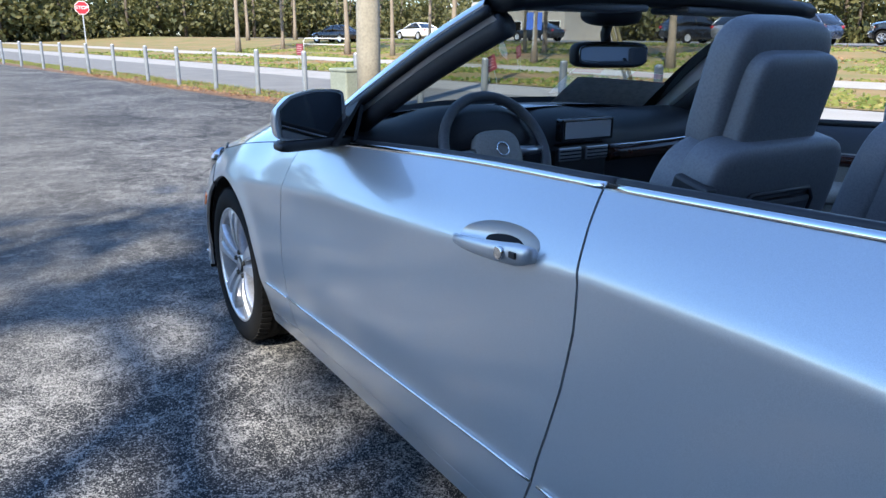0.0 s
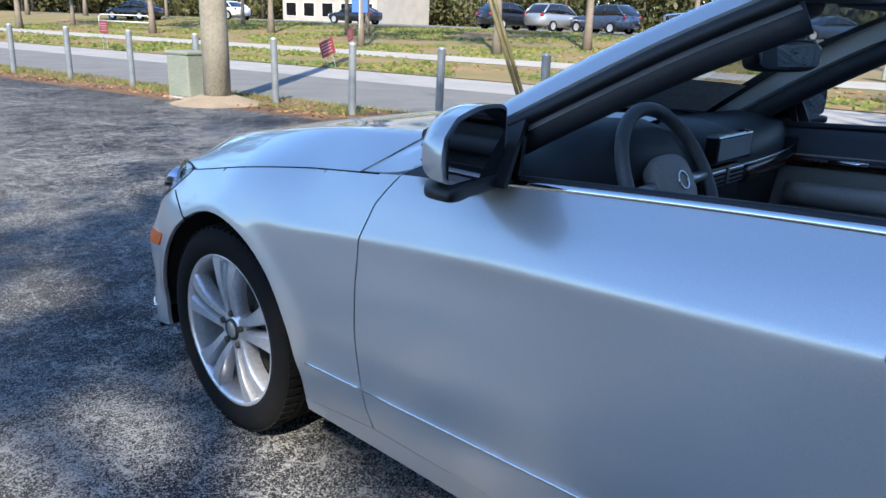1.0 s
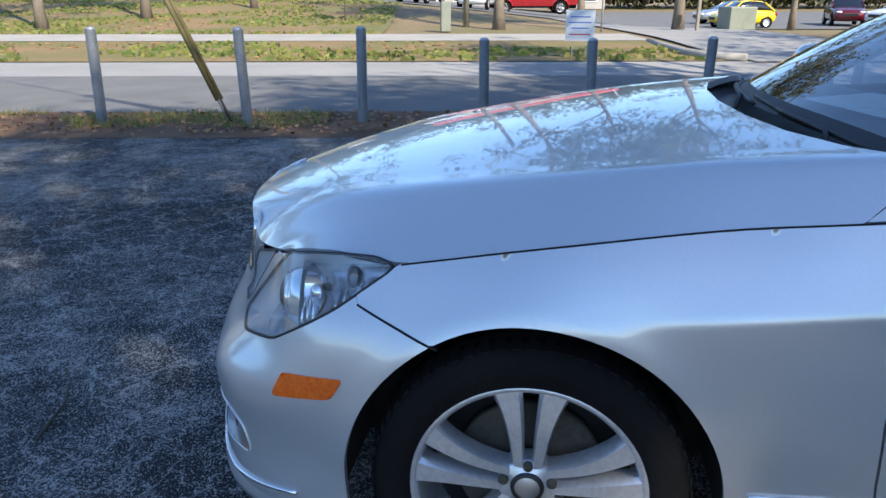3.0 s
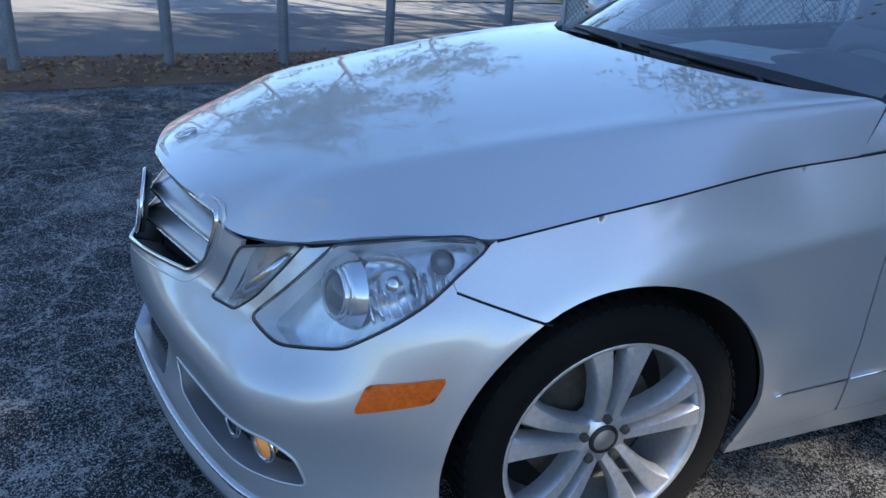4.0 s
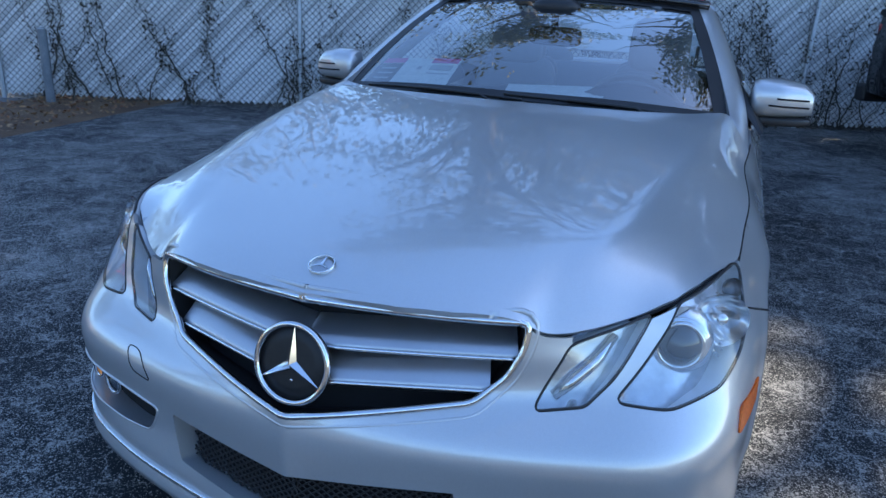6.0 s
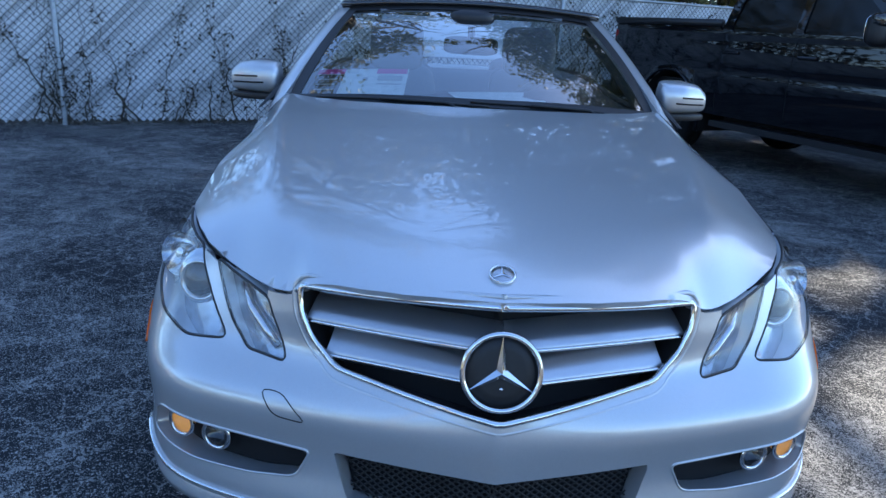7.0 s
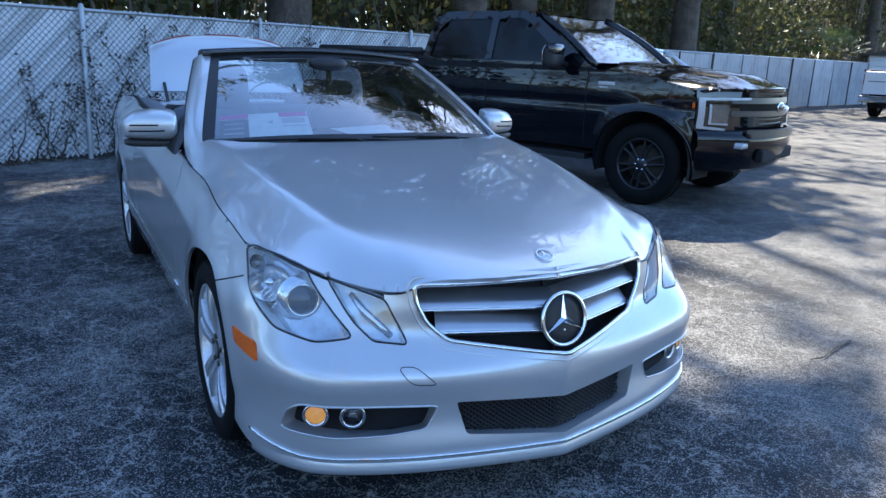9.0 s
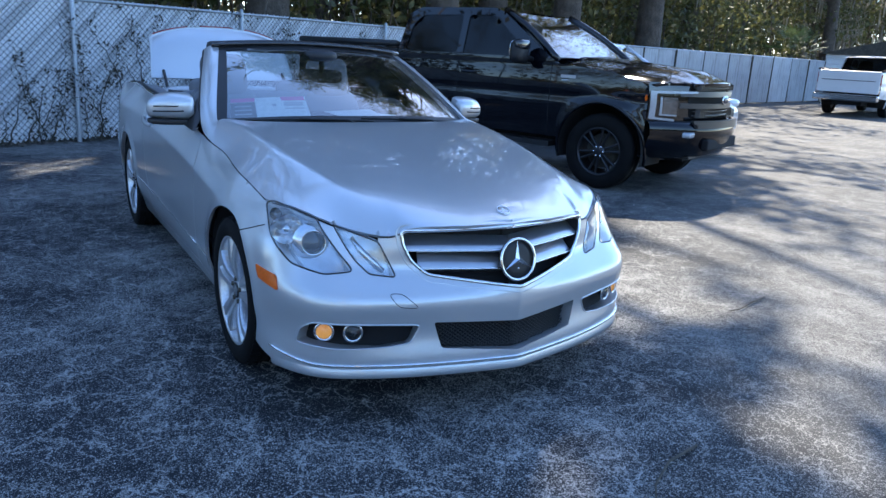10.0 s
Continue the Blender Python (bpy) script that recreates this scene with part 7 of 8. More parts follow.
    panel("fascia", tr_nose, [(-.925, .80), (.925, .80), (.935, 1.19), (0, 1.21), (-.935, 1.19)], [frame_cut], .03, M["gloss_black"], t)
    g = part("grille_backing", boxes(((-.58, .70, .80), (.58, .78, 1.20)), bevel=.02), M["dark"], t)
    for z0, z1 in ((1.055, 1.112), (.935, .987)):
        panel("grille_bar", tr_nose, rounded([(-.70, z0), (.70, z0), (.70, z1), (-.70, z1)], .012), [], .022, M["dark_grille"], g, lift=.012, skirt=.03)
    for z in (1.147, .905, .86):
        tube("grille_rail", [tr_nose(x, z) - np.array((0, .02, 0)) for x in np.linspace(-.53, .53, 9)], .007, M["dark_grille"], g, sides=6)
    for x in np.linspace(-.50, .50, 21):
        part("grille_rib", boxes(((x - .006, .84, .84), (x + .006, .895, .93))), M["dark_grille"], g)
        part("grille_rib", boxes(((x - .006, .82, 1.12), (x + .006, .88, 1.18))), M["dark_grille"], g)
    panel("bumper_band", lambda x, z: np.stack([x * .96, 1.035 - .48 * np.abs(x) ** 2.6 + 0 * z, z], -1), rounded([(-.62, .735), (.62, .735), (.66, .815), (-.66, .815)], .015), [], .025, M["dark_grille"], t, lift=.012, skirt=.05)
    V, F = ellipsoid((0, .972, 1.022), (.105, .016, .048), 2)
    em = obj("grille_emblem", V, F, M["chrome"], g, "plain bright oval badge")
    V, F = ellipsoid((0, .979, 1.022), (.092, .014, .038), 2)
    obj("emblem_field", V, F, M["emblem_field"], em)
    X = np.linspace(-1.0, 1.0, 25)
    prof = [(.80, -.06), (.79, .01), (.74, .03), (.66, .04), (.62, .02), (.52, .0), (.44, -.05), (.40, -.16)]
    V = [(x * (.96 if k < 6 else .9), 1.0 - .48 * abs(x) ** 2.6 + dy, z) for k, (z, dy) in enumerate(prof) for x in X]
    F = [(r * 25 + i, r * 25 + i + 1, (r + 1) * 25 + i + 1, (r + 1) * 25 + i) for r in range(7) for i in range(24)]
    obj("front_bumper", V, [q[::-1] for q in F], coat, t)
    part("lower_intake", boxes(((-.46, .93, .50), (.46, 1.006, .62)), bevel=.02), M["dark"], t)
    part("skid_plate", boxes(((-.5, .66, .39), (.5, .835, .42)), bevel=.012), M["dark_grille"], t)
    # bed and tail
    part("tailgate", boxes(((-.93, -4.98, .75), (.93, -4.90, 1.44)), bevel=.03), coat, t)
    part("tailgate_line", boxes(((-.80, -4.988, 1.13), (.80, -4.978, 1.15))), M["dark"], t)
    part("rear_bumper", boxes(((-.98, -5.12, .50), (.98, -4.94, .70)), bevel=.04), M["chrome"] if coat is not M["black_paint"] else M["black"], t)
    part("bed_front", boxes(((-.93, -3.06, .80), (.93, -3.0, 1.44))), coat, t)
    part("bed_floor", boxes(((-.90, -4.9, .78), (.90, -3.05, .84))), M["black"], t)
    part("underbody", boxes(((-.45, -4.8, .36), (.45, .75, .60)), ((-.80, -2.95, .44), (.80, -.6, .60))), M["dark"], t)
    for sg in (1, -1):
        for wy in (0, -3.68):
            truck_wheel(t, sg, wy, coat is M["black_paint"])
    return tagged(t, label, "truck")


def truck_wheel(t, sg, y, dark):
    w = empty("wheel")
    w.parent = t
    o = np.array((sg * .86, y, .415))
    def put(V):
        return turned(V, sg) + o
    def fl(F):
        return [f[::-1] for f in F] if sg > 0 else F
    V, F = lathe_data([(.10, .255), (.125, .27), (.13, .32), (.125, .375), (.105, .402), (.07, .412), (.03, .413), (.026, .402), (-.026, .402), (-.03, .413), (-.07, .412), (-.105, .402), (-.13, .35), (-.12, .26)], 48, "x")
    obj("tyre", put(V), fl(F), M["rubber"], w)
    rm = M["alloy_dark"] if dark else M["alloy"]
    V, F = lathe_data([(.108, .262), (.116, .258), (.112, .245), (.07, .235), (-.09, .23)], 48, "x")
    obj("rim", put(V), fl(F), rm, w)
    V, F = lathe_data([(.0, .02), (.005, .19), (-.02, .19)], 32, "x")
    obj("brake_disc", put(V), fl(F), M["vine"], w)
    for k in range(6):
        for s_ in (-1, 1):
            a = 2 * math.pi * k / 6 + .26
            er, et = np.array((0, math.cos(a), math.sin(a))), np.array((0, -math.sin(a), math.cos(a)))
            V = []
            for r, c, hw in ((.045, .016, .012), (.15, .026, .014), (.252, .045, .018)):
                for tt, xx in ((-hw, .082), (-hw * .5, .10), (hw * .5, .10), (hw, .082), (0, .05)):
                    V.append(er * r + et * (s_ * c + tt) + np.array((xx, 0, 0)))
            F = [(i * 5 + j, i * 5 + (j + 1) % 5, (i + 1) * 5 + (j + 1) % 5, (i + 1) * 5 + j) for i in range(2) for j in range(5)]
            obj("spoke", put(V), fl(F), rm, w)
    V, F = lathe_data([(.07, .075), (.10, .07), (.108, .05), (.11, .0005)], 24, "x")
    obj("hub", put(V), fl(F), rm, w)
    for k in range(6):
        a = 2 * math.pi * k / 6
        V, F = lathe_data([(.10, .012), (.116, .010), (.117, .0003)], 8, "x")
        obj("lug_nut", put(V + np.array((0, .055 * math.cos(a), .055 * math.sin(a)))), fl(F), M["chrome"], w)


M["alloy_dark"] = mottled("dark_alloy", (0.035, 0.036, 0.04), (0.05, 0.05, 0.055), 8, 0.3, 80, 0.03, 0.001, 0.6)
TRUCK_TURN = 20.5
truck = pickup(M["black_paint"], "glossy black crew cab pickup with black wheels")
truck.matrix_world = pose(-4.80, -3.20, 0, 0, 0, TRUCK_TURN)
white_truck = pickup(M["white_paint"], "white crew cab pickup with red tail lamps", fine=False)
white_truck.matrix_world = pose(-26.6, -12.05, 0, 0, 0, 104)

# ---- parked cars ----
CARS = {}  # stations: along, half width, foot, shoulder; then roof outline along, height, half width
CARS["sedan"] = ([(2.25, .60, .35, .62), (2.1, .78, .28, .72), (1.5, .90, .25, .86), (.7, .92, .22, .95), (-.6, .92, .22, .98), (-1.5, .91, .25, 1.0), (-2.1, .82, .30, .98), (-2.3, .68, .40, .90)],
              [(.85, .96, .80), (.1, 1.36, .62), (-.4, 1.44, .60), (-.9, 1.42, .60), (-1.75, 1.02, .72)], 1.40)
CARS["suv"] = ([(2.25, .66, .40, .75), (2.1, .84, .32, .92), (1.4, .94, .28, 1.06), (.6, .95, .26, 1.12), (-.8, .95, .26, 1.15), (-1.8, .94, .28, 1.17), (-2.25, .86, .35, 1.12), (-2.38, .76, .42, 1.0)],
            [(.95, 1.10, .84), (.25, 1.62, .70), (-.4, 1.73, .68), (-1.6, 1.72, .68), (-2.25, 1.18, .78)], 1.42)
CARS["compact"] = ([(1.75, .58, .35, .62), (1.62, .74, .28, .76), (1.1, .83, .25, .92), (.5, .84, .23, 1.0), (-.6, .84, .23, 1.02), (-1.35, .82, .26, 1.0), (-1.68, .72, .32, .90), (-1.78, .62, .40, .80)],
                [(.95, .98, .74), (.35, 1.42, .60), (-.1, 1.50, .58), (-.95, 1.44, .58), (-1.62, .98, .66)], 1.12)


def loft(rings, mat, name, parent, label=""):
    n = len(rings[0])
    V = [p for r in rings for p in r]
    F = [(i * n + k, i * n + (k + 1) % n, (i + 1) * n + (k + 1) % n, (i + 1) * n + k) for i in range(len(rings) - 1) for k in range(n)]
    F += [tuple(range(n))[::-1], tuple((len(rings) - 1) * n + k for k in range(n))]
    return obj(name, V, F, mat, parent, label)


def parked_car(kind, coat, label):
    body, roof, axle = CARS[kind]
    c = empty("parked_car")
    ys = np.array([b[0] for b in body])
    Y = np.linspace(ys[0], ys[-1], 26)
    hw, lo, hi = (np.interp(-Y, -ys, [b[k] for b in body]) for k in (1, 2, 3))
    rings = []
    for y, w, a, b in zip(Y, hw, lo, hi):
        rings.append([(w * q, y, a + (b - a) * r) for q, r in ((-.86, 0), (-.98, .18), (-1, .5), (-.97, .8), (-.88, .95), (-.6, 1), (0, 1.02), (.6, 1), (.88, .95), (.97, .8), (1, .5), (.98, .18), (.86, 0), (0, -.02))])
    loft(rings, coat, "body", c)
    ry = np.array([r[0] for r in roof])
    Y = np.linspace(ry[0], ry[-1], 18)
    rz, rw = np.interp(-Y, -ry, [r[1] for r in roof]), np.interp(-Y, -ry, [r[2] for r in roof])
    base = np.interp(-Y, -ys, [b[3] for b in body]) - .03
    bw = np.interp(-Y, -ys, [b[1] for b in body]) * .93
    loft([[(-w0, y, z0), (-(w0 + w1) / 2 - .01, y, (z0 + z1) / 2), (-w1, y, z1 - .04), (-w1 * .8, y, z1 - .01), (0, y, z1), (w1 * .8, y, z1 - .01), (w1, y, z1 - .04), ((w0 + w1) / 2 + .01, y, (z0 + z1) / 2), (w0, y, z0)] for y, w0, w1, z0, z1 in zip(Y, bw, rw, base, rz)], M["gloss_black"], "greenhouse", c)
    keep = rz > rz.max() - .12
    loft([[(-w * 1.01, y, z - .05), (-w * .82, y, z + .006), (0, y, z + .016), (w * .82, y, z + .006), (w * 1.01, y, z - .05)] for y, w, z in zip(Y[keep], rw[keep], rz[keep])], coat, "roof", c)
    for sg in (-1, 1):
        tube("pillar", [(sg * a, y, z) for a, y, z in zip(np.interp([0, 1, 2], [0, 2], [bw[0], rw[keep][0]]) + .012, np.linspace(Y[0], Y[keep][0], 3), np.linspace(base[0] + .03, rz[keep][0] - .03, 3))], .035, coat, c)
        tube("pillar", [(sg * a, y, z) for a, y, z in zip(np.interp([0, 1, 2], [0, 2], [bw[-1], rw[keep][-1]]) + .012, np.linspace(Y[-1], Y[keep][-1], 3), np.linspace(base[-1] + .03, rz[keep][-1] - .03, 3))], .05, coat, c)
        ym = Y[keep].mean()
        tube("pillar", [(sg * float(np.interp(-ym, -Y, bw)) + sg * .012, ym, float(np.interp(-ym, -Y, base)) + .03), (sg * float(np.interp(-ym, -Y, rw)) + sg * .014, ym, rz.max() - .05)], .03, M["black"], c)
        for y in (axle, -axle):
            w = empty("wheel")
            w.parent = c
            r = .34 if kind != "compact" else .30
            V, F = lathe_data([(-.1, r * .7), (-.1, r * .95), (-.07, r), (.07, r), (.1, r * .95), (.1, r * .68)], 24, "x")
            o = np.array((sg * (hw.max() - .09), y, r))
            obj("tyre", V + o, F, M["rubber"], w)
            V, F = lathe_data([(sg * .095, r * .68), (sg * .07, r * .5), (sg * .09, r * .2), (sg * .09, .001)], 16, "x")
            obj("rim", V + o, F, M["alloy"], w)
            V, F = lathe_data([(sg * -.02, r * 1.16), (sg * .088, r * 1.16)], 24, "x")
            V2, F2 = lathe_data([(sg * .075, r * 1.16), (sg * .075, r * .6)], 24, "x")
            V3, F3 = joined([(V + o, F), (V2 + o, F2)])
            obj("wheel_arch", V3, F3, M["dark"], c)
        yf, yr = ys[0] - .10, ys[-1] + .06
        zf, zr = body[1][3] - .10, body[-2][3] - .14
        V, F = ellipsoid((sg * body[1][1] * .74, ys[1] + .02, zf), (.17, .12, .07), 2.6, 14, 10)
        obj("headlamp", V, F, M["lamp_white"], c)
        V, F = ellipsoid((sg * body[-2][1] * .84, ys[-2] - .06, zr), (.12, .10, .10), 2.6, 14, 10)
        obj("tail_lamp", V, F, M["red_lens"], c)
    part("grille", boxes(((-.42, ys[1] + .0, body[1][3] - .34), (.42, ys[0] + .012, body[1][3] - .16)), bevel=.03), M["black"], c)
    return tagged(c, label, "car", "cars in the far lot")


M["paint_dark"] = paint("charcoal_paint", (0.02, 0.022, 0.027), 0.4, 0.25)
M["paint_red"] = paint("red_paint", (0.26, 0.010, 0.014), 0.1, 0.25)
M["paint_maroon"] = paint("maroon_paint", (0.10, 0.008, 0.012), 0.3, 0.25)
M["paint_yellow"] = paint("yellow_paint", (0.78, 0.55, 0.01), 0.0, 0.25)
M["paint_blue"] = paint("slate_blue_paint", (0.06, 0.085, 0.14), 0.5, 0.25)
M["paint_silver"] = paint("plain_silver_paint", (0.45, 0.46, 0.47), 0.7, 0.3)


def put_car(kind, coat, label, s, a, turn):
    c = parked_car(kind, coat, label)
    c.matrix_world = Matrix.Translation(street(s, a, float(land(s, a)) + .02)) @ pose(0, 0, 0, 0, 0, turn)


W, D = M["white_paint"], M["paint_dark"]
put_car("suv", D, "dark grey off-roader parked facing the street", 37.5, 25.2, -100)
put_car("suv", M["paint_silver"], "silver off-roader parked facing the street", 38.0, 21.9, -95)
put_car("suv", M["paint_blue"], "dark blue sport utility car parked side on", 38.0, 18.6, -10)
put_car("sedan", W, "white saloon parked in the far lot", 43.0, 9.2, 12)
put_car("sedan", M["paint_blue"], "slate blue saloon in the far lot", 42.0, 6.4, 60)
put_car("suv", W, "white sport utility car facing the street", 40.0, 2.2, 80)
put_car("suv", W, "white off-roader facing the street", 40.5, -1.4, 84)
put_car("sedan", D, "dark saloon parked under the street trees", 27.5, 53, 20)
put_car("sedan", D, "dark saloon standing across the bank", 38.5, 40.0, 10)
put_car("sedan", W, "white saloon on the far road", 34, 50, 5)
put_car("compact", M["paint_yellow"], "bright yellow compact hatchback by the drive", 36.0, -16.4, 14)
put_car("suv", W, "white sport utility car by the drive", 35.0, -25.5, 20)
put_car("suv", M["paint_maroon"], "maroon sport utility car by the drive", 39.0, -24.0, 80)
put_car("sedan", M["paint_silver"], "silver saloon at the drive end", 42.0, -18.0, 15)
put_car("suv", D, "dark sport utility car behind the fence end", 28.5, -26.5, 30)
put_car("suv", W, "white sport utility car parked beyond the drive", 33.0, -31.0, 20)
dark_truck = pickup(M["paint_dark"], "black pickup parked side on in the far lot", fine=False)
dark_truck.matrix_world = Matrix.Translation(street(40.5, 14.6, float(land(40, 12)) + .02)) @ pose(0, 0, 0, 0, 0, 9)
red_truck = pickup(M["paint_red"], "red pickup parked side on in the far lot", fine=False)
red_truck.matrix_world = Matrix.Translation(street(43, -3.2, float(land(43, -5)) + .02)) @ pose(0, 0, 0, 0, 0, 9)
near_white = parked_car("suv", W, "white car parked beyond the black pickup")
near_white.matrix_world = pose(-7.05, -6.5, 0, 0, 0, TRUCK_TURN)


M["stucco"] = mottled("weathered_stucco", (0.36, 0.33, 0.29), (0.42, 0.39, 0.34), 0.7, 0.9, 20, 0.2)


def building(s, a, w, d, h, label, stripe):
    b = empty("building")
    x, y, _ = street(s, a)
    m = pose(x, y, float(land(s, a)), 0, 0, 99)
    part("wall", boxes(((-w / 2, -d / 2, 0), (w / 2, d / 2, h)), m=m), M["stucco"], b)
    part("fascia", boxes(((-w / 2 - .2, -d / 2 - .3, h - .6), (w / 2 + .2, d / 2 + .3, h + .1)), bevel=.03, m=m), stripe, b)
    part("roof", boxes(((-w / 2 - .1, -d / 2 - .2, h + .1), (w / 2 + .1, d / 2 + .2, h + .4)), m=m), M["walk"], b)
    n = int(w / 3.2)
    for k in range(n):
        cx = -w / 2 + (k + .5) * w / n
        for sg in (-1, 1):
            win = part("window", boxes(((cx - 1.1, sg * (d / 2 + .02) - .04, .6), (cx + 1.1, sg * (d / 2 + .02) + .04, 2.6)), m=m), M["white"], b)
            part("pane", boxes(((cx - 1.0, sg * (d / 2 + .05) - .03, .7), (cx + 1.0, sg * (d / 2 + .05) + .03, 2.5)), m=m), M["gloss_black"], win)
    return tagged(b, label, "building")


building(66, -5, 18, 10, 4.2, "low white shop with a red fascia beyond the far lot", M["stop_red"])
building(78, 74, 18, 12, 5.0, "pale low house behind the street trees", M["walk"])


def shed():
    b = empty("shed")
    m = pose(-35.2, -17.3, 0, 0, 0, 212.6)
    for k in range(9):
        part("cladding_board", boxes(((-3.0, -2.5, .02 + .24 * k), (3.0, 2.5, .25 + .24 * k)), bevel=.008, m=m), M["white"], b)
    V = [m @ Vector(v) for v in ((-3.2, -2.8, 2.15), (3.2, -2.8, 2.15), (3.2, 2.8, 2.15), (-3.2, 2.8, 2.15), (-3.2, 0, 2.85), (3.2, 0, 2.85))]
    obj("roof", V, [(0, 1, 5, 4), (2, 3, 4, 5), (0, 4, 3), (1, 2, 5), (0, 3, 2, 1)], M["vine"], b, smooth=False)
    return tagged(b, "pale clapboard shed with a dark roof", "shed")


shed()

# ---- trees ----


def leaf_cloud(rng, centres, per, spread, size):
    n = len(centres) * per
    C = np.repeat(np.array(centres, float), per, 0) + rng.normal(0, spread, (n, 3)) * np.array((1, 1, .7))
    A = rng.normal(0, 1, (n, 3))
    A /= np.linalg.norm(A, axis=1)[:, None]
    B = np.cross(A, rng.normal(0, 1, (n, 3)))
    B /= np.linalg.norm(B, axis=1)[:, None]
    r = rng.uniform(.6, 1.3, (n, 1)) * size
    V = np.stack([C - A * r, C + B * r * .55, C + A * r, C - B * r * .55], 1).reshape(-1, 3)
    F = np.arange(n * 4).reshape(-1, 4)
    return V, F


def fast_mesh(name, V, F, mat, parent):
    me = bpy.data.meshes.new(name)
    me.vertices.add(len(V))
    me.vertices.foreach_set("co", np.ascontiguousarray(V, dtype=np.float32).ravel())
    k = F.shape[1]
    me.loops.add(F.size)
    me.loops.foreach_set("vertex_index", F.ravel().astype(np.int32))
    me.polygons.add(len(F))
    me.polygons.foreach_set("loop_start", np.arange(0, F.size, k, dtype=np.int32))
    me.polygons.foreach_set("loop_total", np.full(len(F), k, dtype=np.int32))
    me.update(calc_edges=True)
    me.materials.append(mat)
    ob = new(name, me)
    ob.parent = parent
    return ob


# ground points (x, y, radius) where cut-out leaves let chosen sun patches fall
GAPS = ((-1.6, .2, .5), (-1.25, -.35, .58), (-1.5, -.85, .4), (-1.95, -.35, .4), (.12, 1.55, .22), (-1.0, 1.6, .32), (-1.8, 1.25, .35), (-2.5, .9, .45), (-3.1, .4, .6), (.62, 1.12, .045), (1.4, -5.5, .35), (.9, -5.9, .3), (-2.6, -.6, .5), (-3.4, -1.4, .5), (-1.15, -1.05, .35), (10.5, -5.0, 2.4), (13.0, -3.0, 2.4), (9.0, -7.0, 1.4), (8.4, -2.5, .7), (-1.2, 4.6, 1.3), (-3.6, 3.0, 1.2), (-13, -6.5, 2.0), (-6.0, .5, 1.3),
        (-2.4, -1.6, .4), (-3.6, -.9, .5), (-7.5, -3.0, .6), (-6.6, -1.6, .6))


# start, direction and spread of cones cut for the windscreen's sky reflection
OPENINGS = (((.15, -.9, 1.2), (-.05, -.50, .86), .13), ((-.1, -.9, 1.2), (.25, -.45, .86), .09), ((0, -1.1, 1.25), (.02, -.70, .71), .13))


def sun_gaps(pts, origin, rng, widen=1.0):
    """True for the points that stay clear of the gaps in the canopy."""
    w = np.asarray(pts, float) + np.array(origin)
    sd = np.array(sun_from)
    keep = np.ones(len(w), bool)
    for gx, gy, gr in GAPS:
        rel = w - np.array((gx, gy, 0))
        along = rel @ sd
        keep &= np.linalg.norm(rel - along[:, None] * sd, axis=1) > gr * widen * rng.uniform(.75, 1.25, len(w))
    for p, q, spread in OPENINGS:                           # cones cleared of leaves so the windscreen reflects sky
        d = np.array(q) / np.linalg.norm(q)
        rel = w - np.array(p)
        along = rel @ d
        keep &= (along < 0) | (np.linalg.norm(rel - along[:, None] * d, axis=1) > spread * along * rng.uniform(.8, 1.2, len(w)))
    return keep


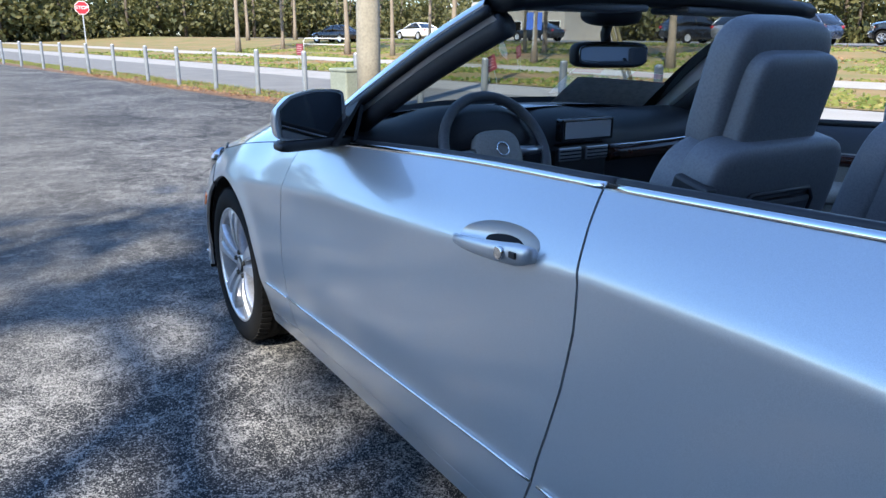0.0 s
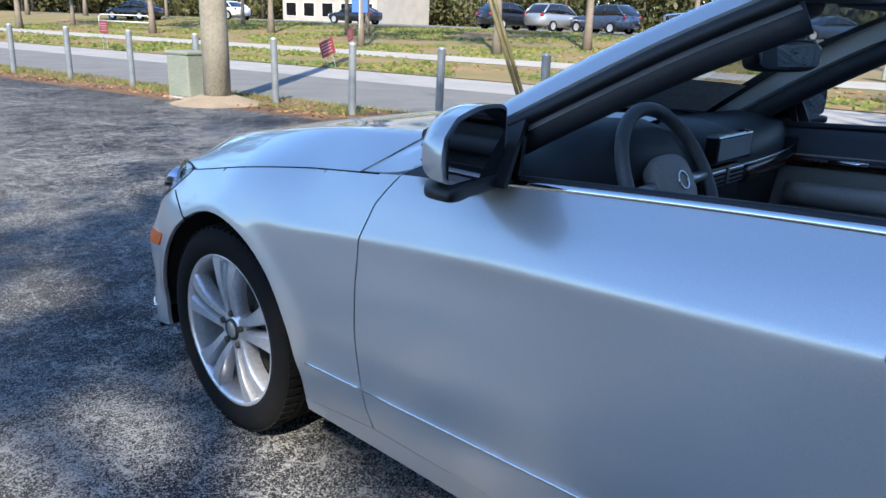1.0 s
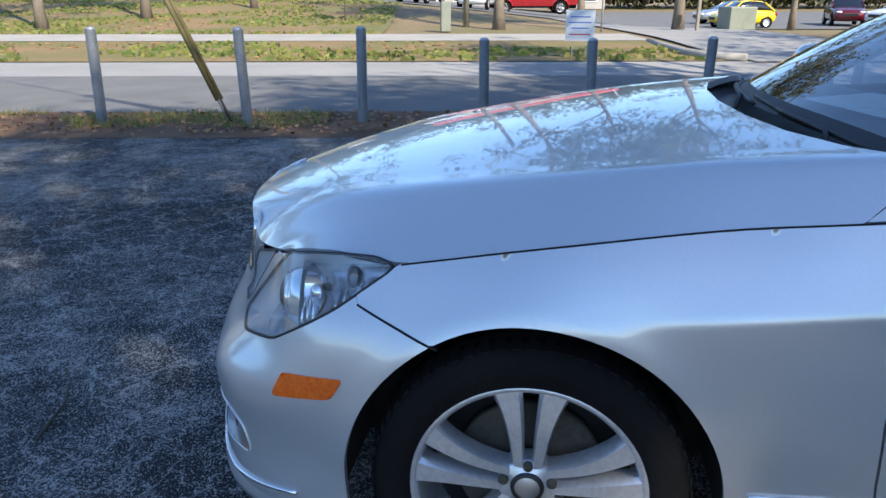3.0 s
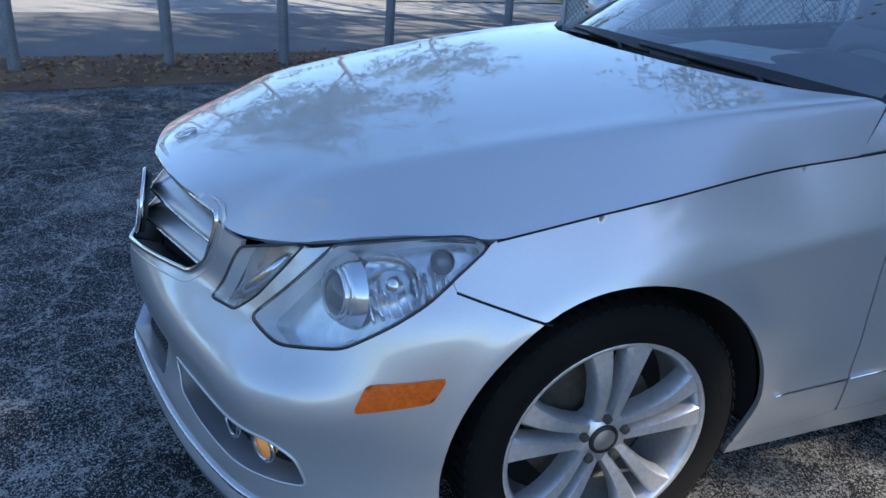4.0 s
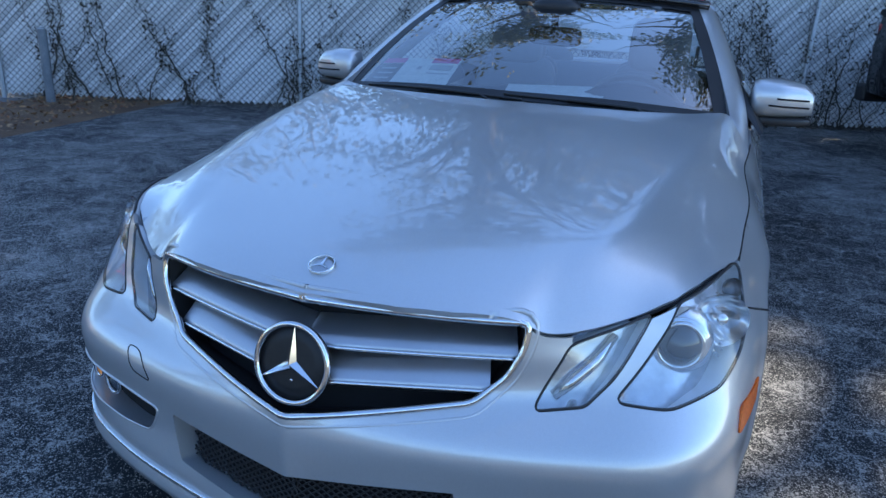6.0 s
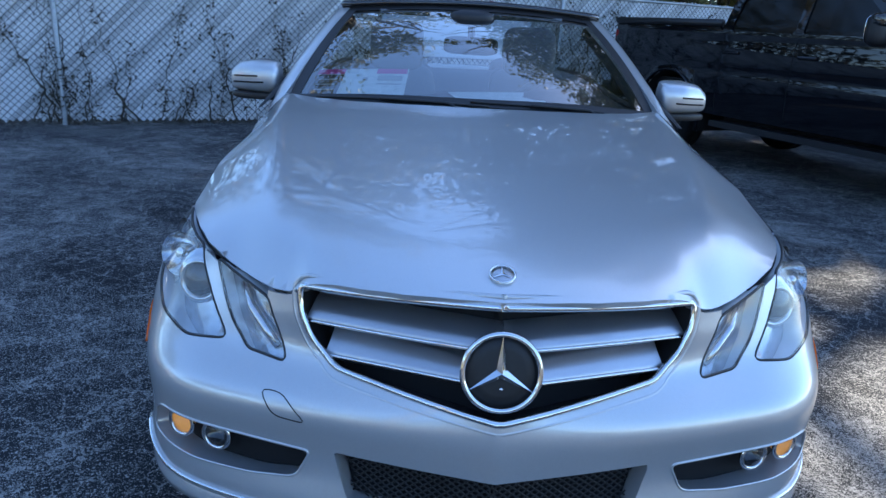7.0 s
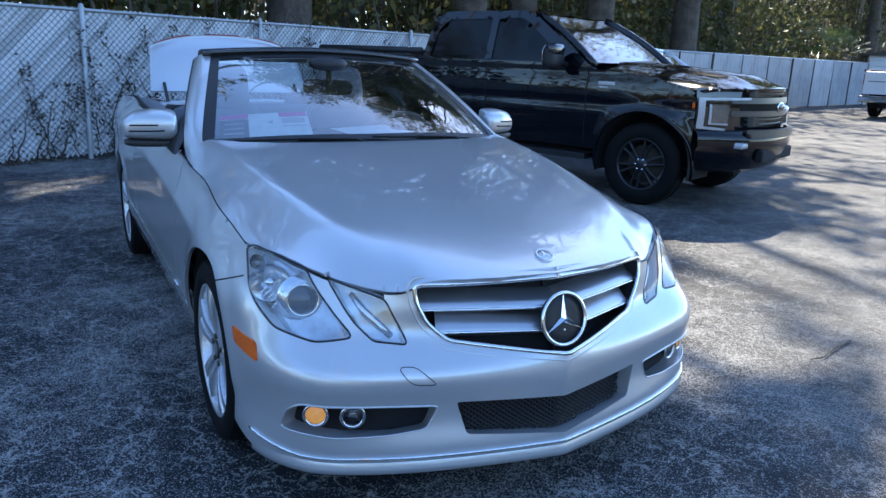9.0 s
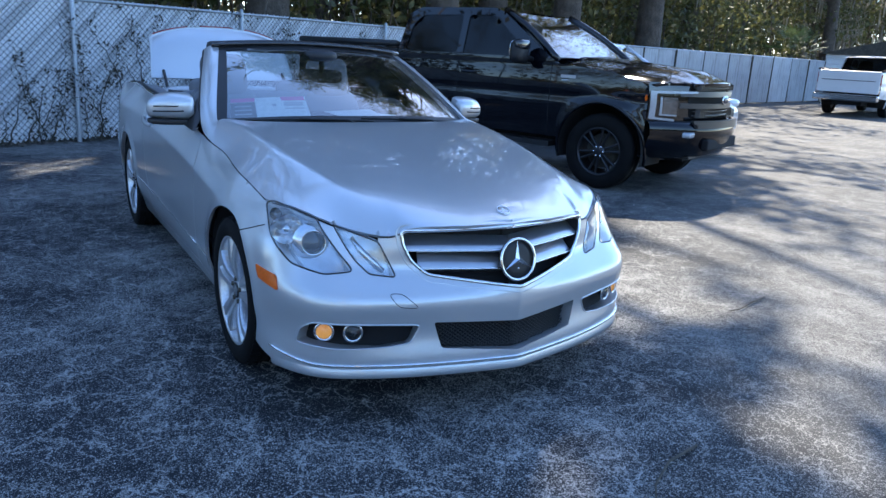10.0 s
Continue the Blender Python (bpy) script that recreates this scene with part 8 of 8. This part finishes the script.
def tree(seed, height, trunk_r, crown_r, base_frac, bark, clumps=90, per=38, leaf=0.11, moss=0, lean=0.06, bend=None, origin=None, shade_bough=()):
    """A tapered trunk with forked limbs and a crown of small leaves."""
    rng = np.random.default_rng(seed)
    root = empty("tree")
    bend = rng.normal(0, lean, 2) if bend is None else bend
    def spine(z):
        f = z / height
        return np.array((bend[0] * height * f * f, bend[1] * height * f * f, z))
    zs = np.linspace(-0.15, height * .8, 9)
    rad = trunk_r * (1 - .78 * zs.clip(0) / (height * .8)) + trunk_r * .5 * np.exp(-zs.clip(0) / .3)
    P = [tube_data([spine(z) for z in zs], rad, 10)]
    tips = []
    nl = 11
    for i in range(nl):
        z0 = height * (base_frac + (0.8 - base_frac) * (i / nl) ** .9)
        ang = i * 2.4 + rng.normal(0, .4)
        reach = crown_r * (1 - .45 * abs(i / nl - .35)) * rng.uniform(.7, 1.1)
        s = spine(z0)
        pts = [s]
        for k in range(1, 6):
            f = k / 5
            pts.append(s + np.array((math.cos(ang + .3 * f) * reach * f, math.sin(ang + .3 * f) * reach * f, height * .17 * f ** .8)) + rng.normal(0, .12, 3) * f)
        r0 = trunk_r * .42 * (1 - .5 * i / nl)
        P.append(tube_data(pts, np.linspace(r0, .025, 6), 6))
        for k in (2, 3, 4, 5):
            tips.append(pts[k])
            d = rng.normal(0, 1, 3) * np.array((1, 1, .6))
            e = pts[k] + d / np.linalg.norm(d) * reach * .42
            if origin is not None and not sun_gaps((pts[k] + e)[None] / 2, origin, rng, 1.2)[0]:
                continue
            P.append(tube_data([pts[k], (pts[k] + e) / 2 + rng.normal(0, .1, 3), e], [r0 * .3, r0 * .2, .012], 5))
            tips.append(e)
    for p, r, n in shade_bough:
        p = np.array(p) - np.array(origin)
        s = spine(height * .5)
        P.append(tube_data([s, s * .55 + p * .45 + np.array((0, 0, .5)), s * .2 + p * .8, p], [trunk_r * .4, trunk_r * .25, .06, .02], 6))
    V, F = joined(P)
    obj("trunk", V, F, bark, root)
    tips = np.array(tips)
    c = tips[rng.integers(0, len(tips), clumps)] + rng.normal(0, crown_r * .16, (clumps, 3))
    c[:, 2] = np.maximum(c[:, 2], height * base_frac * .8)
    for p, r, n in shade_bough:                   # added leaf clumps, unseen, placed towards the sun to shade the hood
        p = np.array(p) - np.array(origin)
        c = np.concatenate([c, p + rng.normal(0, 1, (n, 3)) * np.array(r)])
    V, F = leaf_cloud(rng, c, per, crown_r * .1, leaf)
    if origin is not None:                  # gaps in the crown let the sun through to the lot
        keep = sun_gaps(V[::4], origin, rng) 
        V = V[np.repeat(keep, 4)]
        F = np.arange(len(V)).reshape(-1, 4)
    fast_mesh("crown", V, F, M["leaf"], root)
    if moss:
        m = tips[rng.integers(0, len(tips), moss)] + rng.normal(0, .5, (moss, 3))
        if origin is not None:
            m = m[sun_gaps(m - np.array((0, 0, .6)), origin, rng, 1.5)]
        V, F = [], []
        for q in m:
            for _ in range(7):
                x, y = q[:2] + rng.normal(0, .16, 2)
                l, w, t = rng.uniform(.5, 1.7), rng.uniform(.02, .06), rng.uniform(0, 6.28)
                k = len(V)
                dx, dy = w * math.cos(t), w * math.sin(t)
                V += [(x - dx, y - dy, q[2]), (x + dx, y + dy, q[2]), (x + dx * .8 + rng.normal(0, .03), y + dy, q[2] - l * .6), (x, y, q[2] - l), (x - dx * .8, y - dy, q[2] - l * .5)]
                F.append((k, k + 1, k + 2, k + 3, k + 4))
        tagged(obj("moss", V, F, M["moss"], root, "grey hanging moss", smooth=False), kind="stuff")
    return root


def place(ob, x, y, z=0.0, turn=0.0):
    ob.matrix_world = pose(x, y, z, 0, 0, turn)
    return ob




# oaks whose crowns are bent and filled to shade the lot
def shade_oak(seed, x, y, height, crown_r, bend, clumps, base=.42, shade_bough=()):
    o = place(tree(seed, height, .46, crown_r, base, M["bark"], clumps, 52, .125, 40, bend=np.array(bend), origin=(x, y, 0), shade_bough=shade_bough), x, y)
    return tagged(o, "great oak with hanging moss leaning over the fence", "tree", "woods behind the fence")


shade_oak(41, -12.2, -13.6, 20, 5.0, (.03, .12), 230)
shade_oak(42, -7.6, -12.7, 19, 4.6, (.02, .16), 230, shade_bough=(((-9.1, -8.1, 12.1), (1.0, .9, .5), 75),))
shade_oak(43, -16.5, -14.6, 21, 5.2, (.10, .10), 220)
shade_oak(44, -3.0, -11.6, 16, 4.2, (-.03, .20), 170)
shade_oak(45, 3.5, -10.5, 14, 4.0, (-.02, .12), 160)
oak_a = tagged(place(tree(1, 15, .42, 5.2, .30, M["bark"], 150, 46, .12, 46, origin=(-3.6, -13.5, 0)), -3.6, -13.5), "tall oak with grey hanging moss behind the fence", "tree", "woods behind the fence")
oak_b = tagged(place(tree(2, 13, .33, 4.4, .22, M["bark"], 140, 46, .12, 40, origin=(2.6, -12.6, 0)), 2.6, -12.6), "tall oak with grey hanging moss behind the fence", "tree", "woods behind the fence")
oak_c = tagged(place(tree(3, 17, .5, 5.6, .34, M["bark"], 150, 46, .13, 40, origin=(-10.5, -14.6, 0)), -10.5, -14.6), "tall oak with grey hanging moss behind the fence", "tree", "woods behind the fence")
for k, (x, y, t) in enumerate(((-48, -31, 40), (-15.5, -18.0, 80), (-7.0, -19.5, 140), (0.2, -18.0, 200), (-20.5, -19.5, 260), (-26.5, -21.5, 20), (-13.0, -24.0, 70), (-32.0, -24.0, 120), (-22.0, -27.0, 170), (-38, -22, 220), (-30, -31, 10), (-44.0, -27.0, 80), (5.5, -18.0, 300), (-4.5, -26.0, 30), (-17.5, -33, 90), (-38, -34, 150))):
    copy_thing((oak_a, oak_b, oak_c)[k % 3], pose(x, y, 0, 0, 0, t))


def undergrowth():
    rng = np.random.default_rng(21)
    C = []
    for _ in range(2600):
        f = rng.random()
        p = FENCE[1].lerp(FENCE[2], f) if rng.random() < .75 else FENCE[0].lerp(FENCE[1], f)
        d = rng.uniform(1.2, 13)
        C.append((p.x - ft.y * 0 + rng.normal(0, 1), p.y - d, abs(rng.normal(0, 1)) * (1.2 + .36 * d)))
    V, F = leaf_cloud(rng, C, 34, .40, .115)
    root = empty("undergrowth")
    fast_mesh("leaves", V, F, M["leaf"], root)
    P = []
    for c in C[::4]:
        P.append(tube_data([(c[0], c[1], 0), (c[0] + rng.normal(0, .2), c[1], c[2] * .6 + .4), (c[0] + rng.normal(0, .5), c[1], c[2] + 1.2)], [.035, .025, .008], 4))
    V, F = joined(P)
    obj("stems", V, F, M["bark"], root)
    tagged(root, "dense tangled bushes behind the fence", "bushes", kind="stuff")


undergrowth()


def deep_woods():
    """Thick belt of tangled trees, vines and moss closing the view behind the board fence."""
    rng = np.random.default_rng(64)
    root = empty("deep_woods")
    C, P, mv, mf = [], [], [], []
    for _ in range(210):
        x = rng.uniform(-62, 16)
        line = -12.2 + .252 * (x + 9.6) if x > -31 else -17.6 + (x + 31) * .1
        y = min(line, -6) - rng.uniform(5, 24)
        h = rng.uniform(5, 13)
        bx, by = rng.normal(0, .06, 2)
        r = rng.uniform(.05, .15)
        P.append(tube_data([(x, y, -.1), (x + bx * h * .3, y, h * .4), (x + bx * h, y + by * h, h)], [r, r * .8, r * .25], 6))
        for _k in range(13):
            z = rng.uniform(.5, 1.0) * h if rng.random() < .7 else rng.uniform(1, h)
            C.append((x + rng.normal(0, 1.5), y + rng.normal(0, 1.3), z))
        for _k in range(16):
            q = np.array((x + rng.normal(0, 1.3), y + rng.normal(0, 1.1), rng.uniform(.3, 1.0) * h))
            for _j in range(4):
                l, w, a = rng.uniform(.6, 2.2), rng.uniform(.02, .06), rng.uniform(0, 6.28)
                dx, dy = w * math.cos(a), w * math.sin(a)
                k = len(mv)
                e = q + rng.normal(0, .15, 3)
                mv += [(e[0] - dx, e[1] - dy, e[2]), (e[0] + dx, e[1] + dy, e[2]), (e[0] + dx * .7, e[1] + dy * .7, e[2] - l * .6), (e[0], e[1], e[2] - l)]
                mf.append((k, k + 1, k + 2, k + 3))
    V, F = leaf_cloud(rng, C, 40, .62, .15)
    fast_mesh("leaves", V, F, M["leaf"], root)
    fast_mesh("moss", np.array(mv), np.array(mf), M["moss"], root)
    V, F = joined(P)
    obj("trunks", V, F, M["palebark"], root)
    tagged(root, "dense woods hung with grey moss behind the fence", "woods", kind="stuff")


deep_woods()


def palm_clump(x, y, z, n, size):
    rng = np.random.default_rng(8)
    root = empty("palmetto")
    V, F = [], []
    for i in range(n):
        a, el = rng.uniform(0, 6.28), rng.uniform(.1, 1.3)
        d = np.array((math.cos(a) * math.cos(el), math.sin(a) * math.cos(el), math.sin(el)))
        side = np.array((-math.sin(a), math.cos(a), 0))
        tip0 = d * size * .55
        for j in range(15):
            b = (j - 7) / 7 * 1.3
            q = (d * math.cos(b) + side * math.sin(b)) * size * rng.uniform(.42, .55)
            k = len(V)
            w = side * .018 + np.array((0, 0, .006))
            base = np.array((x, y, z)) + tip0
            e = base + q + np.array((0, 0, -.25 * size * np.dot(q, q) / size ** 2))
            V += [base - w * .4, base + q * .5 - w, e, base + q * .5 + w]
            F.append((k, k + 1, k + 2, k + 3))
    obj("fronds", V, F, M["palm"], root, smooth=False)
    tube("stem", [(x, y, -.1), (x, y, z * .5), (x, y, z)], [.1, .09, .07], M["bark"], root)
    return tagged(root, "spiky green palmetto leaning over the fence", "palm")


_d = (FENCE[2] - FENCE[1]).normalized()
_p = FENCE[1] + _d * 19.0
palm_clump(_p.x, _p.y - .5, 1.95, 20, 1.5)

# street trees on the bank across the road
pine_a = tree(31, 11, .13, 3.2, .45, M["palebark"], 70, 40, .12, 0)
place(pine_a, *street(24, 26.5, float(land(24, 26.5))))
tagged(pine_a, "slender pale-barked tree on the grass bank", "tree", "trees on the bank")
pine_b = tree(32, 13, .17, 3.8, .42, M["palebark"], 80, 40, .13, 0)
place(pine_b, *street(23, 33, float(land(23, 33))))
tagged(pine_b, "slender pale-barked tree on the grass bank", "tree", "trees on the bank")
for k, (s, a, t) in enumerate(((14.6 + 3, 21.5, 40), (18.1, 14.8, 90), (27, 40, 150), (22.4, 12.8, 200), (26.6, 9.5, 250), (18.7, -.9, 300), (19.4, -3.9, 30), (18.6, -7.2, 120), (22.6, -13.1, 75), (16, 47.8, 10), (21.2, 50.8, 60), (18.7, 38.2, 99), (19.2, 34.2, 33), (28, 70, 190), (34, 58, 20), (30, 64, 250))):
    copy_thing((pine_a, pine_b)[k % 2], Matrix.Translation(street(s, a, float(land(s, a)))) @ pose(0, 0, 0, 0, 0, t))
sap = tree(33, 2.6, .04, .5, .3, M["bark"], 30, 30, .05, 0)
place(sap, *street(21.4, 4.8, float(land(21.4, 4.8))))
tagged(sap, "young leafy sapling on the bank", "tree")


def far_woods():
    rng = np.random.default_rng(77)
    C = []
    for _ in range(2600):
        a = rng.uniform(-80, 230)
        s = rng.uniform(88, 112) + max(0, (a - 60) * .05)
        z = abs(rng.normal(0, 1)) * 5 + 1
        x, y, _z = street(s, a)
        C.append((x, y, min(z, 14)))
    for _ in range(1300):
        s = rng.uniform(-60, 75)
        x, y, _z = street(s, rng.uniform(112, 135))
        C.append((x, y, min(abs(rng.normal(0, 1)) * 5 + 1, 14)))
    V, F = leaf_cloud(rng, C, 64, 1.35, .44)
    root = empty("far_woods")
    fast_mesh("leaves", V, F, M["leaf"], root)
    P = []
    for c in C[::9]:
        P.append(tube_data([(c[0], c[1], 0), (c[0], c[1], 6), (c[0] + .3, c[1], 11)], [.3, .22, .08], 5))
    V, F = joined(P)
    obj("trunks", V, F, M["bark"], root)
    tagged(root, "belt of distant trees beyond the far lot", "woods", kind="stuff")


far_woods()
